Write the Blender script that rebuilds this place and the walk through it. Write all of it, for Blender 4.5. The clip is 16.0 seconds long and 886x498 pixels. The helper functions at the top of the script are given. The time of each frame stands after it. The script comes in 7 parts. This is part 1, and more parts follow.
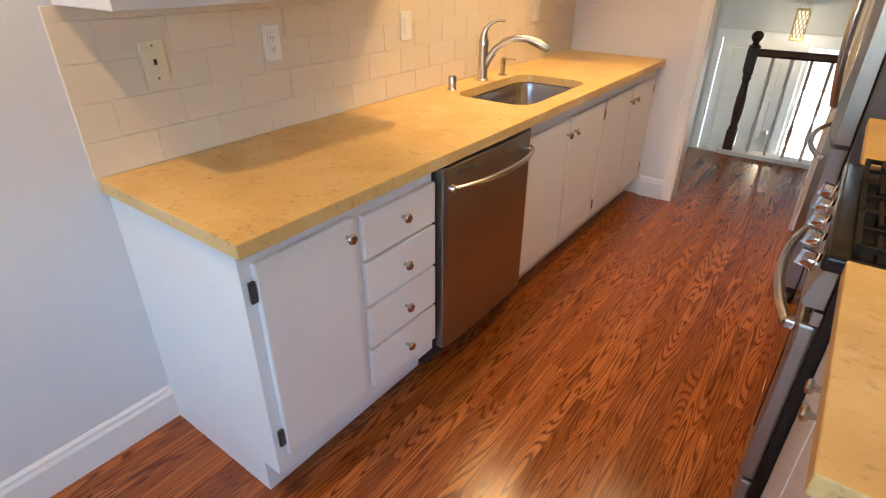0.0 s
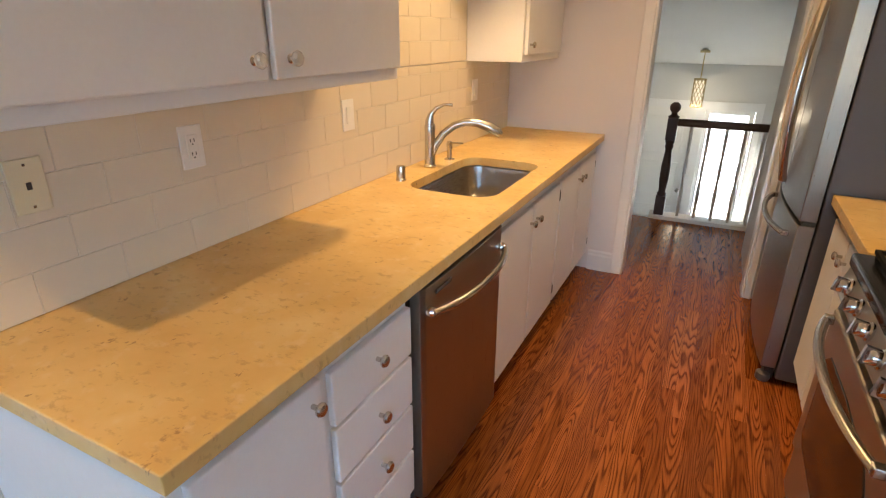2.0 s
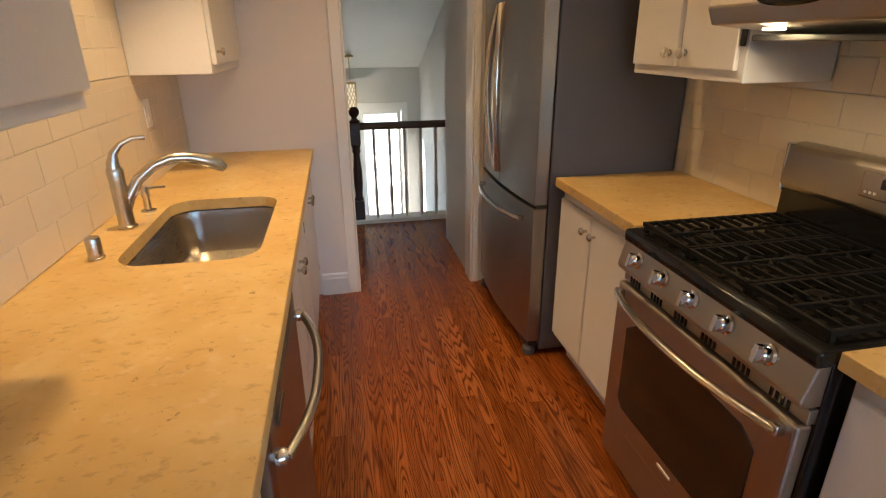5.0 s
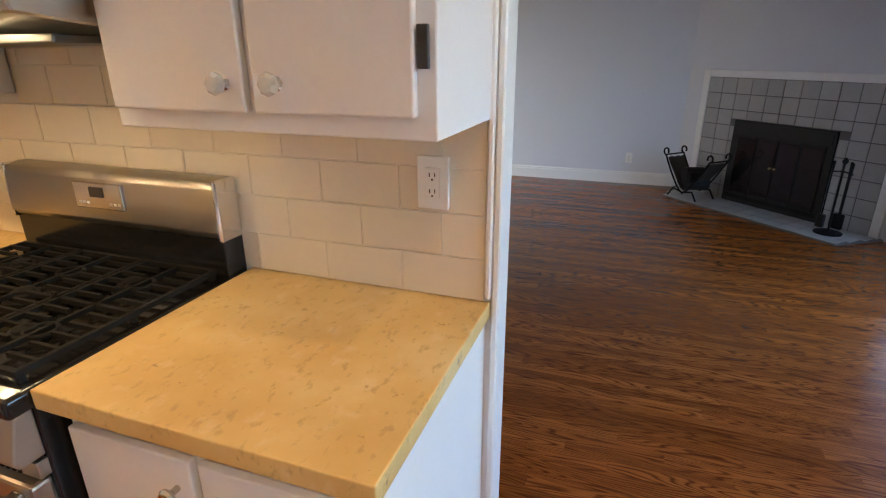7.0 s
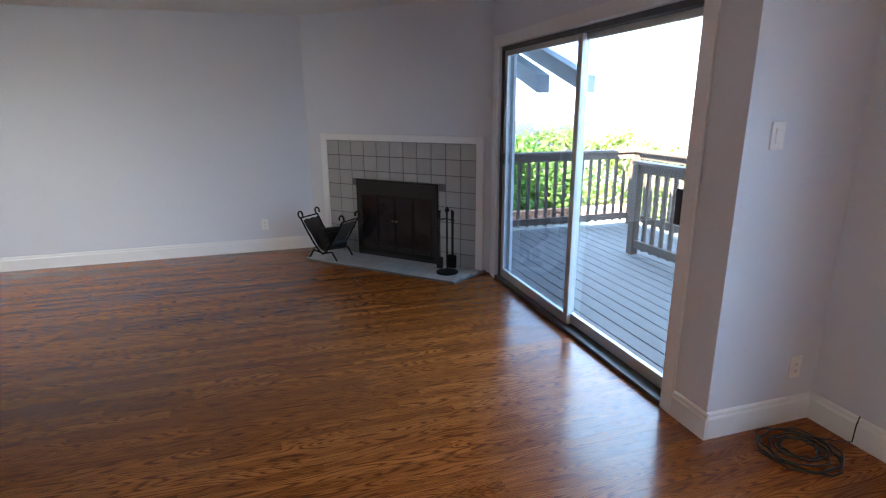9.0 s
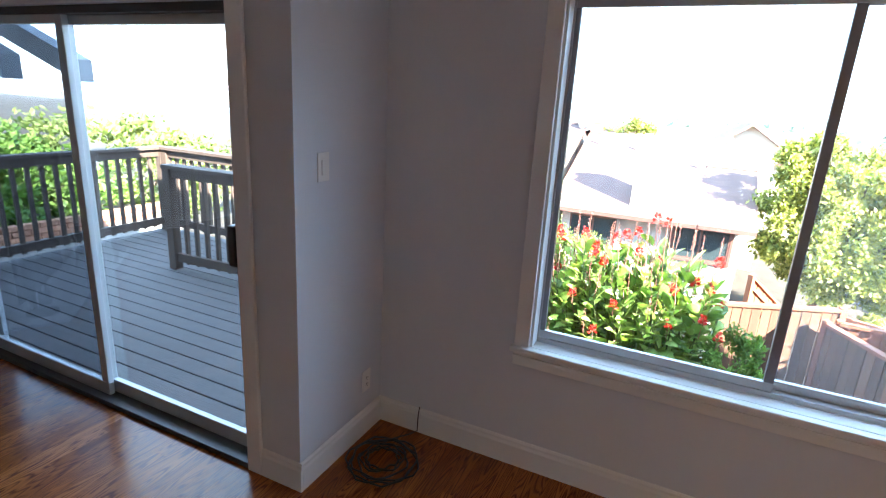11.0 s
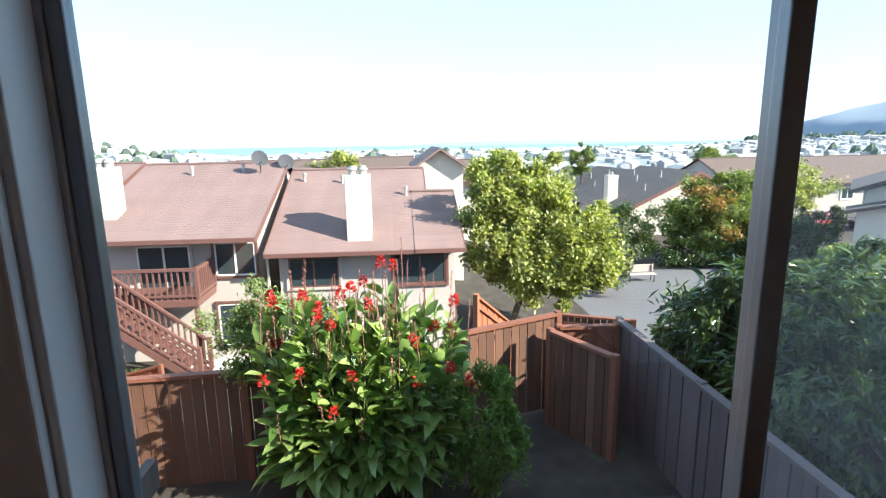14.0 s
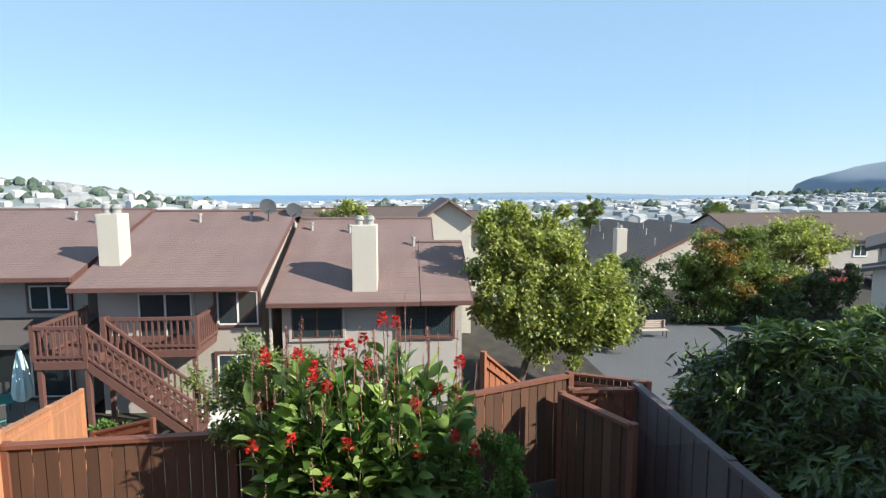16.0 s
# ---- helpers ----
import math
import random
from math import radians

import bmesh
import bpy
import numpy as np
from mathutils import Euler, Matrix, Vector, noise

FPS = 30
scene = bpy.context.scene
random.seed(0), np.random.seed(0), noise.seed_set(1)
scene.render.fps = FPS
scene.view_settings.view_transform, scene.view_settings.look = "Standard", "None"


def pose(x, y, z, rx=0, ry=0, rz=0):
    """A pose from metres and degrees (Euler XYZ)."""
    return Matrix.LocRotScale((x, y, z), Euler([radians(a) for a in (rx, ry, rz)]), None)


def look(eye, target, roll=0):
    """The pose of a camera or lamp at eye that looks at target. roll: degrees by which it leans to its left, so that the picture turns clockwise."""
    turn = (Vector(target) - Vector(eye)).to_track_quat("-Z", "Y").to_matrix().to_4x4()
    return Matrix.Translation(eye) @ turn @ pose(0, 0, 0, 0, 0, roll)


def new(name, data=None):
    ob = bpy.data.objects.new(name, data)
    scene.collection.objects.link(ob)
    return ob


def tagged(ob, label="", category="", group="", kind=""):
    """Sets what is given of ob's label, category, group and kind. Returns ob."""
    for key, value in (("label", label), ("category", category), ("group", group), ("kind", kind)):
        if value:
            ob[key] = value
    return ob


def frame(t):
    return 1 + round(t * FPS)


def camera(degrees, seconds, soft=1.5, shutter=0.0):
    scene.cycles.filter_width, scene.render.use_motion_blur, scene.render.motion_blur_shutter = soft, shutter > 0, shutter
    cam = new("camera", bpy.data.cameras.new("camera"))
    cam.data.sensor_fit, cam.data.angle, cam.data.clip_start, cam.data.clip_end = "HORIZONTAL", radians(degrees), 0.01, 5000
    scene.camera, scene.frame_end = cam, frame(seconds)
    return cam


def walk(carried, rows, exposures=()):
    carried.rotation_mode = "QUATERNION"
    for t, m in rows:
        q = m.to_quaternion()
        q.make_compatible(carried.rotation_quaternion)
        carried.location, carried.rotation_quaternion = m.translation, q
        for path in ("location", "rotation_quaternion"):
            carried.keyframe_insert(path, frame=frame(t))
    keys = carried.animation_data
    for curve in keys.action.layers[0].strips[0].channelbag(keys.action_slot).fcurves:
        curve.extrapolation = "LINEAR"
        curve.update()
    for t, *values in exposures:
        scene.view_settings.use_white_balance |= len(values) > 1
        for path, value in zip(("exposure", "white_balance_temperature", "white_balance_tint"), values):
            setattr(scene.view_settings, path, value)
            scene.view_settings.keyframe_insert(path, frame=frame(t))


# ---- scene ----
# ---------------------------------------------------------------- camera
cam = camera(79.5, 16.0, 1.2)
PATH = [
    (0, (-0.028, 0.465, 1.472), (-1.073, 1.876, 0.514), 0.3),
    (0.5, (-0.11, 0.506, 1.478), (-1.123, 1.959, 0.548), 1.1),
    (1, (-0.229, 0.546, 1.489), (-1.194, 2.052, 0.593), 1.5),
    (1.5, (-0.306, 0.594, 1.512), (-1.221, 2.184, 0.715), -0.3),
    (2, (-0.379, 0.683, 1.509), (-1.218, 2.334, 0.755), 0.2),
    (2.5, (-0.485, 0.867, 1.506), (-1.241, 2.566, 0.769), -1.9),
    (3, (-0.561, 0.974, 1.508), (-1.162, 2.724, 0.749), -1.3),
    (3.2, (-0.592, 1.002, 1.503), (-1.154, 2.766, 0.746), -1.0),
    (5.3, (-0.857, 1.028, 1.489), (-0.263, 2.794, 0.761), -0.6),
    (5.5, (-0.82, 1.018, 1.489), (-0.053, 2.717, 0.765), -0.6),
    (6, (-0.699, 0.973, 1.472), (0.508, 2.42, 0.802), -0.4),
    (6.5, (-0.577, 0.916, 1.45), (0.967, 1.983, 0.759), -0.3),
    (7, (-0.414, 0.821, 1.459), (1.352, 1.454, 0.767), -0.3),
    (7.5, (-0.261, 0.73, 1.494), (1.608, 1.07, 0.869), -1.2),
    (8, (-0.108, 0.68, 1.508), (1.835, 0.668, 1.034), -0.6),
    (8.2, (-0.077, 0.673, 1.512), (1.867, 0.548, 1.059), -0.4),
    (10.3, (0.34, 0.644, 1.7), (1.669, -0.716, 1.079), 1.9),
    (10.5, (0.4, 0.554, 1.716), (1.598, -0.936, 1.129), 2.4),
    (11, (0.462, 0.377, 1.73), (1.271, -1.368, 1.18), 3.3),
    (11.5, (0.593, 0.216, 1.736), (1.026, -1.669, 1.225), 0.9),
    (12, (0.655, 0.023, 1.737), (0.733, -1.91, 1.228), -0.9),
    (12.5, (0.62, -0.31, 1.738), (0.586, -2.249, 1.25), -2.4),
    (13, (0.598, -0.615, 1.731), (0.49, -2.546, 1.224), -2.2),
    (13.5, (0.608, -0.949, 1.71), (0.459, -2.899, 1.292), -0.5),
    (14, (0.596, -1.225, 1.692), (0.439, -3.179, 1.292), -0.9),
    (14.2, (0.575, -1.355, 1.69), (0.449, -3.319, 1.33), -1.2),
    (14.5, (0.579, -1.479, 1.693), (0.472, -3.447, 1.352), 0.4),
    (15, (0.561, -1.56, 1.701), (0.428, -3.534, 1.404), 0.4),
    (15.5, (0.541, -1.576, 1.708), (0.273, -3.541, 1.448), 0.5),
    (16, (0.555, -1.563, 1.71), (0.423, -3.547, 1.494), 0.0),
]
EXPOSURES = [(0.0, 4.2), (0.6, 4.15), (1.5, 4.05), (3.2, 3.8), (5.5, 3.65), (6.0, 3.75), (6.5, 4.05), (7.0, 4.4), (7.5, 4.5), (8.2, 4.6), (10.3, 4.65), (11.0, 3.9), (11.5, 2.9), (12.0, 2.4), (12.5, 2.1), (13.5, 1.95), (14.2, 1.75), (15.0, 1.25), (16.0, 0.9)]
walk(cam, [(t, look(eye, target, roll)) for t, eye, target, roll in PATH], EXPOSURES)

# ---------------------------------------------------------------- world and lights
SUN_TO = Vector((-0.76, 0.40, 0.54)).normalized()
world = bpy.data.worlds.new("world")
scene.world = world
world.use_nodes = True
wn = world.node_tree
wn.nodes.clear()
sky = wn.nodes.new("ShaderNodeTexSky")
sky.sky_type = 'NISHITA'
sky.sun_disc = False
sky.sun_elevation = math.asin(SUN_TO.z)
sky.sun_rotation = math.atan2(SUN_TO.x, SUN_TO.y)
sky.altitude = 60.0
sky.air_density = 1.0
sky.dust_density = 0.15
sky.ozone_density = 2.0
haze = wn.nodes.new("ShaderNodeMix")
haze.data_type = 'RGBA'
haze.inputs[0].default_value, haze.inputs[7].default_value = 0.68, (2.2, 3.25, 4.35, 1)
bg = wn.nodes.new("ShaderNodeBackground")
bg.inputs[1].default_value = 0.13
wo = wn.nodes.new("ShaderNodeOutputWorld")
tint = wn.nodes.new("ShaderNodeMix")
tint.data_type, tint.blend_type = 'RGBA', 'MULTIPLY'
tint.inputs[0].default_value, tint.inputs[7].default_value = 1.0, (0.92, 0.98, 1.14, 1)
wn.links.new(sky.outputs[0], tint.inputs[6])
wn.links.new(tint.outputs[2], haze.inputs[6])
wn.links.new(haze.outputs[2], bg.inputs[0])
wn.links.new(bg.outputs[0], wo.inputs[0])

sun = new("sun", bpy.data.lights.new("sun", 'SUN'))
sun.data.energy, sun.data.angle, sun.data.color = 5.0, radians(0.5), (1.0, 0.93, 0.82)
sun.matrix_world = look(SUN_TO * 50, (0, 0, 0))

WARM = (1.0, 0.645, 0.305)


def lamp(name, kind, at, aim, watts, size, color=WARM, spread=180):
    ob = new(name, bpy.data.lights.new(name, kind))
    ob.data.energy, ob.data.color = watts, color
    if kind == 'AREA':
        ob.data.shape, ob.data.size, ob.data.spread = 'DISK', size, radians(spread)
    elif kind == 'SPOT':
        ob.data.spot_size, ob.data.spot_blend, ob.data.shadow_soft_size = radians(spread), 0.5, size
    ob.matrix_world = look(at, aim)
    return ob


lamp("sink_light", 'SPOT', (-1.28, 2.85, 2.43), (-1.28, 2.85, 0.9), 5.6, 0.04, WARM, 84)
for lx, ly, watts in ((-1.20, 0.52, 0.55), (0.23, 0.52, 0.23), (-0.45, 2.30, 0.27), (-0.50, 3.30, 0.58)):
    lamp("ceiling_light", 'AREA', (lx, ly, 2.44), (lx, ly, 0.0), watts, 0.03, WARM, 125)
lamp("hood_light", 'AREA', (0.255, 1.93, 1.500), (0.30, 1.93, 0.0), 0.035, 0.05)
lamp("hood_light", 'AREA', (0.255, 2.30, 1.500), (0.30, 2.30, 0.0), 0.035, 0.05)

# fill lamp added inside the north wall to brighten the living room
north = lamp("north_window_light", 'AREA', (2.9, 4.88, 1.55), (5.3, 3.0, 0.4), 1.1, 1.15, (1.0, 0.95, 0.88), 80)

# ---------------------------------------------------------------- materials
def node_mat(name):
    m = bpy.data.materials.new(name)
    m.use_nodes = True
    nt = m.node_tree
    return m, nt, nt.nodes["Principled BSDF"]


def link(nt, a, b):
    nt.links.new(a, b)


def mixer(nt, fac, a, b, mode='MIX'):
    n = nt.nodes.new("ShaderNodeMix")
    n.data_type, n.blend_type = 'RGBA', mode
    for socket, value in ((n.inputs[0], fac), (n.inputs[6], a), (n.inputs[7], b)):
        if isinstance(value, (int, float)):
            socket.default_value = value
        elif isinstance(value, tuple):
            socket.default_value = (*value, 1)
        else:
            link(nt, value, socket)
    return n.outputs[2]


def noise_of(nt, scale, detail=4, stretch=(1, 1, 1), offset=None, rough=0.55):
    geo = nt.nodes.new("ShaderNodeNewGeometry")
    mp = nt.nodes.new("ShaderNodeMapping")
    mp.inputs["Scale"].default_value = stretch
    link(nt, geo.outputs["Position"], mp.inputs["Vector"])
    if offset:
        link(nt, offset, mp.inputs["Location"])
    n = nt.nodes.new("ShaderNodeTexNoise")
    n.inputs["Scale"].default_value, n.inputs["Detail"].default_value, n.inputs["Roughness"].default_value = scale, detail, rough
    link(nt, mp.outputs[0], n.inputs["Vector"])
    return n.outputs["Fac"]


def ramp(nt, fac, stops):
    n = nt.nodes.new("ShaderNodeValToRGB")
    while len(n.color_ramp.elements) < len(stops):
        n.color_ramp.elements.new(0.5)
    for e, (p, c) in zip(n.color_ramp.elements, stops):
        e.position, e.color = p, (*c, 1) if len(c) == 3 else c
    link(nt, fac, n.inputs[0])
    return n.outputs[0]


def shade(c, k):
    return tuple(min(1.0, v * k) for v in c)


def plain(name, col, rough=0.5, metal=0.0, var=0.12, scale=3.0, bump=0.05, bscale=120.0, random_tone=0.0, stretch=(1, 1, 1), coat=0.0, island=0.0):
    """A surface with soft stains at a large scale, grain at a small one, and fine relief."""
    m, nt, p = node_mat(name)
    big = noise_of(nt, scale, 5, stretch)
    c = mixer(nt, big, shade(col, 1 - var), shade(col, 1 + var))
    fine = noise_of(nt, bscale, 3, stretch)
    c = mixer(nt, 0.35 * min(1, var * 4), c, ramp(nt, fine, [(0.3, shade(col, 0.75)), (0.7, shade(col, 1.2))]))
    if random_tone or island:
        src = nt.nodes.new("ShaderNodeObjectInfo").outputs["Random"] if random_tone else nt.nodes.new("ShaderNodeNewGeometry").outputs["Random Per Island"]
        k = random_tone or island
        c = mixer(nt, 1.0, c, ramp(nt, src, [(0, (1 - k,) * 3), (1, (1 + k,) * 3)]), 'MULTIPLY')
    link(nt, c, p.inputs["Base Color"])
    p.inputs["Roughness"].default_value, p.inputs["Metallic"].default_value = rough, metal
    p.inputs["Coat Weight"].default_value = coat
    if bump:
        b = nt.nodes.new("ShaderNodeBump")
        b.inputs["Strength"].default_value, b.inputs["Distance"].default_value = bump, 0.01
        link(nt, fine, b.inputs["Height"])
        link(nt, b.outputs[0], p.inputs["Normal"])
    return m


def brushed(name, col, rough, stretch):
    """Brushed steel: streaks along one axis in colour and gloss."""
    m, nt, p = node_mat(name)
    n = noise_of(nt, 420, 3, stretch)
    link(nt, mixer(nt, n, shade(col, 0.9), shade(col, 1.08)), p.inputs["Base Color"])
    p.inputs["Metallic"].default_value = 1.0
    link(nt, ramp(nt, n, [(0.2, (rough * 0.75,) * 3), (0.8, (rough * 1.3,) * 3)]), p.inputs["Roughness"])
    b = nt.nodes.new("ShaderNodeBump")
    b.inputs["Strength"].default_value, b.inputs["Distance"].default_value = 0.04, 0.003
    link(nt, n, b.inputs["Height"])
    link(nt, b.outputs[0], p.inputs["Normal"])
    return m


def oak(name, dark, mid, light):
    """Stained red oak strips: cathedral grain along y, tone by plank."""
    m, nt, p = node_mat(name)
    rnd = nt.nodes.new("ShaderNodeObjectInfo").outputs["Random"]
    isl = nt.nodes.new("ShaderNodeNewGeometry").outputs["Random Per Island"]
    add = nt.nodes.new("ShaderNodeMath")
    add.operation = 'ADD'
    link(nt, rnd, add.inputs[0])
    link(nt, isl, add.inputs[1])
    fr = nt.nodes.new("ShaderNodeMath")
    fr.operation = 'FRACT'
    link(nt, add.outputs[0], fr.inputs[0])
    tone = fr.outputs[0]
    off = nt.nodes.new("ShaderNodeCombineXYZ")
    mul = nt.nodes.new("ShaderNodeMath")
    mul.operation = 'MULTIPLY'
    mul.inputs[1].default_value = 37.0
    link(nt, tone, mul.inputs[0])
    for i in (0, 1, 2):
        link(nt, mul.outputs[0], off.inputs[i])
    # contour lines of a stretched noise give the arches of plain-sawn grain
    n = noise_of(nt, 2.4, 1.0, (5.2, 0.42, 1), off.outputs[0], 0.5)
    rings = nt.nodes.new("ShaderNodeMath")
    rings.operation = 'MULTIPLY'
    rings.inputs[1].default_value = 24.0
    link(nt, n, rings.inputs[0])
    wob = noise_of(nt, 46, 3, (1, 0.10, 1), off.outputs[0])
    sm = nt.nodes.new("ShaderNodeMath")
    sm.operation = 'MULTIPLY_ADD'
    sm.inputs[1].default_value = 0.5
    link(nt, wob, sm.inputs[0])
    link(nt, rings.outputs[0], sm.inputs[2])
    tri = nt.nodes.new("ShaderNodeMath")
    tri.operation = 'FRACT'
    link(nt, sm.outputs[0], tri.inputs[0])
    grain = ramp(nt, tri.outputs[0], [(0.0, (0.10,) * 3), (0.14, (0.0,) * 3), (0.34, (0.72,) * 3), (0.62, (1.0,) * 3), (0.88, (0.85,) * 3), (1.0, (0.10,) * 3)])
    base = ramp(nt, tone, [(0.0, shade(mid, 0.66)), (0.5, mid), (1.0, light)])
    c = mixer(nt, grain, dark, base)
    pore = noise_of(nt, 220, 2, (1, 0.03, 1))
    c = mixer(nt, 0.22, c, ramp(nt, pore, [(0.42, dark), (0.6, light)]))
    wear = noise_of(nt, 0.9, 1.5)
    c = mixer(nt, 1.0, c, ramp(nt, wear, [(0.3, (0.92,) * 3), (0.7, (1.06,) * 3)]), 'MULTIPLY')
    link(nt, c, p.inputs["Base Color"])
    link(nt, ramp(nt, tone, [(0.0, (0.17,) * 3), (1.0, (0.25,) * 3)]), p.inputs["Roughness"])
    p.inputs["Specular IOR Level"].default_value = 0.5
    b = nt.nodes.new("ShaderNodeBump")
    b.inputs["Strength"].default_value, b.inputs["Distance"].default_value = 0.02, 0.002
    link(nt, mixer(nt, 0.5, grain, wob), b.inputs["Height"])
    link(nt, b.outputs[0], p.inputs["Normal"])
    return m


def limestone(name):
    """Golden limestone slab with small brown fossils and pale clouds."""
    m, nt, p = node_mat(name)
    cloud = noise_of(nt, 5, 6)
    c = ramp(nt, cloud, [(0.3, (0.59, 0.385, 0.140)), (0.55, (0.67, 0.465, 0.190)), (0.75, (0.72, 0.55, 0.275))])
    fleck = noise_of(nt, 34, 4, (1, 1.6, 1), rough=0.6)
    c = mixer(nt, ramp(nt, fleck, [(0.57, (0, 0, 0)), (0.68, (0.58,) * 3)]), c, (0.42, 0.26, 0.11))
    pit = noise_of(nt, 16, 5, (1.7, 1, 1), rough=0.7)
    c = mixer(nt, ramp(nt, pit, [(0.645, (0, 0, 0)), (0.68, (0.8,) * 3)]), c, (0.30, 0.17, 0.07))
    pale = noise_of(nt, 22, 3)
    c = mixer(nt, ramp(nt, pale, [(0.58, (0, 0, 0)), (0.72, (0.4,) * 3)]), c, (0.74, 0.60, 0.38))
    link(nt, c, p.inputs["Base Color"])
    p.inputs["Roughness"].default_value = 0.42
    b = nt.nodes.new("ShaderNodeBump")
    b.inputs["Strength"].default_value, b.inputs["Distance"].default_value = 0.12, 0.002
    link(nt, fleck, b.inputs["Height"])
    link(nt, b.outputs[0], p.inputs["Normal"])
    return m


def foliage(name, dark, light, glow=0.35, rough=0.55):
    """Leaves: tone by leaf, light passing through."""
    m, nt, p = node_mat(name)
    isl = nt.nodes.new("ShaderNodeNewGeometry").outputs["Random Per Island"]
    c = ramp(nt, isl, [(0, dark), (1, light)])
    c = mixer(nt, 1.0, c, ramp(nt, noise_of(nt, 1.3, 3), [(0.3, (0.75,) * 3), (0.7, (1.2,) * 3)]), 'MULTIPLY')
    link(nt, c, p.inputs["Base Color"])
    p.inputs["Roughness"].default_value = rough
    tr = nt.nodes.new("ShaderNodeBsdfTranslucent")
    link(nt, mixer(nt, 1.0, c, (1.25, 1.35, 0.6), 'MULTIPLY'), tr.inputs[0])
    mx = nt.nodes.new("ShaderNodeMixShader")
    mx.inputs[0].default_value = glow
    link(nt, p.outputs[0], mx.inputs[1])
    link(nt, tr.outputs[0], mx.inputs[2])
    link(nt, mx.outputs[0], nt.nodes["Material Output"].inputs[0])
    return m


def clear_glass(name, tint=(0.95, 0.97, 0.97), reflect=0.06, dust=0.0):
    m, nt, p = node_mat(name)
    nt.nodes.remove(p)
    t = nt.nodes.new("ShaderNodeBsdfTransparent")
    t.inputs[0].default_value = (*tint, 1)
    g = nt.nodes.new("ShaderNodeBsdfGlossy")
    g.inputs["Roughness"].default_value = 0.02
    mx = nt.nodes.new("ShaderNodeMixShader")
    lw = nt.nodes.new("ShaderNodeLayerWeight")
    lw.inputs[0].default_value = 0.5
    gloss = ramp(nt, lw.outputs["Facing"], [(0.0, (reflect * 0.5,) * 3), (0.5, (reflect,) * 3), (0.8, (0.12,) * 3), (1.0, (0.5,) * 3)])
    link(nt, gloss, mx.inputs[0])
    link(nt, t.outputs[0], mx.inputs[1])
    link(nt, g.outputs[0], mx.inputs[2])
    out = mx.outputs[0]
    if dust:
        tl = nt.nodes.new("ShaderNodeBsdfTranslucent")
        tl.inputs[0].default_value = (0.8, 0.86, 0.92, 1)
        dm = nt.nodes.new("ShaderNodeMixShader")
        link(nt, ramp(nt, noise_of(nt, 3, 4), [(0.3, (dust * 0.7,) * 3), (0.7, (dust * 1.3,) * 3)]), dm.inputs[0])
        link(nt, out, dm.inputs[1])
        link(nt, tl.outputs[0], dm.inputs[2])
        out = dm.outputs[0]
    link(nt, out, nt.nodes["Material Output"].inputs[0])
    return m


def glowing(name, col, strength):
    m, nt, p = node_mat(name)
    p.inputs["Base Color"].default_value = (*col, 1)
    p.inputs["Emission Color"].default_value = (*col, 1)
    p.inputs["Emission Strength"].default_value = strength
    return m


def crystal(name):
    m, nt, p = node_mat(name)
    p.inputs["Base Color"].default_value = (0.92, 0.92, 0.9, 1)
    p.inputs["Transmission Weight"].default_value, p.inputs["Roughness"].default_value, p.inputs["IOR"].default_value = 0.55, 0.08, 1.5
    return m


OAK = oak("oak_floor", (0.085, 0.017, 0.0035), (0.315, 0.086, 0.016), (0.44, 0.138, 0.028))
STONE = limestone("limestone")
WALL = plain("wall_paint", (0.655, 0.675, 0.715), 0.62, var=0.03, scale=1.2, bump=0.06, bscale=260)
KWALL = plain("kitchen_wall_paint", (0.74, 0.71, 0.70), 0.6, var=0.03, scale=1.2, bump=0.06, bscale=260)
HWALL = plain("hall_wall_paint", (0.62, 0.62, 0.60), 0.65, var=0.03, scale=1.0, bump=0.05, bscale=240)
CEIL = plain("ceiling_paint", (0.80, 0.79, 0.75), 0.75, var=0.03, bump=0.08, bscale=180)
TRIM = plain("trim_paint", (0.78, 0.78, 0.77), 0.35, var=0.03, scale=4, bump=0.03, bscale=90)
CAB = plain("cabinet_paint", (0.77, 0.77, 0.775), 0.33, var=0.035, scale=5, bump=0.035, bscale=70)
TILE = plain("glazed_tile", (0.72, 0.645, 0.52), 0.2, var=0.02, scale=9, bump=0.05, bscale=22, random_tone=0.02)
GROUT = plain("grout", (0.76, 0.72, 0.64), 0.85, var=0.06, scale=20, bump=0.2, bscale=200)
STEEL_V = brushed("brushed_steel", (0.47, 0.44, 0.395), 0.40, (0.03, 1, 1))
STEEL_H = brushed("brushed_steel_door", (0.34, 0.315, 0.285), 0.33, (1, 1, 0.03))
SINKSTEEL = brushed("sink_steel", (0.45, 0.43, 0.40), 0.28, (1, 0.05, 1))
NICKEL = plain("brushed_nickel", (0.56, 0.53, 0.49), 0.26, 1.0, var=0.05, bump=0.02)
CHROME = plain("polished_chrome", (0.75, 0.74, 0.73), 0.10, 1.0, var=0.03, bump=0.0)
FRIDGE_SIDE = plain("fridge_side", (0.115, 0.108, 0.115), 0.42, 0.2, var=0.08, scale=2, bump=0.12, bscale=300)
BLACK = plain("black_enamel", (0.012, 0.012, 0.013), 0.16, var=0.15, bump=0.02)
IRON = plain("cast_iron", (0.008, 0.0078, 0.0075), 0.7, 0.0, var=0.25, scale=12, bump=0.25, bscale=160)
IRON.node_tree.nodes["Principled BSDF"].inputs["Specular IOR Level"].default_value = 0.18
OVENGLASS = plain("oven_glass", (0.03, 0.022, 0.016), 0.06, var=0.1, bump=0.0)
RUBBER = plain("dark_plastic", (0.03, 0.03, 0.032), 0.45, var=0.15, bump=0.05)
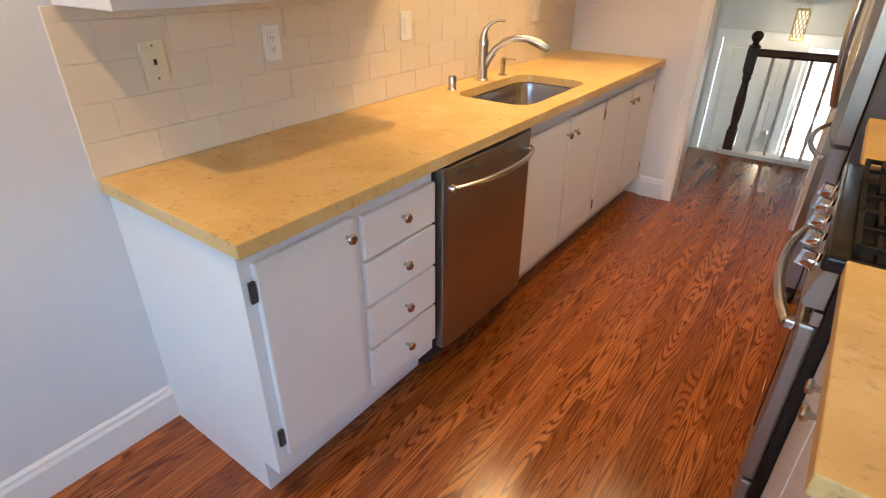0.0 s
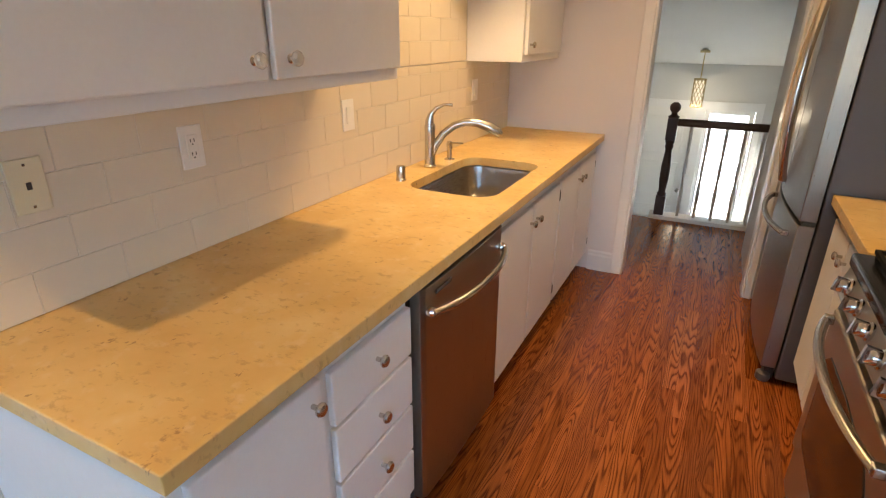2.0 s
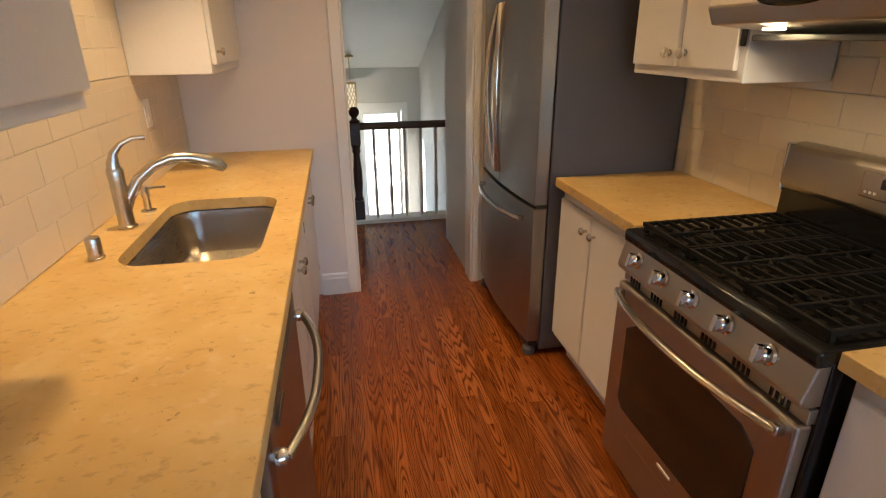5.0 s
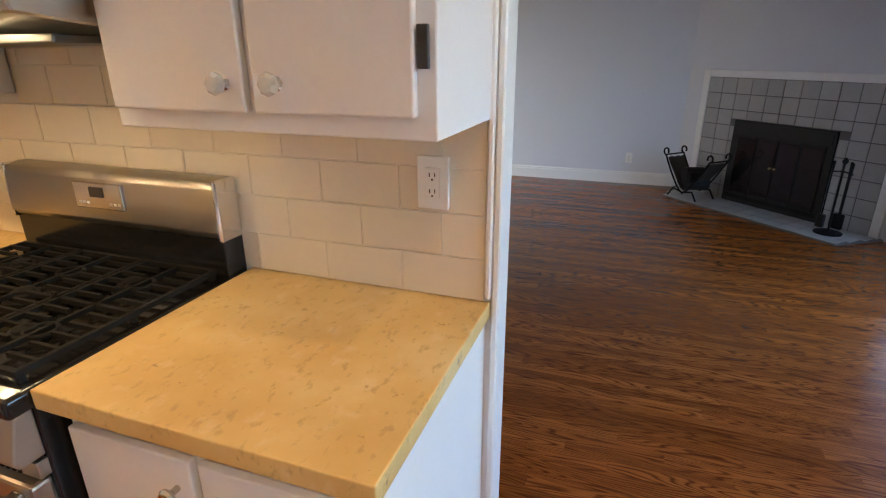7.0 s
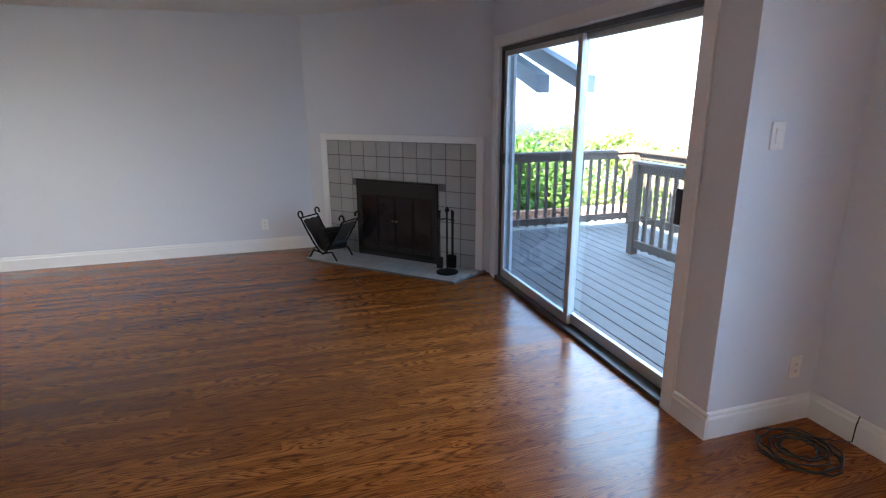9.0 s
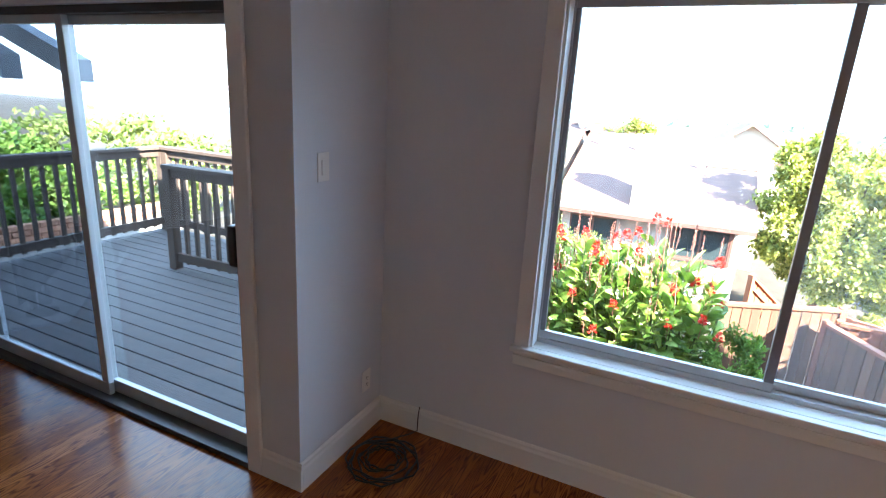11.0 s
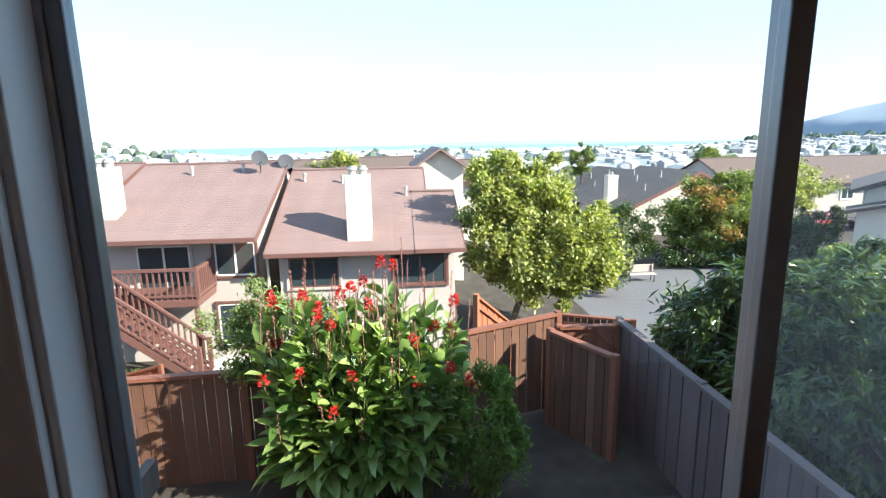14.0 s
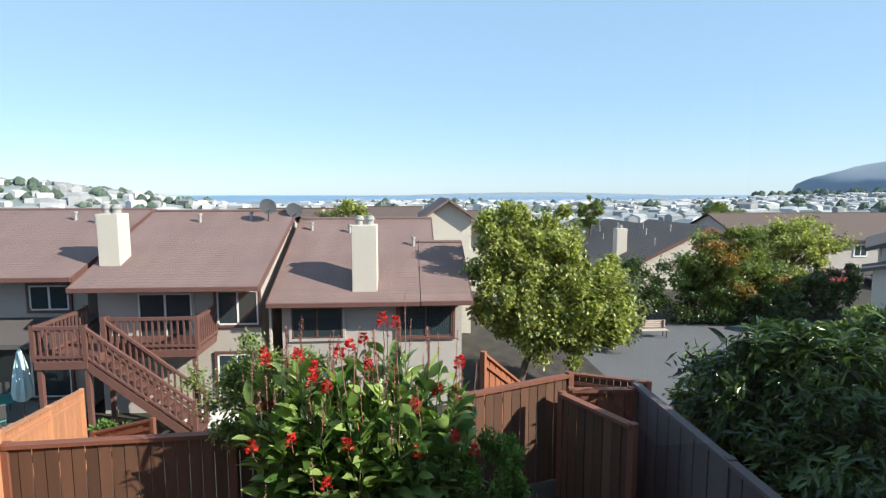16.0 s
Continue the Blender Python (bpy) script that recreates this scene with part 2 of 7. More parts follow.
PLATE = plain("white_plastic", (0.80, 0.79, 0.76), 0.35, var=0.02, bump=0.0)
IVORY = plain("ivory_plastic", (0.72, 0.66, 0.47), 0.38, var=0.03, bump=0.0)
CRYSTAL = crystal("glass_knob")
DARKWOOD = plain("dark_stained_wood", (0.045, 0.018, 0.010), 0.3, var=0.3, scale=6, bump=0.1, bscale=90, stretch=(1, 1, 0.15))
BALUSTER = plain("baluster_paint", (0.66, 0.65, 0.63), 0.4, var=0.05, bump=0.03)
BRASS = plain("satin_brass", (0.62, 0.48, 0.24), 0.28, 1.0, var=0.06, bump=0.02)
SHADE_GLOW = glowing("lamp_fabric", (1.0, 0.88, 0.66), 0.06)
ALU = plain("window_aluminium", (0.52, 0.54, 0.56), 0.38, 0.35, var=0.08, scale=8, bump=0.03)
DARKALU = plain("bronze_aluminium", (0.10, 0.10, 0.102), 0.4, 0.5, var=0.12, scale=8, bump=0.03)
STILE_ALU = plain("grey_aluminium", (0.24, 0.25, 0.265), 0.35, 0.4, var=0.1, scale=8, bump=0.03)
GLASS = clear_glass("window_glass")
SCREENED = clear_glass("screened_glass", (0.58, 0.61, 0.64))
PATIO_WOOD = plain("dark_patio_wood", (0.040, 0.034, 0.036), 0.7, var=0.25, scale=4, bump=0.3, bscale=90, stretch=(0.12, 1, 1), random_tone=0.15)
DUSTY = clear_glass("dusty_window_glass", dust=0.024)
HEARTHTILE = plain("grey_tile", (0.36, 0.35, 0.335), 0.5, var=0.14, scale=7, bump=0.15, bscale=60, random_tone=0.08)
GREYGROUT = plain("dark_grout", (0.13, 0.125, 0.12), 0.9, var=0.15, bump=0.2)
SOOT = plain("soot_black", (0.010, 0.010, 0.011), 0.5, 0.3, var=0.3, bump=0.15)
FIREGLASS = plain("smoked_glass", (0.012, 0.012, 0.014), 0.08, var=0.1, bump=0.0)
LEATHER = plain("dark_leather", (0.035, 0.026, 0.022), 0.45, var=0.3, scale=14, bump=0.25, bscale=120)
CORD = plain("black_cable", (0.015, 0.015, 0.016), 0.4, var=0.1, bump=0.0)
DECK = plain("weathered_deck", (0.085, 0.078, 0.082), 0.75, var=0.18, scale=5, bump=0.3, bscale=90, stretch=(0.12, 1, 1), random_tone=0.10)
RAILWOOD = plain("weathered_rail_wood", (0.075, 0.052, 0.042), 0.75, var=0.2, scale=9, bump=0.3, bscale=110, stretch=(1, 1, 0.2))
FENCE = plain("redwood_fence", (0.120, 0.057, 0.034), 0.8, var=0.28, scale=7, bump=0.35, bscale=90, stretch=(1, 1, 0.15), random_tone=0.30)
FENCE_RED = plain("new_redwood", (0.19, 0.070, 0.040), 0.75, var=0.2, scale=7, bump=0.3, bscale=90, stretch=(1, 1, 0.15), random_tone=0.12)
FENCE_GREY = plain("grey_fence", (0.112, 0.088, 0.086), 0.85, var=0.2, scale=7, bump=0.35, bscale=90, stretch=(1, 1, 0.15), random_tone=0.10)
FENCE_ORANGE = plain("cedar_fence", (0.50, 0.22, 0.11), 0.8, var=0.15, scale=7, bump=0.3, bscale=90, stretch=(1, 1, 0.15), random_tone=0.10)
FENCE_CEDAR = plain("red_cedar", (0.30, 0.105, 0.050), 0.8, var=0.2, scale=7, bump=0.3, bscale=90, stretch=(1, 1, 0.15), random_tone=0.12)
STUCCO = plain("stucco", (0.44, 0.395, 0.355), 0.9, var=0.06, scale=1.5, bump=0.35, bscale=90)
STUCCO_PALE = plain("pale_stucco", (0.54, 0.49, 0.42), 0.9, var=0.06, scale=1.5, bump=0.3, bscale=90)
SHINGLE = plain("brown_shingle", (0.200, 0.130, 0.116), 0.9, var=0.42, scale=0.75, bump=0.6, bscale=30, stretch=(2.4, 0.40, 0.40), island=0.05)
SHINGLE_FAR = plain("far_brown_shingle", (0.115, 0.080, 0.066), 0.9, var=0.2, scale=0.9, bump=0.4, bscale=24)
PEBBLE = plain("white_pebble", (0.62, 0.60, 0.56), 0.8, var=0.1, bump=0.0, island=0.2)
SHINGLE_DARK = plain("grey_shingle", (0.10, 0.085, 0.08), 0.9, var=0.18, scale=0.9, bump=0.5, bscale=24)
REDTRIM = plain("brown_red_paint", (0.145, 0.068, 0.055), 0.6, var=0.12, scale=5, bump=0.1)
DARKPANE = plain("dark_window_pane", (0.035, 0.05, 0.055), 0.05, var=0.25, scale=2, bump=0.0)
ASPHALT = plain("asphalt", (0.115, 0.115, 0.12), 0.9, var=0.10, scale=0.5, bump=0.4, bscale=40)
SOIL = plain("soil", (0.055, 0.042, 0.030), 0.95, var=0.3, scale=2, bump=0.8, bscale=18)
CONCRETE = plain("concrete", (0.34, 0.33, 0.31), 0.85, var=0.12, scale=2, bump=0.3, bscale=60)
BRICK = plain("terracotta", (0.42, 0.20, 0.12), 0.8, var=0.2, scale=8, bump=0.3, random_tone=0.12)
BARK = plain("bark", (0.11, 0.08, 0.06), 0.9, var=0.3, scale=8, bump=0.8, bscale=30, stretch=(1, 1, 0.25))
STEM = plain("green_stem", (0.09, 0.12, 0.04), 0.6, var=0.2)
LEAF_CANNA = foliage("broad_leaf", (0.05, 0.13, 0.022), (0.40, 0.52, 0.17), 0.38, 0.28)
LEAF_SMALL = foliage("shrub_leaf", (0.08, 0.13, 0.03), (0.34, 0.40, 0.14), 0.35)
LEAF_DARK = foliage("laurel_leaf", (0.010, 0.028, 0.007), (0.090, 0.150, 0.034), 0.22, 0.30)
LEAF_TREE = foliage("tree_leaf", (0.08, 0.125, 0.018), (0.58, 0.57, 0.21), 0.44, 0.4)
LEAF_AUTUMN = foliage("autumn_leaf", (0.20, 0.13, 0.035), (0.46, 0.24, 0.08), 0.35)
LEAF_GREEN = foliage("green_leaf", (0.09, 0.14, 0.03), (0.26, 0.30, 0.08), 0.32)
LEAF_GREY = foliage("grey_green_leaf", (0.07, 0.095, 0.055), (0.15, 0.175, 0.10), 0.25)
LEAF_HEDGE = foliage("ivy_leaf", (0.05, 0.13, 0.02), (0.20, 0.32, 0.07), 0.35)
PETAL = foliage("red_petal", (0.45, 0.012, 0.012), (0.75, 0.045, 0.03), 0.25)
SEED = foliage("dry_flower_spike", (0.22, 0.08, 0.07), (0.42, 0.20, 0.16), 0.2)
SEA = plain("sea_water", (0.13, 0.24, 0.36), 0.35, var=0.10, scale=0.004, bump=0.0)
# the blue of the air's haze is part of this base colour
HILL_HAZE = plain("haze_tinted_hill", (0.215, 0.265, 0.315), 1.0, var=0.16, scale=0.02, bump=0.0)
HILL_LEFT = plain("town_hill", (0.16, 0.20, 0.18), 1.0, var=0.25, scale=0.03, bump=0.0)
PLAIN = plain("coastal_plain", (0.22, 0.25, 0.26), 1.0, var=0.25, scale=0.012, bump=0.0)
WOODS = plain("far_woods", (0.075, 0.105, 0.075), 1.0, var=0.25, scale=0.05, bump=0.0, island=0.3)
TOWN = plain("town_walls", (0.37, 0.37, 0.37), 0.9, var=0.1, scale=0.1, bump=0.0, island=0.42)
DISH_GREY = plain("matt_dish_paint", (0.045, 0.048, 0.055), 0.85, var=0.1)
CLOTH = plain("pale_blue_canvas", (0.50, 0.66, 0.68), 0.8, var=0.1, bump=0.1)
TEAL = plain("teal_paint", (0.03, 0.22, 0.20), 0.4, var=0.1)
BENCHWOOD = plain("pale_bench_wood", (0.50, 0.40, 0.33), 0.7, var=0.15, bump=0.2)
CARPAINT = plain("car_paint", (0.30, 0.04, 0.04), 0.25, 0.2, var=0.05, coat=0.6, bump=0.0)

# ---------------------------------------------------------------- building helpers
AT = {}


def thing(name, at, label, category, group="", kind=""):
    """The Empty at a thing's base."""
    ob = new(name)
    ob.empty_display_size = 0.05
    ob.location = at
    AT[ob] = Vector(at)
    return tagged(ob, label, category, group, kind)


def part(name, bm, material, parent=None, label="", smooth=False):
    """Links a bmesh in world places as one mesh object under a thing or a part."""
    me = bpy.data.meshes.new(name)
    o = AT.get(parent, Vector((0, 0, 0)))
    if parent is None:
        cs = [v.co for v in bm.verts]
        o = Vector(((min(c.x for c in cs) + max(c.x for c in cs)) / 2, (min(c.y for c in cs) + max(c.y for c in cs)) / 2, min(c.z for c in cs)))
    bmesh.ops.translate(bm, verts=bm.verts, vec=-o)
    if smooth:
        for f in bm.faces:
            f.smooth = True
    bm.to_mesh(me)
    bm.free()
    me.materials.append(material)
    if smooth:
        me.set_sharp_from_angle(angle=radians(40))
    ob = new(name, me)
    AT[ob] = Vector(o)
    if parent is not None:
        ob.parent = parent
    else:
        ob.location = o
    if label:
        ob["label"] = label
    return ob


def raw(name, verts, faces, material, parent=None, label="", kind="", smooth=False):
    """One mesh from arrays of places made by a rule."""
    me = bpy.data.meshes.new(name)
    o = AT.get(parent, Vector((0, 0, 0)))
    v = np.asarray(verts, dtype=float) - np.array(o)
    me.from_pydata(v.tolist(), [], faces if isinstance(faces, list) else faces.tolist())
    me.materials.append(material)
    if smooth:
        for p in me.polygons:
            p.use_smooth = True
    ob = new(name, me)
    AT[ob] = Vector(o)
    if parent is not None:
        ob.parent = parent
    if label:
        ob["label"] = label
    if kind:
        ob["kind"] = kind
    return ob


def add_box(bm, x0, x1, y0, y1, z0, z1, turn=None):
    r = bmesh.ops.create_cube(bm, size=1.0)
    m = Matrix.Translation(((x0 + x1) / 2, (y0 + y1) / 2, (z0 + z1) / 2)) @ Matrix.Diagonal((x1 - x0, y1 - y0, z1 - z0, 1))
    if turn is not None:
        m = turn @ m
    bmesh.ops.transform(bm, matrix=m, verts=r["verts"])
    return r["verts"]


def bevelled(bm, width, segments=2):
    if width > 0:
        bmesh.ops.bevel(bm, geom=list(bm.edges), offset=width, segments=segments, affect='EDGES', profile=0.5)
    return bm


def block(name, box, material, parent=None, bevel=0.003, label="", turn=None, segments=2):
    """A board or panel with eased edges."""
    bm = bmesh.new()
    add_box(bm, *box)
    bevelled(bm, bevel, segments)
    if turn is not None:
        bmesh.ops.transform(bm, matrix=turn, verts=bm.verts)
    return part(name, bm, material, parent, label)


def lathe(profile, at, axis='Z', seg=16):
    """A turned shape from (radius, height) pairs; axis Z, or X/Y with a sign."""
    bm = bmesh.new()
    rings = []
    for r, h in profile:
        ring = []
        for i in range(seg):
            a = 2 * math.pi * i / seg
            ring.append(bm.verts.new((r * math.cos(a), r * math.sin(a), h)))
        rings.append(ring)
    for a, b in zip(rings, rings[1:]):
        for i in range(seg):
            bm.faces.new((a[i], a[(i + 1) % seg], b[(i + 1) % seg], b[i]))
    bm.faces.new(list(reversed(rings[0])))
    bm.faces.new(rings[-1])
    turn = {'Z': Matrix.Identity(4), '-X': pose(0, 0, 0, 0, -90, 0), 'X': pose(0, 0, 0, 0, 90, 0), 'Y': pose(0, 0, 0, -90, 0, 0), '-Y': pose(0, 0, 0, 90, 0, 0)}[axis]
    bmesh.ops.transform(bm, matrix=Matrix.Translation(at) @ turn, verts=bm.verts)
    return bm


def tube(points, radius, seg=10, flat=1.0, bm=None):
    """A bar of round section along a line of points; radius may be a list; flat squeezes it sideways."""
    bm = bm or bmesh.new()
    pts = [Vector(p) for p in points]
    rad = radius if isinstance(radius, (list, tuple)) else [radius] * len(pts)
    rings, up = [], None
    for i, p in enumerate(pts):
        d = (pts[min(i + 1, len(pts) - 1)] - pts[max(i - 1, 0)]).normalized()
        if up is None:
            up = Vector((0, 0, 1)) if abs(d.z) < 0.9 else Vector((1, 0, 0))
        side = d.cross(up).normalized()
        up = side.cross(d).normalized()
        rings.append([bm.verts.new(p + rad[i] * (math.cos(2 * math.pi * k / seg) * side + flat * math.sin(2 * math.pi * k / seg) * up)) for k in range(seg)])
    for a, b in zip(rings, rings[1:]):
        for k in range(seg):
            bm.faces.new((a[k], a[(k + 1) % seg], b[(k + 1) % seg], b[k]))
    bm.faces.new(list(reversed(rings[0])))
    bm.faces.new(rings[-1])
    return bm


def bow(a, b, out, n=14, power=2.0):
    """Points of a bar from a to b that bows by the vector out."""
    a, b, out = Vector(a), Vector(b), Vector(out)
    return [a.lerp(b, i / n) + out * (1 - abs(2 * i / n - 1) ** power) for i in range(n + 1)]


def prism(poly, axis, lo, hi):
    """A polygon (pairs) pushed along an axis. X: pairs are (y, z); Y: (x, z); Z: (x, y)."""
    bm = bmesh.new()
    put = {'X': lambda p, h: (h, p[0], p[1]), 'Y': lambda p, h: (p[0], h, p[1]), 'Z': lambda p, h: (p[0], p[1], h)}[axis]
    a = [bm.verts.new(put(p, lo)) for p in poly]
    b = [bm.verts.new(put(p, hi)) for p in poly]
    n = len(poly)
    for i in range(n):
        bm.faces.new((a[i], a[(i + 1) % n], b[(i + 1) % n], b[i]))
    bm.faces.new(list(reversed(a)))
    bm.faces.new(b)
    bmesh.ops.recalc_face_normals(bm, faces=bm.faces)
    return bm


def setting(name, bm, material, label, category="wall"):
    return tagged(part(name, bm, material), label, category, kind="structure")


def wall(name, boxes, material, label, category="wall"):
    bm = bmesh.new()
    for b in boxes:
        add_box(bm, *b)
    return setting(name, bm, material, label, category)

# ---------------------------------------------------------------- plan (metres)
XW = -1.66          # west wall of kitchen and dining corner
XK = 0.67           # kitchen face of the wall with the range
XL = 0.735          # living-room face of the same wall
YN = 4.14           # kitchen's north stub walls
YS = -1.19          # living room's south wall with the sliding door
YW = -1.844         # dining corner's south wall with the window
XJ = 1.822          # jog between the two
XE = 6.13           # east wall
YL = 4.9            # living room's north wall
ZC = 2.46           # ceiling
ZR = 2.62           # underside of the roof
LOW = -3.2          # foot of the outer walls

# ---------------------------------------------------------------- walls, ceilings, roof
wall_west = wall("wall_west", [(XW - 0.15, XW, -2.0, 9.2, LOW, ZR)], WALL, "pale grey painted wall of the kitchen and dining corner")
wall_range = wall("wall_east_kitchen", [(XK, XL, 1.09, 5.0, 0, ZC)], KWALL, "painted wall behind the range with a tiled splashback")
wall("wall_north_kitchen", [(XW, -0.80, YN, YN + 0.12, 0, ZC), (-0.06, XK, YN, YN + 0.12, 0, ZC), (-0.80, -0.06, YN, YN + 0.12, 2.12, ZC)], KWALL, "painted kitchen end wall with an opening to the landing")
wall("wall_north_living", [(XL, 2.2, YL, YL + 0.15, LOW, ZR), (3.6, XE + 0.15, YL, YL + 0.15, LOW, ZR), (2.2, 3.6, YL, YL + 0.15, LOW, 0.9), (2.2, 3.6, YL, YL + 0.15, 2.1, ZR)], WALL, "pale grey living-room wall")
wall("wall_east", [(XE, XE + 0.15, -1.4, YL, LOW, ZR)], WALL, "pale blue-grey living-room wall with white baseboard")
wall("wall_south_living", [(XJ, 2.12, YS - 0.16, YS, LOW, ZR), (4.44, XE, YS - 0.16, YS, LOW, ZR), (2.12, 4.44, YS - 0.16, YS, 2.03, ZR), (2.12, 4.44, YS - 0.16, YS, LOW, -0.02)], WALL, "grey living-room wall around the sliding door")
wall("wall_jog", [(XJ, XJ + 0.14, YW - 0.16, YS - 0.16, LOW, ZR)], WALL, "short grey return wall with a light switch")
WX0, WX1, WZ0, WZ1 = -0.905, 1.022, 0.62, 2.16
wall("wall_south_dining", [(XW, WX0, YW - 0.16, YW, LOW, ZR), (WX1, XJ, YW - 0.16, YW, LOW, ZR), (WX0, WX1, YW - 0.16, YW, LOW, WZ0), (WX0, WX1, YW - 0.16, YW, WZ1, ZR)], WALL, "grey dining wall under and around the wide window")
diag = prism([(4.60, -1.19), (XE, 0.34), (XE, -1.19)], 'Z', 0, ZC)
setting("wall_corner", diag, WALL, "grey wall set across the corner above the fireplace")
wall("ceiling", [(XW, XE, -2.0, YN + 0.12, ZC, ZC + 0.10), (XL, XE, YN + 0.12, YL, ZC, ZC + 0.10), (XW, XL, YN + 0.12, 5.2, ZC, ZC + 0.10)], CEIL, "off-white painted ceiling", "ceiling")
# gable roof of the house, eaves to the south
roof = prism([(-2.5, 2.60), (-2.5, 2.72), (3.5, 4.3), (9.8, 2.72), (9.8, 2.60)], 'X', XW - 0.6, XE + 0.5)
setting("roof", roof, SHINGLE_DARK, "brown shingle roof over the house", "roof")

# landing, stairwell and entry beyond the kitchen
YF = 8.5
wall("wall_hall_east", [(0.28, 0.42, 5.0, YF, -2.0, 2.6)], HWALL, "pale wall beside the stairwell")
wall("wall_hall_block", [(-0.06, XK, YN + 0.12, 5.0, 0, ZC)], HWALL, "pale wall of the landing")
wall("wall_entry", [(XW, -1.52, YF, YF + 0.15, -2.0, 2.6), (-1.52, 0.02, YF, YF + 0.15, 0.62, 2.6), (-0.64, -0.56, YF, YF + 0.15, -1.45, 0.62), (0.02, 0.42, YF, YF + 0.15, -2.0, 2.6), (-1.52, 0.02, YF, YF + 0.15, -2.0, -1.45)], HWALL, "pale entry wall above the front door")
slope = prism([(5.2, ZC), (YF + 0.15, 1.09), (YF + 0.15, 1.19), (5.2, ZC + 0.1)], 'X', XW, 0.42)
setting("ceiling_hall", slope, CEIL, "sloping cream ceiling over the stairwell", "ceiling")
wall("entry_floor", [(XW, 0.42, 5.62, YF + 0.15, -1.56, -1.45)], CONCRETE, "entry floor at the foot of the stairs", "floor")
wall("landing_riser", [(XW, 0.42, 5.50, 5.60, -1.56, -0.02)], HWALL, "pale face of the landing over the stairs")
wall("landing_edge", [(-0.79, 0.28, 5.47, 5.62, -0.03, 0.032)], TRIM, "white trim board under the balusters", "trim")
for x0, x1, mat, lab in ((-1.50, -0.66, TRIM, "cream painted front door"), (-0.55, 0.01, None, "bright glass sidelight beside the front door")):
    d = thing("door_2" if mat else "window_2", ((x0 + x1) / 2, YF + 0.06, -1.45), lab, "door" if mat else "window", kind="structure")
    if mat:
        block("leaf", (x0, x1, YF + 0.03, YF + 0.07, -1.44, 0.60), CEIL, d, 0.004)
        for k in range(3):
            block("panel", (x0 + 0.12, x1 - 0.12, YF + 0.02, YF + 0.035, -1.25 + k * 0.62, -0.75 + k * 0.62), CEIL, d, 0.006)
        part("knob", lathe([(0.012, 0), (0.012, 0.03), (0.028, 0.045), (0.03, 0.06), (0.015, 0.075)], (x1 - 0.07, YF + 0.03, -0.5), '-Y'), NICKEL, d, "nickel door knob", True)
    else:
        for b in ((x0, x0 + 0.05, -1.44, 0.60), (x1 - 0.05, x1, -1.44, 0.60), (x0 + 0.05, x1 - 0.05, 0.55, 0.60), (x0 + 0.05, x1 - 0.05, -1.44, -1.36)):
            block("window_frame", (b[0], b[1], YF + 0.02, YF + 0.08, b[2], b[3]), TRIM, d, 0.004)
        pane = block("pane", (x0 + 0.05, x1 - 0.05, YF + 0.045, YF + 0.051, -1.36, 0.55), GLASS, d, 0)
        pane.visible_shadow = False
wall("entry_casing", [(-1.58, 0.10, YF - 0.018, YF - 0.001, 0.60, 0.70), (-1.58, -1.50, YF - 0.018, YF - 0.001, -1.45, 0.60), (0.02, 0.10, YF - 0.018, YF - 0.001, -1.45, 0.60), (-0.66, -0.55, YF - 0.018, YF - 0.001, -1.45, 0.60)], TRIM, "white casing around the front door", "trim")

# casings and baseboards
def casing(name, boxes, label):
    bm = bmesh.new()
    for b in boxes:
        v = add_box(bm, *b)
    bevelled(bm, 0.004, 1)
    return setting(name, bm, TRIM, label, "trim")


casing("trim_range_wall", [(XK - 0.014, XL + 0.012, 1.072, 1.089, 0.0, ZC), (XL + 0.001, XL + 0.012, 1.09, 1.16, 0, ZC), (XK - 0.020, XK - 0.001, 1.09, 1.105, 0.93, ZC)], "white casing at the end of the range wall")
casing("trim_stub_west", [(-0.86, -0.80, YN - 0.016, YN - 0.001, 0, 2.12), (-0.799, -0.785, YN - 0.016, YN + 0.136, 0, 2.10), (-0.86, 0.0, YN - 0.016, YN - 0.001, 2.121, 2.18)], "white casing at the opening to the landing")
casing("trim_stub_east", [(-0.075, -0.061, YN - 0.016, YN + 0.136, 0, 2.10), (-0.06, -0.02, YN - 0.016, YN - 0.001, 0, 2.12)], "white casing beside the refrigerator")


def baseboard(name, a, b, out, label="tall white painted baseboard"):
    """A moulded board from a to b along a wall, with its face towards out."""
    a, b, out = Vector((*a, 0)), Vector((*b, 0)), Vector((*out, 0)).normalized()
    prof = [(0.001, 0.0), (0.016, 0.0), (0.016, 0.105), (0.011, 0.118), (0.011, 0.13), (0.005, 0.14), (0.001, 0.14)]
    bm = bmesh.new()
    ends = [[bm.verts.new(e + out * d + Vector((0, 0, z))) for d, z in prof] for e in (a, b)]
    n = len(prof)
    for i in range(n):
        bm.faces.new((ends[0][i], ends[0][(i + 1) % n], ends[1][(i + 1) % n], ends[1][i]))
    bm.faces.new(ends[0])
    bm.faces.new(list(reversed(ends[1])))
    bmesh.ops.recalc_face_normals(bm, faces=bm.faces)
    return setting(name, bm, TRIM, label, "baseboard")


baseboard("baseboard_west", (XW, YW), (XW, 1.06), (1, 0))
baseboard("baseboard_dining", (XW + 0.016, YW), (XJ, YW), (0, 1))
baseboard("baseboard_jog", (XJ, YW + 0.016), (XJ, YS), (-1, 0))
baseboard("baseboard_door", (XJ - 0.016, YS), (2.04, YS), (0, 1))
baseboard("baseboard_east", (XE, 0.36), (XE, YL), (-1, 0))
baseboard("baseboard_living", (XL, 1.16), (XL, YL), (1, 0))
baseboard("baseboard_stub", (-1.02, YN), (-0.86, YN), (0, -1))

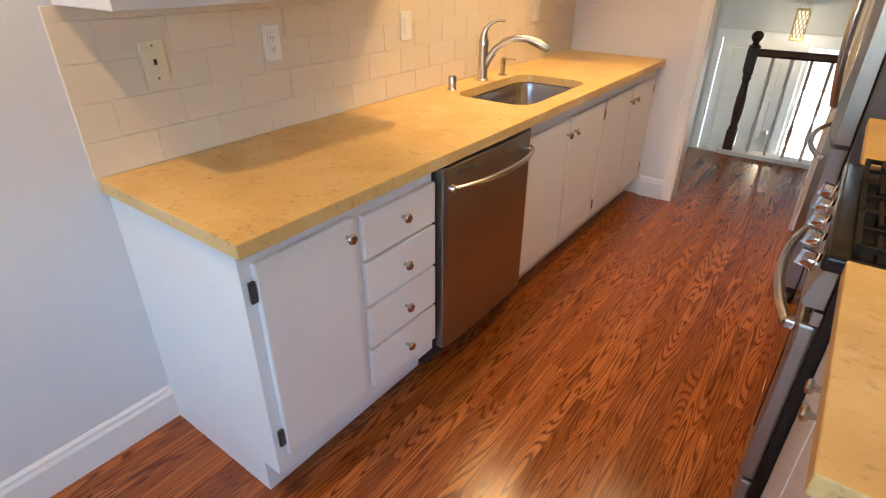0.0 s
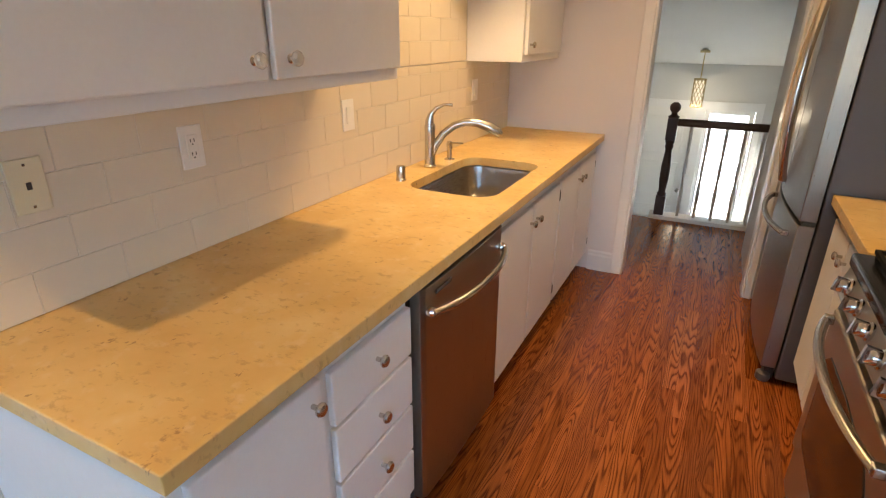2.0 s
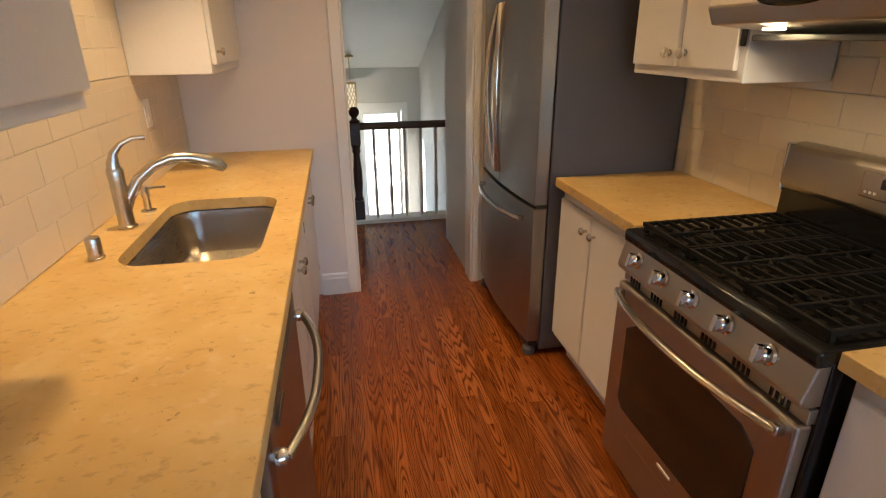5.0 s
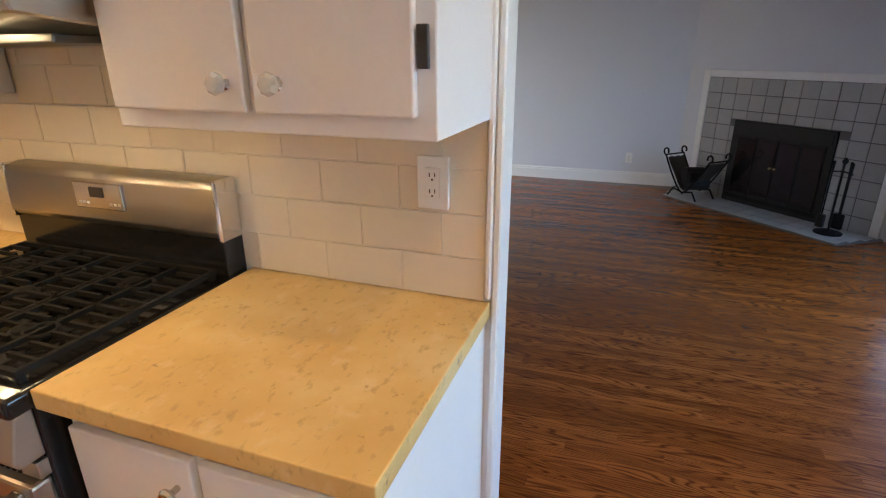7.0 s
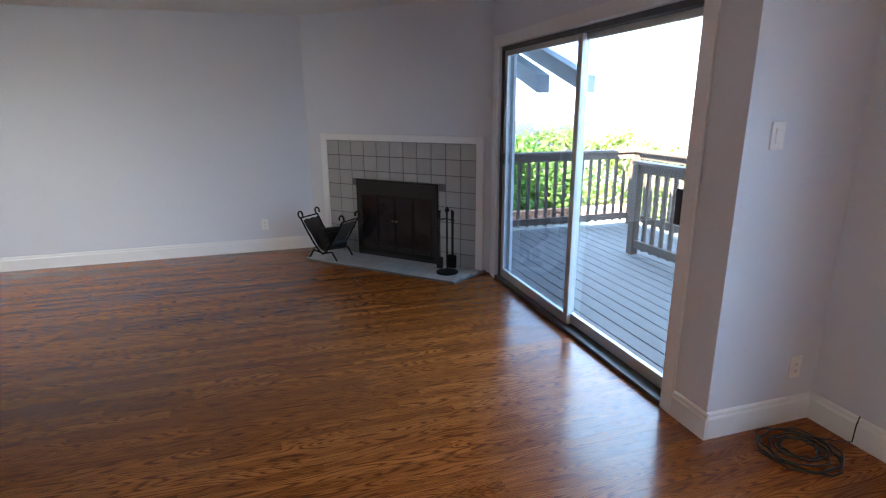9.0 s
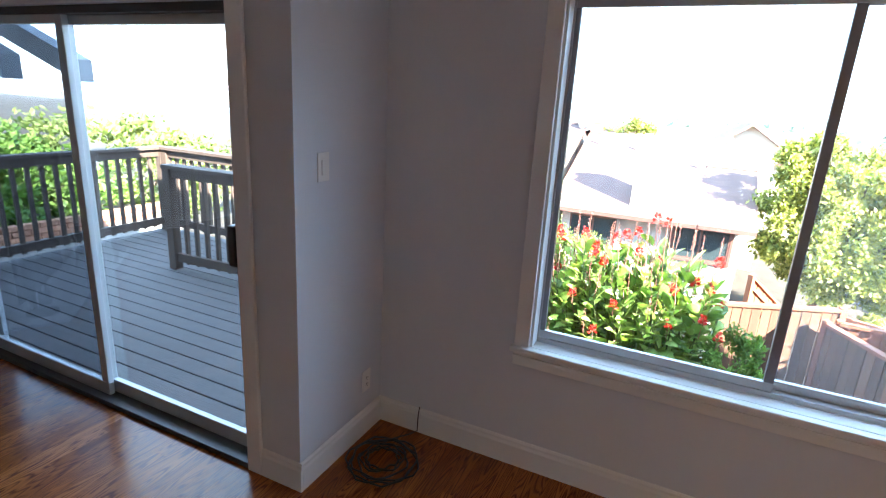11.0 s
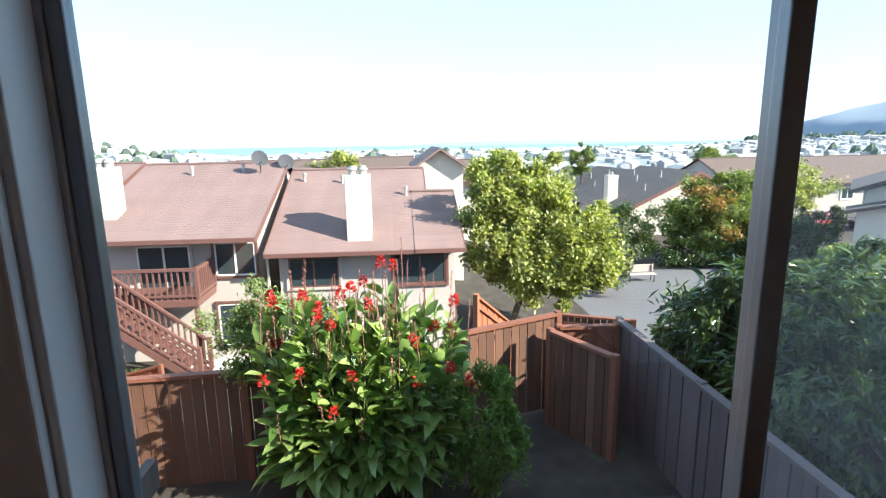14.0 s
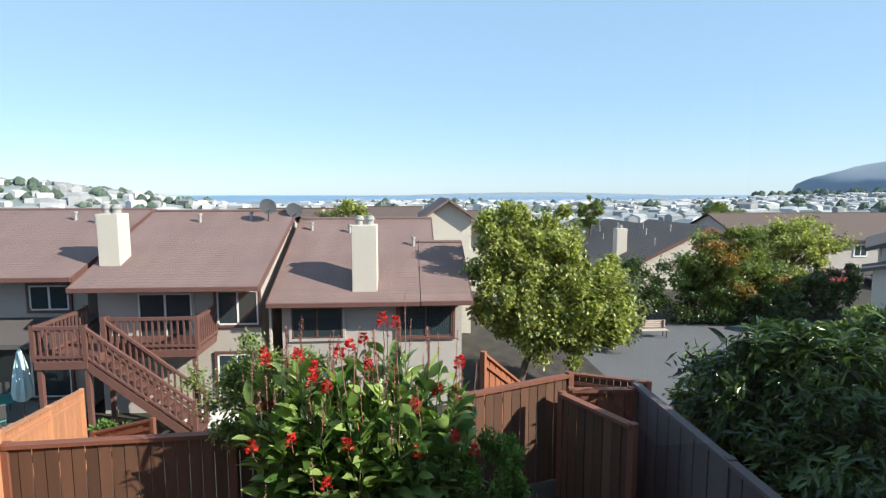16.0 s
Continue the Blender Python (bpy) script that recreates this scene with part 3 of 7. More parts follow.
# ---------------------------------------------------------------- window in the dining corner
win = thing("window_1", (0.06, YW, WZ0), "wide sliding window with grey aluminium frame, closed", "window", kind="structure")
yg = -1.935


def bars(name, boxes, material, parent, label="", bevel=0.003):
    for b in boxes:
        block(name, b, material, parent, bevel, label)


bars("window_frame", [(WX0, WX0 + 0.020, yg - 0.05, yg + 0.016, WZ0 + 0.045, WZ1), (WX1 - 0.020, WX1, yg - 0.05, yg + 0.016, WZ0 + 0.045, WZ1), (WX0, WX1, yg - 0.05, yg + 0.016, WZ0 + 0.02, WZ0 + 0.045), (WX0, WX1, yg - 0.05, yg + 0.016, WZ1 - 0.03, WZ1)], ALU, win)
for x0, x1, y in ((0.046, WX1 - 0.020, yg), (WX0 + 0.020, 0.070, yg - 0.035)):
    sash = block("sash", (x0, x1, y - 0.012, y + 0.012, WZ0 + 0.045, WZ0 + 0.082), ALU, win, 0.003)
    block("stile", (x0, x0 + (0.036 if y == yg else 0.03), y - 0.013, y + 0.013, WZ0 + 0.082, WZ1 - 0.06), ALU if y < yg else STILE_ALU, sash, 0.003)
    block("stile", (x1 - 0.022, x1, y - 0.013, y + 0.013, WZ0 + 0.082, WZ1 - 0.06), STILE_ALU, sash, 0.003)
    block("rail", (x0, x1, y - 0.012, y + 0.012, WZ1 - 0.06, WZ1 - 0.03), ALU, sash, 0.003)
    pane = block("pane", (x0 + (0.036 if y == yg else 0.03), x1 - 0.022, y - 0.003, y + 0.003, WZ0 + 0.082, WZ1 - 0.06), GLASS if y == yg else DUSTY, sash, 0)
    pane.visible_shadow = False
block("window_sill", (WX0, WX1, yg + 0.016, YW + 0.001, WZ0, WZ0 + 0.022), TRIM, win, 0.003)
bars("jamb", [(WX0 - 0.001, WX0 + 0.012, yg + 0.016, YW, WZ0 + 0.022, WZ1), (WX1 - 0.012, WX1 + 0.001, yg + 0.016, YW, WZ0 + 0.022, WZ1)], TRIM, win)
block("stool", (WX0 - 0.085, WX1 + 0.085, YW + 0.001, YW + 0.045, WZ0 - 0.004, WZ0 + 0.022), TRIM, win, 0.006)
block("apron", (WX0 - 0.07, WX1 + 0.07, YW + 0.001, YW + 0.022, WZ0 - 0.075, WZ0 - 0.005), TRIM, win, 0.005)
block("bead", (WX0 - 0.07, WX1 + 0.07, YW + 0.022, YW + 0.030, WZ0 - 0.04, WZ0 - 0.02), TRIM, win, 0.003)
bars("casing", [(WX0 - 0.07, WX0, YW + 0.001, YW + 0.020, WZ0 + 0.022, WZ1), (WX1, WX1 + 0.07, YW + 0.001, YW + 0.020, WZ0 + 0.022, WZ1), (WX0 - 0.07, WX1 + 0.07, YW + 0.001, YW + 0.020, WZ1, WZ1 + 0.095)], TRIM, win, bevel=0.004)

# unseen window added to go with the fill lamp; its blind closes the opening
wn2 = thing("window_2", (2.9, YL + 0.07, 0.9), "unseen white-framed north window added behind the living-room fill lamp", "window", kind="structure")
bars("window_frame", [(2.2, 2.25, YL + 0.05, YL + 0.10, 0.9, 2.1), (3.55, 3.6, YL + 0.05, YL + 0.10, 0.9, 2.1), (2.25, 3.55, YL + 0.05, YL + 0.10, 0.9, 0.95), (2.25, 3.55, YL + 0.05, YL + 0.10, 2.05, 2.1)], TRIM, wn2)
block("blind", (2.25, 3.55, YL + 0.065, YL + 0.085, 0.95, 2.05), CEIL, wn2, 0, "white roller blind closing the added window")

# ---------------------------------------------------------------- sliding door to the deck
sd = thing("door_1", (3.28, YS, 0.0), "glass sliding door in a dark metal track, standing closed", "door", kind="structure")
yd = YS - 0.06
bars("track", [(2.12, 4.44, YS - 0.13, YS + 0.012, -0.02, 0.028)], DARKALU, sd)
bars("door_frame", [(2.12, 2.155, YS - 0.12, YS - 0.02, 0.028, 2.03), (4.405, 4.44, YS - 0.12, YS - 0.02, 0.028, 2.03), (2.155, 4.405, YS - 0.12, YS - 0.02, 1.995, 2.03)], DARKALU, sd)
for x0, x1, y in ((3.19, 4.405, yd + 0.012), (2.155, 3.27, yd - 0.028)):
    leaf = block("leaf", (x0, x1, y - 0.016, y + 0.016, 0.03, 0.105), ALU, sd, 0.004)
    block("stile", (x0, x0 + 0.055, y - 0.016, y + 0.016, 0.105, 1.995), ALU, leaf, 0.004)
    block("stile", (x1 - 0.055, x1, y - 0.016, y + 0.016, 0.105, 1.995), ALU, leaf, 0.004)
    block("rail", (x0 + 0.055, x1 - 0.055, y - 0.016, y + 0.016, 1.955, 1.995), ALU, leaf, 0.004)
    pane = block("pane", (x0 + 0.055, x1 - 0.055, y - 0.003, y + 0.003, 0.105, 1.955), SCREENED if x0 > 3 else GLASS, leaf, 0)
    pane.visible_shadow = False
block("latch", (4.36, 4.385, yd + 0.028, yd + 0.055, 1.06, 1.16), RUBBER, sd, 0.005, "black latch")
block("lock_box", (2.16, 2.20, yd + 0.004, yd + 0.05, 0.98, 1.16), RUBBER, sd, 0.006, "black lock handle")
casing("trim_sliding_door", [(2.035, 2.12, YS + 0.001, YS + 0.02, 0, 2.03), (4.44, 4.525, YS + 0.001, YS + 0.02, 0, 2.03), (2.035, 4.525, YS + 0.001, YS + 0.02, 2.031, 2.12)], "white casing around the sliding door")

# ---------------------------------------------------------------- kitchen: cabinets
def round_knob(at, axis, parent, name="knob", label="polished nickel knob"):
    return part(name, lathe([(0.006, 0), (0.006, 0.012), (0.009, 0.016), (0.0155, 0.020), (0.0165, 0.025), (0.013, 0.030), (0.005, 0.032)], at, axis, 14), NICKEL, parent, label, True)


def glass_knob(at, axis, parent):
    k = part("knob", lathe([(0.009, 0), (0.012, 0.003), (0.006, 0.006), (0.006, 0.014)], at, axis, 12), CHROME, parent, "chrome knob base", True)
    d = {'X': Vector((0.014, 0, 0)), '-X': Vector((-0.014, 0, 0))}[axis]
    part("glass_bead", lathe([(0.007, 0), (0.018, 0.006), (0.019, 0.013), (0.013, 0.019), (0.004, 0.021)], Vector(at) + d, axis, 8), CRYSTAL, k, "faceted clear glass bead")
    return k


def hinge(x, y, z, parent):
    h = block("hinge", (x - 0.004, x + 0.005, y - 0.009, y + 0.009, z - 0.030, z + 0.030), RUBBER, parent, 0.002, "dark exposed hinge")
    part("barrel", lathe([(0.003, -0.022), (0.004, -0.018), (0.004, 0.018), (0.003, 0.022)], (x + 0.006, y, z), 'Z', 8), DARKALU, h, "", True)


def base_unit(y0, y1, side, fronts, label, open_top=False):
    """side -1: fronts look east (west run); 1: fronts look west (east run). fronts: (y0, y1, z0, z1, knob y, knob z, hinge y)."""
    xf = -1.045 if side < 0 else 0.12
    xb = XW + 0.002 if side < 0 else XK - 0.002
    s = 1 if side < 0 else -1
    u = thing("base_cabinet", ((xf + xb) / 2, (y0 + y1) / 2, 0.0), label, "cabinet", "kitchen base cabinets")
    lo, hi = min(xf, xb), max(xf, xb)
    toe = xf - s * 0.075
    a, b = min(toe, xb), max(toe, xb)
    if open_top:
        block("body", (lo, hi, y0, y1, 0.125, 0.64), CAB, u, 0.002)
        block("front_rail", (hi - 0.02, hi, y0, y1, 0.641, 0.878), CAB, u, 0.002)
        block("side_panel", (lo, hi - 0.021, y0, y0 + 0.018, 0.641, 0.878), CAB, u, 0.002)
        block("side_panel", (lo, hi - 0.021, y1 - 0.018, y1, 0.641, 0.878), CAB, u, 0.002)
    else:
        block("body", (lo, hi, y0, y1, 0.125, 0.878), CAB, u, 0.002)
    block("toe_kick", (a, b, y0, y1, 0.0, 0.1245), CAB, u, 0.0)
    for fy0, fy1, z0, z1, ky, kz, hy in fronts:
        box = (xf, xf + 0.019, fy0, fy1, z0, z1) if s > 0 else (xf - 0.019, xf, fy0, fy1, z0, z1)
        name = "drawer" if z1 - z0 < 0.3 else "door"
        f = block(name, box, CAB, u, 0.004)
        round_knob((xf + s * 0.019, ky, kz), 'X' if s > 0 else '-X', f)
        if hy is not None:
            hinge(xf + s * 0.010, hy, z1 - 0.075, f)
            hinge(xf + s * 0.010, hy, z0 + 0.075, f)
    return u


base_unit(1.035, 1.772, -1, [(1.068, 1.395, 0.195, 0.838, 1.362, 0.79, 1.056), (1.428, 1.768, 0.683, 0.828, 1.600, 0.765, None), (1.428, 1.768, 0.518, 0.672, 1.600, 0.595, None), (1.428, 1.768, 0.352, 0.507, 1.600, 0.43, None), (1.428, 1.768, 0.186, 0.341, 1.600, 0.265, None)], "white painted base cabinet with one door and four drawers")
base_unit(2.405, 3.262, -1, [(2.425, 2.822, 0.145, 0.818, 2.790, 0.745, 2.413), (2.838, 3.250, 0.145, 0.818, 2.872, 0.745, 3.256)], "white painted sink cabinet with two doors", True)
base_unit(3.264, YN - 0.004, -1, [(3.278, 3.668, 0.145, 0.818, 3.635, 0.745, 3.270), (3.684, 4.070, 0.145, 0.818, 3.718, 0.745, 4.078)], "white painted base cabinet with two doors")
base_unit(2.522, 3.185, 1, [(2.545, 2.862, 0.155, 0.832, 2.83, 0.765, None), (2.876, 3.172, 0.155, 0.832, 2.905, 0.765, None)], "narrow white base cabinet beside the range")
base_unit(1.105, 1.742, 1, [(1.452, 1.728, 0.155, 0.830, 1.486, 0.768, None), (1.122, 1.434, 0.155, 0.830, 1.402, 0.768, None)], "white base cabinet at the end of the range wall")


def slab(name, outline, z0, z1, label, hole=None):
    """A stone top with eased edges; hole: a rounded cut-out."""
    bm = bmesh.new()
    outer = [bm.verts.new((x, y, z1)) for x, y in outline]
    edges = [bm.edges.new((outer[i], outer[(i + 1) % len(outer)])) for i in range(len(outer))]
    bm.faces.new(outer)
    bmesh.ops.recalc_face_normals(bm, faces=bm.faces)
    r = bmesh.ops.extrude_face_region(bm, geom=list(bm.faces))
    bmesh.ops.translate(bm, verts=[g for g in r["geom"] if isinstance(g, bmesh.types.BMVert)], vec=(0, 0, z0 - z1))
    bmesh.ops.recalc_face_normals(bm, faces=bm.faces)
    sharp = [e for e in bm.edges if len(e.link_faces) == 2 and e.calc_face_angle(0) > 0.9]
    bmesh.ops.bevel(bm, geom=sharp, offset=0.003, segments=2, affect='EDGES', profile=0.5)
    top = tagged(part(name, bm, STONE), label, "countertop")
    if hole:
        cutter = part("cutter", prism(hole, 'Z', z0 - 0.1, z1 + 0.1), STONE)
        cut = top.modifiers.new("cut", 'BOOLEAN')
        cut.operation, cut.object, cut.solver = 'DIFFERENCE', cutter, 'EXACT'
        bpy.context.view_layer.update()
        made = bpy.data.meshes.new_from_object(top.evaluated_get(bpy.context.evaluated_depsgraph_get()))
        top.modifiers.clear()
        top.data = made
        bpy.data.objects.remove(cutter)
    return top


def rounded(x0, x1, y0, y1, r, n=7):
    pts = []
    for cx, cy, a in ((x1 - r, y1 - r, 0), (x0 + r, y1 - r, 90), (x0 + r, y0 + r, 180), (x1 - r, y0 + r, 270)):
        pts += [(cx + r * math.cos(radians(a + 90 * i / n)), cy + r * math.sin(radians(a + 90 * i / n))) for i in range(n + 1)]
    return pts


SINK = (-1.49, -1.10, 2.50, 3.16)
slab("countertop", [(XW + 0.003, 1.018), (-1.0, 1.018), (-1.0, YN - 0.003), (XW + 0.003, YN - 0.003)], 0.88, 0.92, "golden limestone countertop along the sink wall", rounded(*SINK, 0.09))
slab("countertop", [(0.075, 2.518), (XK - 0.003, 2.518), (XK - 0.003, 3.19), (0.075, 3.19)], 0.88, 0.92, "short golden limestone countertop beside the refrigerator")
slab("countertop", [(0.075, 1.093), (XK - 0.003, 1.093), (XK - 0.003, 1.752), (0.075, 1.752)], 0.88, 0.92, "golden limestone countertop at the end of the range wall")

# sink bowl
sink = thing("kitchen_sink", (-1.295, 2.83, 0.70), "undermounted brushed steel sink bowl", "sink")
bm = bmesh.new()
rings = []
for inset, z in ((-0.012, 0.876), (0.0, 0.874), (0.006, 0.84), (0.012, 0.75), (0.03, 0.715), (0.07, 0.70), (0.16, 0.695)):
    r = max(0.03, 0.09 - inset * 0.2)
    rings.append([bm.verts.new((x, y, z)) for x, y in rounded(SINK[0] + inset, SINK[1] - inset, SINK[2] + inset, SINK[3] - inset, r)])
for a, b in zip(rings, rings[1:]):
    n = len(a)
    for i in range(n):
        bm.faces.new((a[i], a[(i + 1) % n], b[(i + 1) % n], b[i]))
bm.faces.new(rings[-1])
bmesh.ops.recalc_face_normals(bm, faces=bm.faces)
for f in bm.faces:
    f.normal_flip()
part("bowl", bm, SINKSTEEL, sink, "", True)
part("drain", lathe([(0.045, 0), (0.045, 0.004), (0.036, 0.005), (0.030, 0.001), (0.006, 0.001), (0.005, 0.012)], (-1.30, 2.86, 0.695), 'Z', 20), CHROME, sink, "chrome drain strainer", True)

# faucet, with its spout towards the bowl
fau = thing("kitchen_faucet", (-1.555, 2.86, 0.92), "brushed nickel pull-out faucet with a tall lever", "faucet")
part("body", lathe([(0.030, 0), (0.031, 0.006), (0.025, 0.012), (0.024, 0.16), (0.026, 0.19), (0.022, 0.20)], (-1.555, 2.86, 0.92), 'Z', 20), NICKEL, fau, "", True)
spout = [(-1.552, 2.862, 0.975), (-1.535, 2.872, 1.02), (-1.50, 2.885, 1.075), (-1.45, 2.90, 1.115), (-1.40, 2.915, 1.132), (-1.35, 2.93, 1.130), (-1.32, 2.938, 1.120)]
part("spout", tube(spout, [0.019, 0.019, 0.018, 0.018, 0.018, 0.019, 0.020], 12), NICKEL, fau, "", True)
part("spray_head", tube([(-1.34, 2.933, 1.127), (-1.30, 2.944, 1.115), (-1.26, 2.955, 1.095), (-1.245, 2.960, 1.080)], [0.020, 0.023, 0.022, 0.014], 12), NICKEL, fau, "", True)
part("lever", tube([(-1.555, 2.86, 1.10), (-1.556, 2.86, 1.135), (-1.548, 2.862, 1.165), (-1.525, 2.868, 1.192), (-1.49, 2.878, 1.208), (-1.455, 2.888, 1.207)], [0.022, 0.019, 0.013, 0.009, 0.007, 0.008], 12), NICKEL, fau, "", True)
soap = thing("soap_dispenser", (-1.545, 3.045, 0.92), "brushed nickel soap pump beside the faucet", "dispenser")
part("base", lathe([(0.026, 0), (0.026, 0.005), (0.013, 0.009), (0.012, 0.05), (0.015, 0.056), (0.015, 0.088), (0.010, 0.092)], (-1.545, 3.045, 0.92), 'Z', 16), NICKEL, soap, "", True)
part("nozzle", tube([(-1.545, 3.045, 0.998), (-1.515, 3.055, 1.004), (-1.480, 3.066, 1.002)], [0.006, 0.005, 0.004], 8), NICKEL, soap, "", True)
gap = thing("air_gap", (-1.548, 2.585, 0.92), "small brushed nickel dishwasher air gap cap", "fitting")
part("cap", lathe([(0.023, 0), (0.0225, 0.006), (0.020, 0.008), (0.020, 0.058), (0.018, 0.064), (0.006, 0.066)], (-1.548, 2.585, 0.92), 'Z', 18), NICKEL, gap, "", True)

# ---------------------------------------------------------------- dishwasher
dw = thing("dishwasher", (-1.33, 2.09, 0.0), "stainless steel dishwasher with a bowed bar handle", "dishwasher")
block("body", (XW + 0.03, -1.045, 1.79, 2.395, 0.10, 0.872), RUBBER, dw, 0.004)
block("toe_kick", (-1.12, -1.10, 1.79, 2.395, 0.0, 0.10), RUBBER, dw, 0.002)
bm = bmesh.new()
door = [(1.792, -1.045), (1.792, -1.012), (1.81, -1.004), (1.95, -0.998), (2.09, -0.996), (2.23, -0.998), (2.375, -1.004), (2.393, -1.012), (2.393, -1.045)]
bm = prism([(x, y) for y, x in door], 'Z', 0.125, 0.868)
part("door", bevelled(bm, 0.002, 1), STEEL_H, dw, "brushed steel door")
part("handle", tube(bow((-0.985, 1.82, 0.795), (-0.985, 2.365, 0.795), (0.050, 0, 0), 16, 2.4), 0.0115, 10), NICKEL, dw, "bowed steel bar handle", True)
for y in (1.823, 2.362):
    part("handle_end", lathe([(0.016, 0), (0.017, 0.012), (0.012, 0.022)], (-1.003, y, 0.795), 'X', 14), CHROME, dw, "chrome handle end", True)
block("badge", (-1.000, -0.9955, 1.86, 1.955, 0.832, 0.846), DARKALU, dw, 0.001, "dark maker's plate")

# ---------------------------------------------------------------- upper cabinets
def upper_unit(y0, y1, z0, side, fronts, label, hinges=()):
    xf = -1.335 if side < 0 else 0.345
    xb = XW + 0.010 if side < 0 else XK - 0.010
    s = 1 if side < 0 else -1
    u = thing("upper_cabinet", ((xf + xb) / 2, (y0 + y1) / 2, z0), label, "cabinet", "kitchen upper cabinets")
    block("body", (min(xf, xb), max(xf, xb), y0, y1, z0, ZC - 0.002), CAB, u, 0.003)
    for fy0, fy1, ky in fronts:
        box = (xf, xf + 0.019, fy0, fy1, z0 + 0.035, ZC - 0.05) if s > 0 else (xf - 0.019, xf, fy0, fy1, z0 + 0.035, ZC - 0.05)
        f = block("door", box, CAB, u, 0.004)
        if ky is not None:
            glass_knob((xf + s * 0.019, ky, z0 + 0.082), 'X' if s > 0 else '-X', f)
    for hy in hinges:
        hinge(xf + s * 0.010, hy, z0 + 0.135, u)
    return u


upper_unit(1.04, 2.235, 1.368, -1, [(1.072, 1.645, 1.600), (1.670, 2.225, 1.718)], "white wall cabinet with two doors and glass knobs", (1.058,))
u2 = upper_unit(3.455, 4.13, 1.365, -1, [(3.48, 4.11, None)], "white wall cabinet beyond the sink")
round_knob((-1.316, 3.515, 1.45), 'X', u2)
upper_unit(2.49, 3.11, 1.358, 1, [(2.515, 2.785, 2.755), (2.812, 3.095, 2.845)], "white wall cabinet with two doors beside the hood", (2.502,))
upper_unit(1.100, 1.735, 1.332, 1, [(1.43, 1.72, 1.464), (1.130, 1.412, 1.362)], "white wall cabinet with two doors and glass knobs", (1.118,))
upper_unit(1.737, 2.488, 1.63, 1, [(1.76, 2.105, None), (2.120, 2.465, None)], "short white cabinet above the range hood")
upper_unit(3.19, 4.10, 1.85, 1, [(3.21, 3.63, None), (3.65, 4.08, None)], "short white cabinet above the refrigerator")

# ---------------------------------------------------------------- range hood
hood = thing("range_hood", (0.44, 2.11, 1.50), "stainless steel range hood with two lit lamps", "hood")
bm = prism([(0.205, 1.520), (0.185, 1.565), (0.215, 1.612), (XK - 0.012, 1.628), (XK - 0.012, 1.475)], 'Y', 1.742, 2.482)
part("canopy", bevelled(bm, 0.004, 1), STEEL_V, hood, "brushed steel canopy")
block("filter", (0.30, 0.62, 1.80, 2.43, 1.478, 1.494), DARKALU, hood, 0.004, "dark grease filter", pose(0, 0, 0))
bm = lathe([(0.001, 0), (0.034, 0.001), (0.036, 0.008), (0.030, 0.012)], (0, 0, 0), '-X', 24)
bmesh.ops.transform(bm, matrix=Matrix.Translation((0.190, 2.18, 1.576)) @ Matrix.Diagonal((1, 3.1, 0.62, 1)), verts=bm.verts)
part("switch_panel", bm, BLACK, hood, "black oval switch panel", True)
for y in (1.93, 2.30):
    part("lamp_lens", lathe([(0.026, 0), (0.026, 0.004), (0.020, 0.006)], (0.255, y, 1.504), 'Z', 18), glowing("hood_lamp_glow", (1.0, 0.80, 0.48), 5.0), hood, "lit lamp lens", True)

# ---------------------------------------------------------------- gas range
RY0, RY1 = 1.757, 2.513
rg = thing("gas_range", (0.36, (RY0 + RY1) / 2, 0.0), "stainless steel gas range with black cooktop", "range")
block("body", (0.075, XK - 0.02, RY0, RY1, 0.03, 0.895), BLACK, rg, 0.004, "black side panels")
block("drawer", (0.045, 0.075, RY0 + 0.004, RY1 - 0.004, 0.045, 0.205), STEEL_V, rg, 0.006, "steel storage drawer")
door = block("oven_door", (0.035, 0.075, RY0 + 0.004, RY1 - 0.004, 0.215, 0.735), STEEL_V, rg, 0.008, "steel oven door")
bm = prism([(RY0 + 0.12, 0.30), (RY1 - 0.12, 0.30), (RY1 - 0.09, 0.33), (RY1 - 0.09, 0.60), (RY1 - 0.14, 0.635), ((RY0 + RY1) / 2, 0.648), (RY0 + 0.14, 0.635), (RY0 + 0.09, 0.60), (RY0 + 0.09, 0.33)], 'X', 0.0315, 0.045)
part("window_glass", bevelled(bm, 0.002, 1), OVENGLASS, door, "dark oven window")
part("handle", tube(bow((0.018, RY0 + 0.035, 0.708), (0.018, RY1 - 0.035, 0.708), (-0.052, 0, 0.004), 16, 2.2), 0.0135, 10, 0.8), NICKEL, door, "bowed steel handle", True)
for y in (RY0 + 0.04, RY1 - 0.04):
    block("bracket", (0.008, 0.036, y - 0.014, y + 0.014, 0.695, 0.722), NICKEL, door, 0.005)
block("badge", (0.0318, 0.035, 2.10, 2.165, 0.262, 0.272), PLATE, door, 0.001, "pale maker's plate")
for k in range(6):
    y = RY0 + 0.075 + k * 0.121
    for j in range(4):
        block("vent_slot", (0.052, 0.060, y + j * 0.016 - 0.024, y + j * 0.016 - 0.016, 0.742, 0.770), BLACK, rg, 0)
block("vent_strip", (0.055, 0.078, RY0 + 0.004, RY1 - 0.004, 0.738, 0.774), STEEL_V, rg, 0.002)
bm = prism([(0.075, 0.782), (0.030, 0.782), (0.022, 0.798), (0.044, 0.880), (0.075, 0.884)], 'Y', RY0 + 0.002, RY1 - 0.002)
part("control_panel", bevelled(bm, 0.003, 1), STEEL_V, rg, "steel control panel")
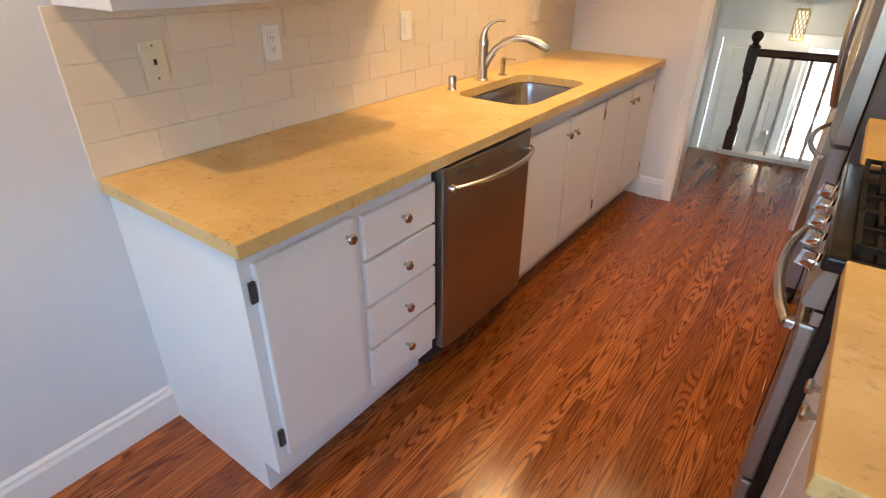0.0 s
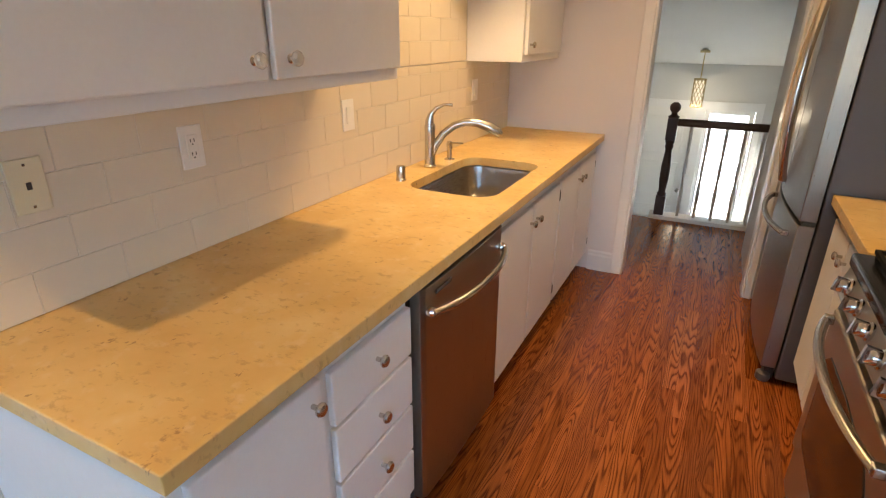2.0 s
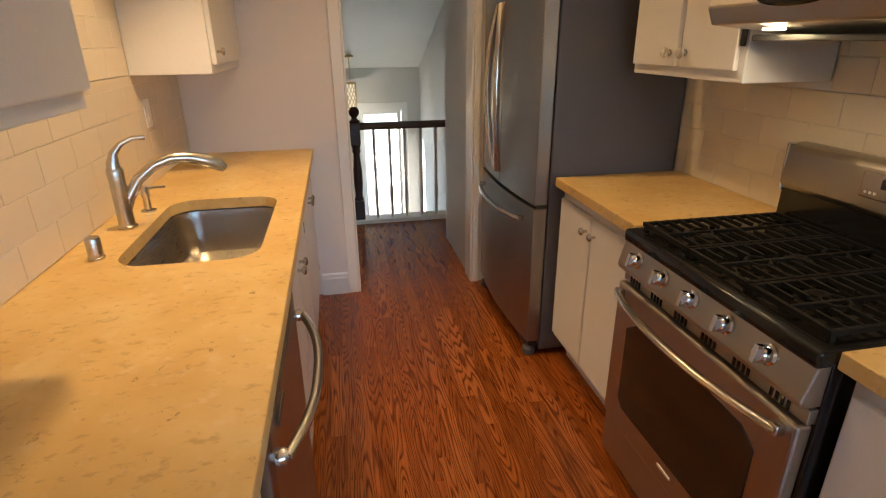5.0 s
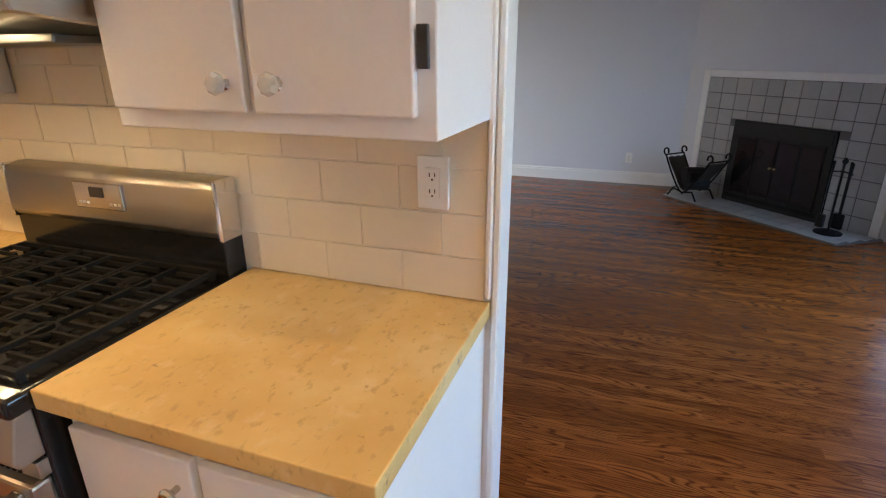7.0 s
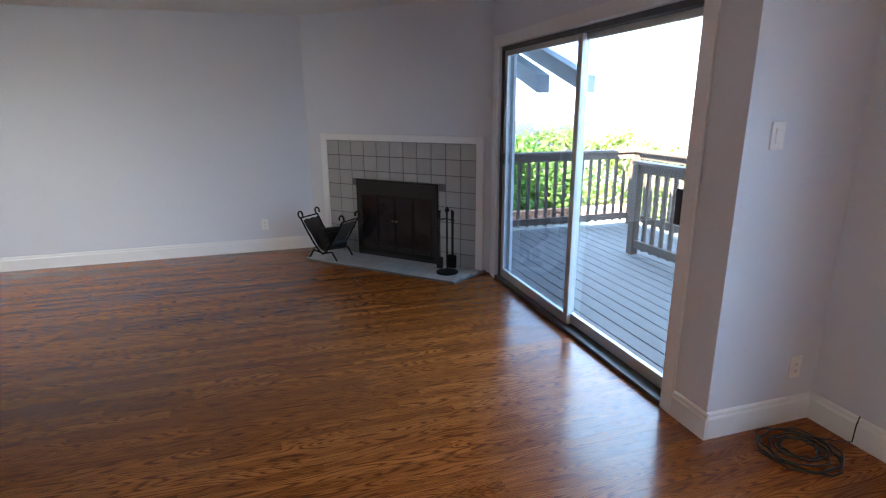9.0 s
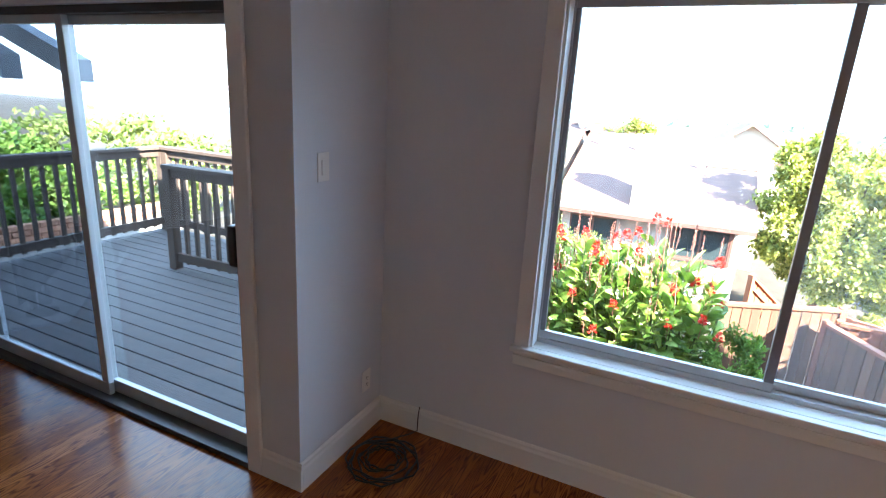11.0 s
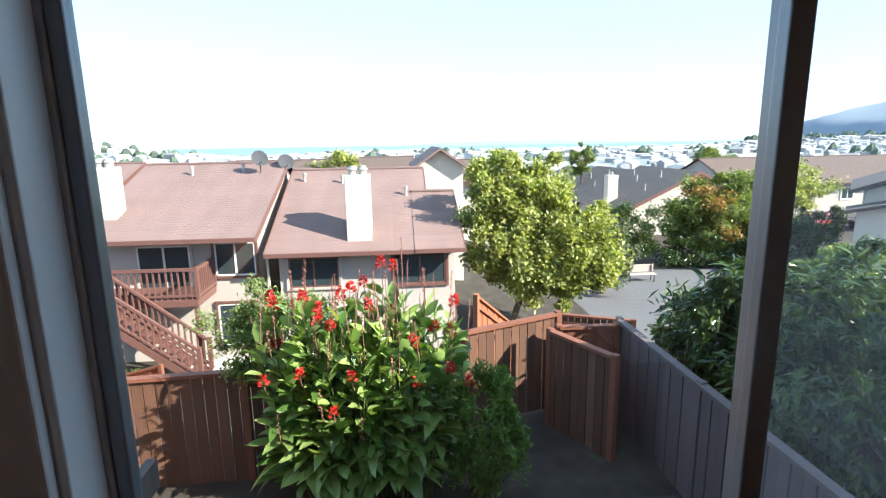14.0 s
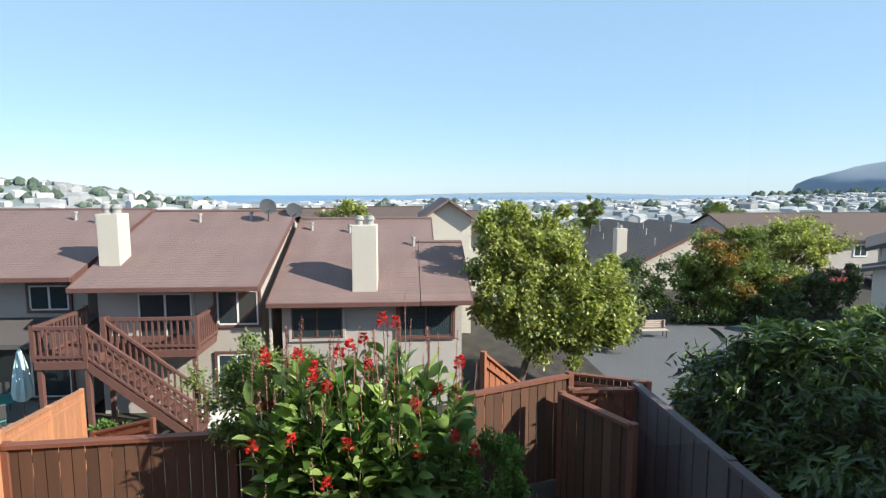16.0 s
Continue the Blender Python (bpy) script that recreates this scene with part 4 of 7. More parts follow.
for i in range(5):
    y = RY0 + 0.112 + i * (RY1 - RY0 - 0.22) / 4
    bm = lathe([(0.025, 0), (0.025, 0.006), (0.020, 0.010), (0.0195, 0.030), (0.016, 0.034)], (0, 0, 0), '-X', 18)
    add_box(bm, -0.042, -0.012, -0.006, 0.006, -0.021, 0.021)
    bmesh.ops.transform(bm, matrix=Matrix.Translation((0.034, y, 0.845)) @ pose(0, 0, 0, 0, 12, 0), verts=bm.verts)
    part("knob", bm, CHROME, rg, "chrome burner knob", True)
bm = bmesh.new()
add_box(bm, 0.035, XK - 0.075, RY0, RY1, 0.876, 0.918)
bevelled(bm, 0.010, 3)
part("cooktop", bm, BLACK, rg, "black enamel cooktop", True)
for gx, gy in ((0.20, 1.94), (0.20, 2.33), (0.455, 1.94), (0.455, 2.33), (0.33, 2.135)):
    b = part("burner", lathe([(0.048, 0), (0.048, 0.006), (0.036, 0.010), (0.034, 0.018), (0.024, 0.020), (0.022, 0.026), (0.010, 0.028)], (gx, gy, 0.917), 'Z', 20), IRON, rg, "black burner cap", True)
for g in range(3):
    y0 = RY0 + 0.028 + g * 0.2345
    y1 = y0 + 0.230
    bm = bmesh.new()
    zt, w = 0.944, 0.0055
    for x in (0.085, 0.565):
        add_box(bm, x - w, x + w, y0, y1, zt - 0.012, zt)
    for y in (y0 + w, y1 - w):
        add_box(bm, 0.085, 0.565, y - w, y + w, zt - 0.012, zt)
    add_box(bm, 0.325 - w, 0.325 + w, y0, y1, zt - 0.012, zt)
    yc = (y0 + y1) / 2
    add_box(bm, 0.085, 0.565, yc - 0.0045, yc + 0.0045, zt - 0.010, zt)
    for xc in (0.205, 0.445):
        ring = [(xc + 0.030 * math.cos(2 * math.pi * k / 18), yc + 0.030 * math.sin(2 * math.pi * k / 18), zt - 0.004) for k in range(19)]
        tube(ring, 0.0048, 6, 1.0, bm)
        for dx in (-0.082, -0.041, 0.041, 0.082):
            for ya, yb in ((y0, yc - 0.030), (yc + 0.030, y1)):
                add_box(bm, xc + dx - 0.004, xc + dx + 0.004, ya, yb, zt - 0.010, zt + 0.001)
        for ya, yb in ((y0, yc - 0.030), (yc + 0.030, y1)):
            add_box(bm, xc - 0.004, xc + 0.004, ya, yb, zt - 0.010, zt + 0.001)
    for x in (0.09, 0.325, 0.56):
        for y in (y0 + 0.008, y1 - 0.008):
            add_box(bm, x - 0.006, x + 0.006, y - 0.006, y + 0.006, 0.915, zt - 0.008)
    part("grate", bm, IRON, rg, "cast iron grate")
block("riser", (0.585, XK - 0.014, RY0 + 0.004, RY1 - 0.004, 0.905, 1.03), BLACK, rg, 0.006, "black backguard riser")
bm = prism([(0.588, 1.02), (0.572, 1.04), (0.578, 1.15), (0.592, 1.166), (0.62, 1.172), (XK - 0.016, 1.170), (XK - 0.016, 1.02)], 'Y', RY0 + 0.006, RY1 - 0.006)
part("backguard", bevelled(bm, 0.004, 2), STEEL_V, rg, "brushed steel backguard", True)
for y0, y1 in ((RY0, RY0 + 0.012), (RY1 - 0.012, RY1)):
    block("backguard_end", (0.575, XK - 0.016, y0, y1, 1.015, 1.172), CHROME, rg, 0.006, "polished end cap")
panel = block("display_panel", (0.566, 0.580, 2.055, 2.225, 1.072, 1.142), NICKEL, rg, 0.003, "grey control display")
block("clock", (0.563, 0.567, 2.118, 2.165, 1.105, 1.132), OVENGLASS, panel, 0.001, "dark clock window")
for j in range(6):
    y = 2.068 + (j % 3) * 0.014 if j < 3 else 2.178 + (j % 3) * 0.014
    block("button", (0.5645, 0.567, y - 0.004, y + 0.004, 1.085, 1.092), PLATE, panel, 0.001)

# ---------------------------------------------------------------- refrigerator
FY0, FY1 = 3.205, 4.095
fr = thing("refrigerator", (0.34, 3.65, 0.0), "stainless steel french-door refrigerator with dark grey sides", "refrigerator")
block("body", (0.055, XK - 0.01, FY0, FY1, 0.03, 1.775), FRIDGE_SIDE, fr, 0.008, "dark grey sides")


def bulged(y0, y1, z0, z1, depth=0.012):
    yc, h = (FY0 + FY1) / 2, (FY1 - FY0) / 2
    front = [(y0 + (y1 - y0) * i / 10) for i in range(11)]
    pts = [(0.05, y0)] + [(-0.012 - 0.030 * (1 - ((y - yc) / h) ** 2), y) for y in front] + [(0.05, y1)]
    return bevelled(prism(pts, 'Z', z0, z1), 0.003, 1)


for y0, y1 in ((FY0, 3.647), (3.653, FY1)):
    part("door", bulged(y0, y1, 0.790, 1.775), STEEL_H, fr, "brushed steel door", True)
part("freezer_drawer", bulged(FY0, FY1, 0.085, 0.772), STEEL_H, fr, "brushed steel freezer drawer", True)
block("gasket", (0.0, 0.05, FY0 + 0.004, FY1 - 0.004, 0.772, 0.790), RUBBER, fr, 0)
for y, dy in ((3.600, -0.062), (3.700, 0.062)):
    part("handle", tube(bow((-0.060, 3.65 + (y - 3.65) * 0.35, 0.86), (-0.060, 3.65 + (y - 3.65) * 0.35, 1.64), (-0.035, dy, 0), 18, 2.0), 0.0115, 10, 1.5), NICKEL, fr, "long bowed steel handle", True)
    for z in (0.865, 1.635):
        block("handle_post", (-0.062, -0.036, y - 0.04 * (1 if y > 3.65 else -1) - 0.012, y - 0.04 * (1 if y > 3.65 else -1) + 0.012, z - 0.014, z + 0.014), NICKEL, fr, 0.004)
part("drawer_handle", tube(bow((-0.045, 3.31, 0.700), (-0.045, 3.99, 0.700), (-0.055, 0, 0), 16, 2.4), 0.0125, 10), NICKEL, fr, "bowed steel drawer handle", True)
for y in (3.315, 3.985):
    block("handle_post", (-0.055, -0.022, y - 0.013, y + 0.013, 0.688, 0.712), NICKEL, fr, 0.004)
block("kick_grille", (0.01, 0.05, FY0 + 0.03, FY1 - 0.03, 0.012, 0.080), RUBBER, fr, 0.004, "dark kick grille")
for y in (FY0 + 0.035, FY1 - 0.035):
    part("foot", lathe([(0.028, 0), (0.032, 0.010), (0.030, 0.035), (0.018, 0.045)], (0.012, y, 0.0), 'Z', 14), FRIDGE_SIDE, fr, "grey roller foot", True)

# ---------------------------------------------------------------- outlets and switches
def wall_plate(y, z, x, s, kind, label, material=PLATE, axis='x', ends=0.0):
    """A cover plate on a wall that faces s along x (or along y when axis is y)."""
    def bx(d0, d1, h0, h1, z0, z1):
        a, b = sorted((x + s * d0, x + s * d1))
        return (a, b, y + h0, y + h1, z + z0, z + z1) if axis == 'x' else (y + h0, y + h1, a, b, z + z0, z + z1)
    c = (x, y, z - 0.058) if axis == 'x' else (y, x, z - 0.058)
    u = thing("wall_outlet" if kind == "outlet" else "light_switch" if kind != "jack" else "phone_jack", c, label, "outlet" if kind != "switch" else "switch")
    block("cover_plate", bx(0.0, 0.006, -0.036, 0.036, -0.058, 0.058), material, u, 0.002)
    if kind == "outlet":
        f = block("receptacle", bx(0.005, 0.009, -0.017, 0.017, -0.034, 0.034), material, u, 0.002)
        for dz in (-0.018, 0.018):
            for dy in (-0.006, 0.006):
                block("slot", bx(0.0085, 0.0096, dy - 0.0012, dy + 0.0012, dz - 0.004, dz + 0.005), RUBBER, f, 0)
            block("slot", bx(0.0085, 0.0096, -0.002, 0.002, dz - 0.012, dz - 0.008), RUBBER, f, 0)
    elif kind == "switch":
        block("rocker", bx(0.005, 0.011, -0.016, 0.016, -0.032, 0.032), material, u, 0.003)
    else:
        block("socket", bx(0.0055, 0.0085, -0.005, 0.005, -0.008, 0.008), RUBBER, u, 0.001)
        for dz in (-0.045, 0.045):
            block("screw", bx(0.0055, 0.0075, -0.003, 0.003, dz - 0.003, dz + 0.003), NICKEL, u, 0.001)
    return u


XT = XW + 0.010
wall_plate(1.255, 1.207, XT, 1, "jack", "ivory phone jack plate on the tiled wall", IVORY)
wall_plate(1.664, 1.217, XT, 1, "outlet", "white double outlet on the tiled wall")
wall_plate(2.372, 1.214, XT, 1, "switch", "white rocker switch on the tiled wall")
wall_plate(3.570, 1.205, XT, 1, "switch", "white rocker switch near the far corner")
proud = wall_plate(1.222, 1.195, XK - 0.024, -1, "outlet", "white double outlet at the end of the range wall")
block("extension_box", (XK - 0.0242, XK - 0.0115, 1.189, 1.255, 1.140, 1.250), PLATE, proud, 0.001, "white extension box")
wall_plate(-1.36, 1.430, XJ, -1, "switch", "white rocker switch on the short return wall")
wall_plate(-1.70, 0.300, XJ, -1, "outlet", "white outlet low on the short return wall")
wall_plate(0.865, 0.300, XE, -1, "outlet", "white outlet above the baseboard")

# ---------------------------------------------------------------- landing: newel, rail, pendant
rail = thing("stair_railing", (-0.25, 5.53, 0.03), "dark wooden handrail with pale turned balusters on the landing", "railing")
newel = block("newel_post", (-0.755, -0.675, 5.50, 5.58, 0.03, 0.20), DARKWOOD, rail, 0.006)
block("newel_block", (-0.755, -0.675, 5.50, 5.58, 0.68, 0.86), DARKWOOD, newel, 0.006)
part("turning", lathe([(0.036, 0.20), (0.039, 0.215), (0.028, 0.235), (0.030, 0.27), (0.037, 0.34), (0.037, 0.46), (0.028, 0.56), (0.026, 0.60), (0.036, 0.625), (0.030, 0.645), (0.038, 0.665), (0.036, 0.68)], (-0.715, 5.54, 0), 'Z', 18), DARKWOOD, newel, "", True)
part("finial", lathe([(0.042, 0.86), (0.046, 0.872), (0.026, 0.885), (0.022, 0.90), (0.040, 0.925), (0.044, 0.945), (0.038, 0.968), (0.018, 0.985)], (-0.715, 5.54, 0), 'Z', 18), DARKWOOD, newel, "", True)
bm = prism([(5.510, 0.800), (5.570, 0.800), (5.576, 0.818), (5.568, 0.845), (5.553, 0.856), (5.527, 0.856), (5.512, 0.845), (5.504, 0.818)], 'X', -0.675, 0.279)
part("handrail", bm, DARKWOOD, rail, "dark stained handrail")
prof = [(0.013, 0.032), (0.013, 0.11), (0.017, 0.118), (0.010, 0.13), (0.015, 0.19), (0.017, 0.25), (0.009, 0.35), (0.008, 0.39), (0.016, 0.41), (0.010, 0.43), (0.014, 0.47), (0.008, 0.57), (0.016, 0.60), (0.010, 0.62), (0.013, 0.64), (0.013, 0.802)]
for i in range(7):
    part("baluster", lathe(prof, (-0.565 + i * 0.131, 5.54, 0), 'Z', 10), BALUSTER, rail, "pale turned baluster", True)

lamp("pendant_light", 'POINT', (-0.66, 8.0, 0.62), (-0.66, 8.0, 0), 0.45, 0.05, (1.0, 0.85, 0.62))
pen = thing("pendant_lamp", (-0.66, 8.0, 0.55), "small brass pendant lamp with a pierced drum shade", "lamp")
zc = ZC + (1.09 - ZC) * (8.0 - 5.2) / (YF + 0.15 - 5.2)
part("canopy", lathe([(0.055, 0), (0.055, 0.02), (0.02, 0.035)], (-0.66, 8.0, zc - 0.05), 'Z', 16), BRASS, pen, "brass ceiling canopy", True)
part("rod", lathe([(0.006, 0), (0.006, zc - 1.02)], (-0.66, 8.0, 1.0), 'Z', 8), BRASS, pen, "thin brass rod")
part("diffuser", lathe([(0.055, 0.70), (0.055, 0.98)], (-0.66, 8.0, 0), 'Z', 18), SHADE_GLOW, pen, "warm fabric liner")
bm = bmesh.new()
for k in range(10):
    for s in (1, -1):
        pts = [(-0.66 + 0.066 * math.cos(2 * math.pi * (k / 10 + s * j / 18)), 8.0 + 0.066 * math.sin(2 * math.pi * (k / 10 + s * j / 18)), 0.68 + 0.32 * j / 6) for j in range(7)]
        tube(pts, 0.005, 5, 1.0, bm)
for z in (0.68, 1.0):
    pts = [(-0.66 + 0.066 * math.cos(2 * math.pi * j / 20), 8.0 + 0.066 * math.sin(2 * math.pi * j / 20), z) for j in range(21)]
    tube(pts, 0.007, 6, 1.0, bm)
part("shade", bm, BRASS, pen, "pierced brass lattice shade")

# ---------------------------------------------------------------- corner fireplace
# local frame: u runs along the diagonal from its south end, w points into the room
DU, DW = Vector((1, 1, 0)).normalized(), Vector((-1, 1, 0)).normalized()
D0 = Vector((4.60, -1.19, 0))
DT = Matrix(((DU.x, DW.x, 0, D0.x), (DU.y, DW.y, 0, D0.y), (0, 0, 1, 0), (0, 0, 0, 1)))
fp = thing("fireplace", D0 + DU * 1.0, "corner fireplace with grey tiled surround and black glass doors", "fireplace")
UA, UB, ZT = 0.135, 1.885, 1.215      # tiled field
FA, FB, FZ = 0.535, 1.505, 0.825      # firebox


def on_diagonal(bm):
    bmesh.ops.transform(bm, matrix=DT, verts=bm.verts)
    return bm


def dblock(name, u0, u1, w0, w1, z0, z1, material, parent, bevel=0.003, label=""):
    return block(name, (u0, u1, w0, w1, z0, z1), material, parent, bevel, label, DT)


bed = bmesh.new()
add_box(bed, UA, FA, 0.002, 0.020, 0, ZT)
add_box(bed, FB, UB, 0.002, 0.020, 0, ZT)
add_box(bed, FA, FB, 0.002, 0.020, FZ, ZT)
surround = part("surround", on_diagonal(bed), GREYGROUT, fp, "dark grout bed")
cols, rows = 11, 8
tw, th = (UB - UA) / cols, ZT / rows
for r in range(rows):
    for c in range(cols):
        u0, u1 = UA + c * tw, UA + (c + 1) * tw
        z0, z1 = r * th, (r + 1) * th
        if z0 < FZ - 0.02 and u1 > FA + 0.01 and u0 < FB - 0.01:
            if z1 > FZ + 0.01:
                z0 = FZ
            elif u0 < FA - 0.01:
                u1 = FA
            elif u1 > FB + 0.01:
                u0 = FB
            else:
                continue
        dblock("tile", u0 + 0.004, u1 - 0.004, 0.020, 0.027, z0 + 0.004, z1 - 0.004, HEARTHTILE, surround, 0.002)
for b in ((UA - 0.075, UA, 0, ZT + 0.07), (UB, UB + 0.075, 0, ZT + 0.07)):
    dblock("casing", b[0], b[1], 0.001, 0.034, b[2], b[3], TRIM, fp, 0.006, "white casing")
dblock("casing", UA, UB, 0.001, 0.034, ZT, ZT + 0.07, TRIM, fp, 0.006, "white casing")
screen = dblock("fire_door", FA, FB, 0.021, 0.050, 0.02, FZ, SOOT, fp, 0.004, "black metal fireplace front")
dblock("hood_strip", FA + 0.02, FB - 0.02, 0.050, 0.062, FZ - 0.13, FZ - 0.02, SOOT, screen, 0.004)
for k in range(4):
    u = FA + 0.06 + k * 0.2125
    dblock("glass_leaf", u + 0.012, u + 0.2005, 0.050, 0.056, 0.13, FZ - 0.16, FIREGLASS, screen, 0.002, "smoked glass leaf")
    dblock("leaf_frame", u, u + 0.012, 0.048, 0.060, 0.10, FZ - 0.14, IRON, screen, 0.002)
dblock("sill_bar", FA + 0.03, FB - 0.03, 0.050, 0.064, 0.06, 0.10, IRON, screen, 0.003)
for u in (1.0, 1.045):
    part("pull", on_diagonal(lathe([(0.005, 0), (0.005, 0.015), (0.011, 0.02), (0.009, 0.03)], (u, 0.056, 0.42), 'Y', 10)), BRASS, screen, "small brass pull", True)
hearth = part("hearth", on_diagonal(prism([(0.03, 0.002), (2.15, 0.002), (1.90, 0.46), (0.14, 0.46)], 'Z', 0.001, 0.016)), GREYGROUT, fp, "low hearth bed")
for r in range(3):
    for c in range(14):
        u0, u1 = 0.04 + c * 0.1505, 0.04 + (c + 1) * 0.1505
        w0, w1 = 0.035 + r * 0.142, 0.035 + (r + 1) * 0.142
        lo, hi = 0.03 + 0.24 * w1, 2.15 - 0.545 * w1
        u0, u1 = max(u0, lo), min(u1, hi)
        if u1 - u0 > 0.03:
            dblock("tile", u0 + 0.003, u1 - 0.003, w0 + 0.003, w1 - 0.003, 0.016, 0.022, HEARTHTILE, hearth, 0.0015)

# wrought-iron log cradle with a dark sling
lg = thing("log_holder", D0 + DU * 1.72 + DW * 0.30 + Vector((0, 0, 0.022)), "black wrought iron log cradle with curled ends and a dark sling", "log holder")


def dtube(name, pts, r, material, parent, label="", seg=8):
    return part(name, tube([DT @ Vector(p) for p in pts], r, seg), material, parent, label, True)


for w in (0.16, 0.42):
    ub, n = 1.69, 14
    cur = []
    for j in range(n + 1):
        s = -1 + 2 * j / n
        cur.append((ub + s * 0.27, w, 0.075 + 0.36 * abs(s) ** 1.35))
    end_l = [(ub - 0.27 - 0.03 * math.sin(a) - 0.0, w, 0.435 + 0.035 - 0.035 * math.cos(a)) for a in np.linspace(0.4, 5.2, 9)]
    end_r = [(ub + 0.27 + 0.03 * math.sin(a), w, 0.435 + 0.035 - 0.035 * math.cos(a)) for a in np.linspace(0.4, 5.2, 9)]
    dtube("hoop", list(reversed(end_l)) + cur + end_r, 0.009, IRON, lg, "curled iron hoop")
    for u in (ub - 0.12, ub + 0.12):
        dtube("leg", [(u + (0.06 if u > ub else -0.06), w, 0.022), (u, w, 0.11), (ub, w, 0.085)], 0.009, IRON, lg)
for u in (1.42, 1.96):
    dtube("crossbar", [(u, 0.16, 0.435), (u, 0.42, 0.435)], 0.008, IRON, lg)
bm = bmesh.new()
n = 12
grid = []
for j in range(n + 1):
    s = -1 + 2 * j / n
    grid.append([bm.verts.new(DT @ Vector((1.69 + s * 0.25, 0.18 + 0.22 * i / 5, 0.095 + 0.31 * abs(s) ** 1.35 + 0.008 * math.sin(9 * s + 3 * i)))) for i in range(6)])
for a, b in zip(grid, grid[1:]):
    for i in range(5):
        bm.faces.new((a[i], a[i + 1], b[i + 1], b[i]))
r = bmesh.ops.extrude_face_region(bm, geom=list(bm.faces))
bmesh.ops.translate(bm, verts=[g for g in r["geom"] if isinstance(g, bmesh.types.BMVert)], vec=(0, 0, 0.008))
bmesh.ops.recalc_face_normals(bm, faces=bm.faces)
part("sling", bm, LEATHER, lg, "dark leather sling", True)
for k, (w, rr) in enumerate(((0.20, 0.055), (0.30, 0.065), (0.40, 0.05))):
    dtube("log", [(1.60 + 0.03 * k, 0.19 + 0.0 * w, 0.17 + 0.05 * k), (1.66 + 0.03 * k, 0.39, 0.18 + 0.05 * k)], rr * 1.25, SOOT, lg, "dark charred log", 9)

# fire tools on a stand
ft = thing("fire_tools", D0 + DU * 0.33 + DW * 0.24 + Vector((0, 0, 0.022)), "black iron fire tools on a round stand", "fire tools")
part("base", on_diagonal(lathe([(0.105, 0.022), (0.105, 0.032), (0.075, 0.042), (0.015, 0.055)], (0.33, 0.24, 0), 'Z', 20)), IRON, ft, "round iron base", True)
dtube("post", [(0.33, 0.24, 0.045), (0.33, 0.24, 0.60)], 0.008, IRON, ft)
dtube("hanger", [(0.25, 0.24, 0.53), (0.33, 0.24, 0.545), (0.41, 0.24, 0.53)], 0.006, IRON, ft)
part("handle", on_diagonal(lathe([(0.008, 0.60), (0.020, 0.615), (0.022, 0.63), (0.006, 0.655)], (0.33, 0.24, 0), 'Z', 12)), IRON, ft, "", True)
for u, w, tip in ((0.26, 0.255, 0), (0.30, 0.20, 1), (0.40, 0.255, 2)):
    dtube("tool", [(u, w, 0.10), (u, w, 0.50), (u, w, 0.62)], [0.006, 0.006, 0.011], IRON, ft, "iron tool")
    if tip == 1:
        dblock("shovel", u - 0.045, u + 0.045, w - 0.006, w + 0.004, 0.06, 0.19, IRON, ft, 0.012)
    elif tip == 2:
        dblock("brush", u - 0.03, u + 0.03, w - 0.022, w + 0.022, 0.06, 0.17, SOOT, ft, 0.010)

# coil of cable on the dining floor
co = thing("cable_coil", (1.60, -1.55, 0.0), "coil of thin black cable lying on the floor by the wall", "cable")
pts = []
for i in range(140):
    a = i * 0.31
    rr = 0.125 + 0.05 * math.sin(i * 0.043) + 0.01 * math.sin(i * 1.7)
    pts.append((1.59 + 0.02 * math.sin(i * 0.02) + rr * math.cos(a), -1.53 + rr * math.sin(a), 0.006 + 0.00012 * i + 0.003 * (i % 3)))
part("loop", tube(pts, 0.0045, 6), CORD, co, "", True)
part("lead", tube([(1.70, -1.58, 0.006), (1.66, -1.70, 0.005), (1.60, -1.78, 0.006), (1.572, -1.822, 0.012), (1.572, -1.826, 0.10), (1.572, -1.840, 0.145)], 0.0032, 6), CORD, co, "", True)

# ---------------------------------------------------------------- deck outside the sliding door
deck = thing("deck", (4.2, -2.9, -0.16), "weathered grey wooden deck outside the sliding door", "deck", kind="structure")
DX0, DX1, DYN, DYS, DZ = 2.48, 6.62, YS - 0.165, -4.25, -0.12
me_board = None
nb = 20
bwid = (DYN - DYS) / nb
for i in range(nb):
    y0 = DYS + i * bwid
    if me_board is None:
        me_board = block("deck_board", (DX0, DX1, y0 + 0.004, y0 + bwid - 0.004, DZ - 0.035, DZ), DECK, deck, 0.004, "", None, 1)
    else:
        o = new("deck_board", me_board.data)
        o.parent = deck
        o.location = (0, i * bwid, 0)
for x in (2.1, 3.6, 5.1, 6.5):
    block("joist", (x, x + 0.06, DYS, DYN, DZ - 0.22, DZ - 0.037), RAILWOOD, deck, 0)
for x in (2.2, 6.5):
    for y in (-2.0, -4.15):
        block("post", (x, x + 0.1, y, y + 0.1, -3.0, DZ - 0.037), RAILWOOD, deck, 0.004)


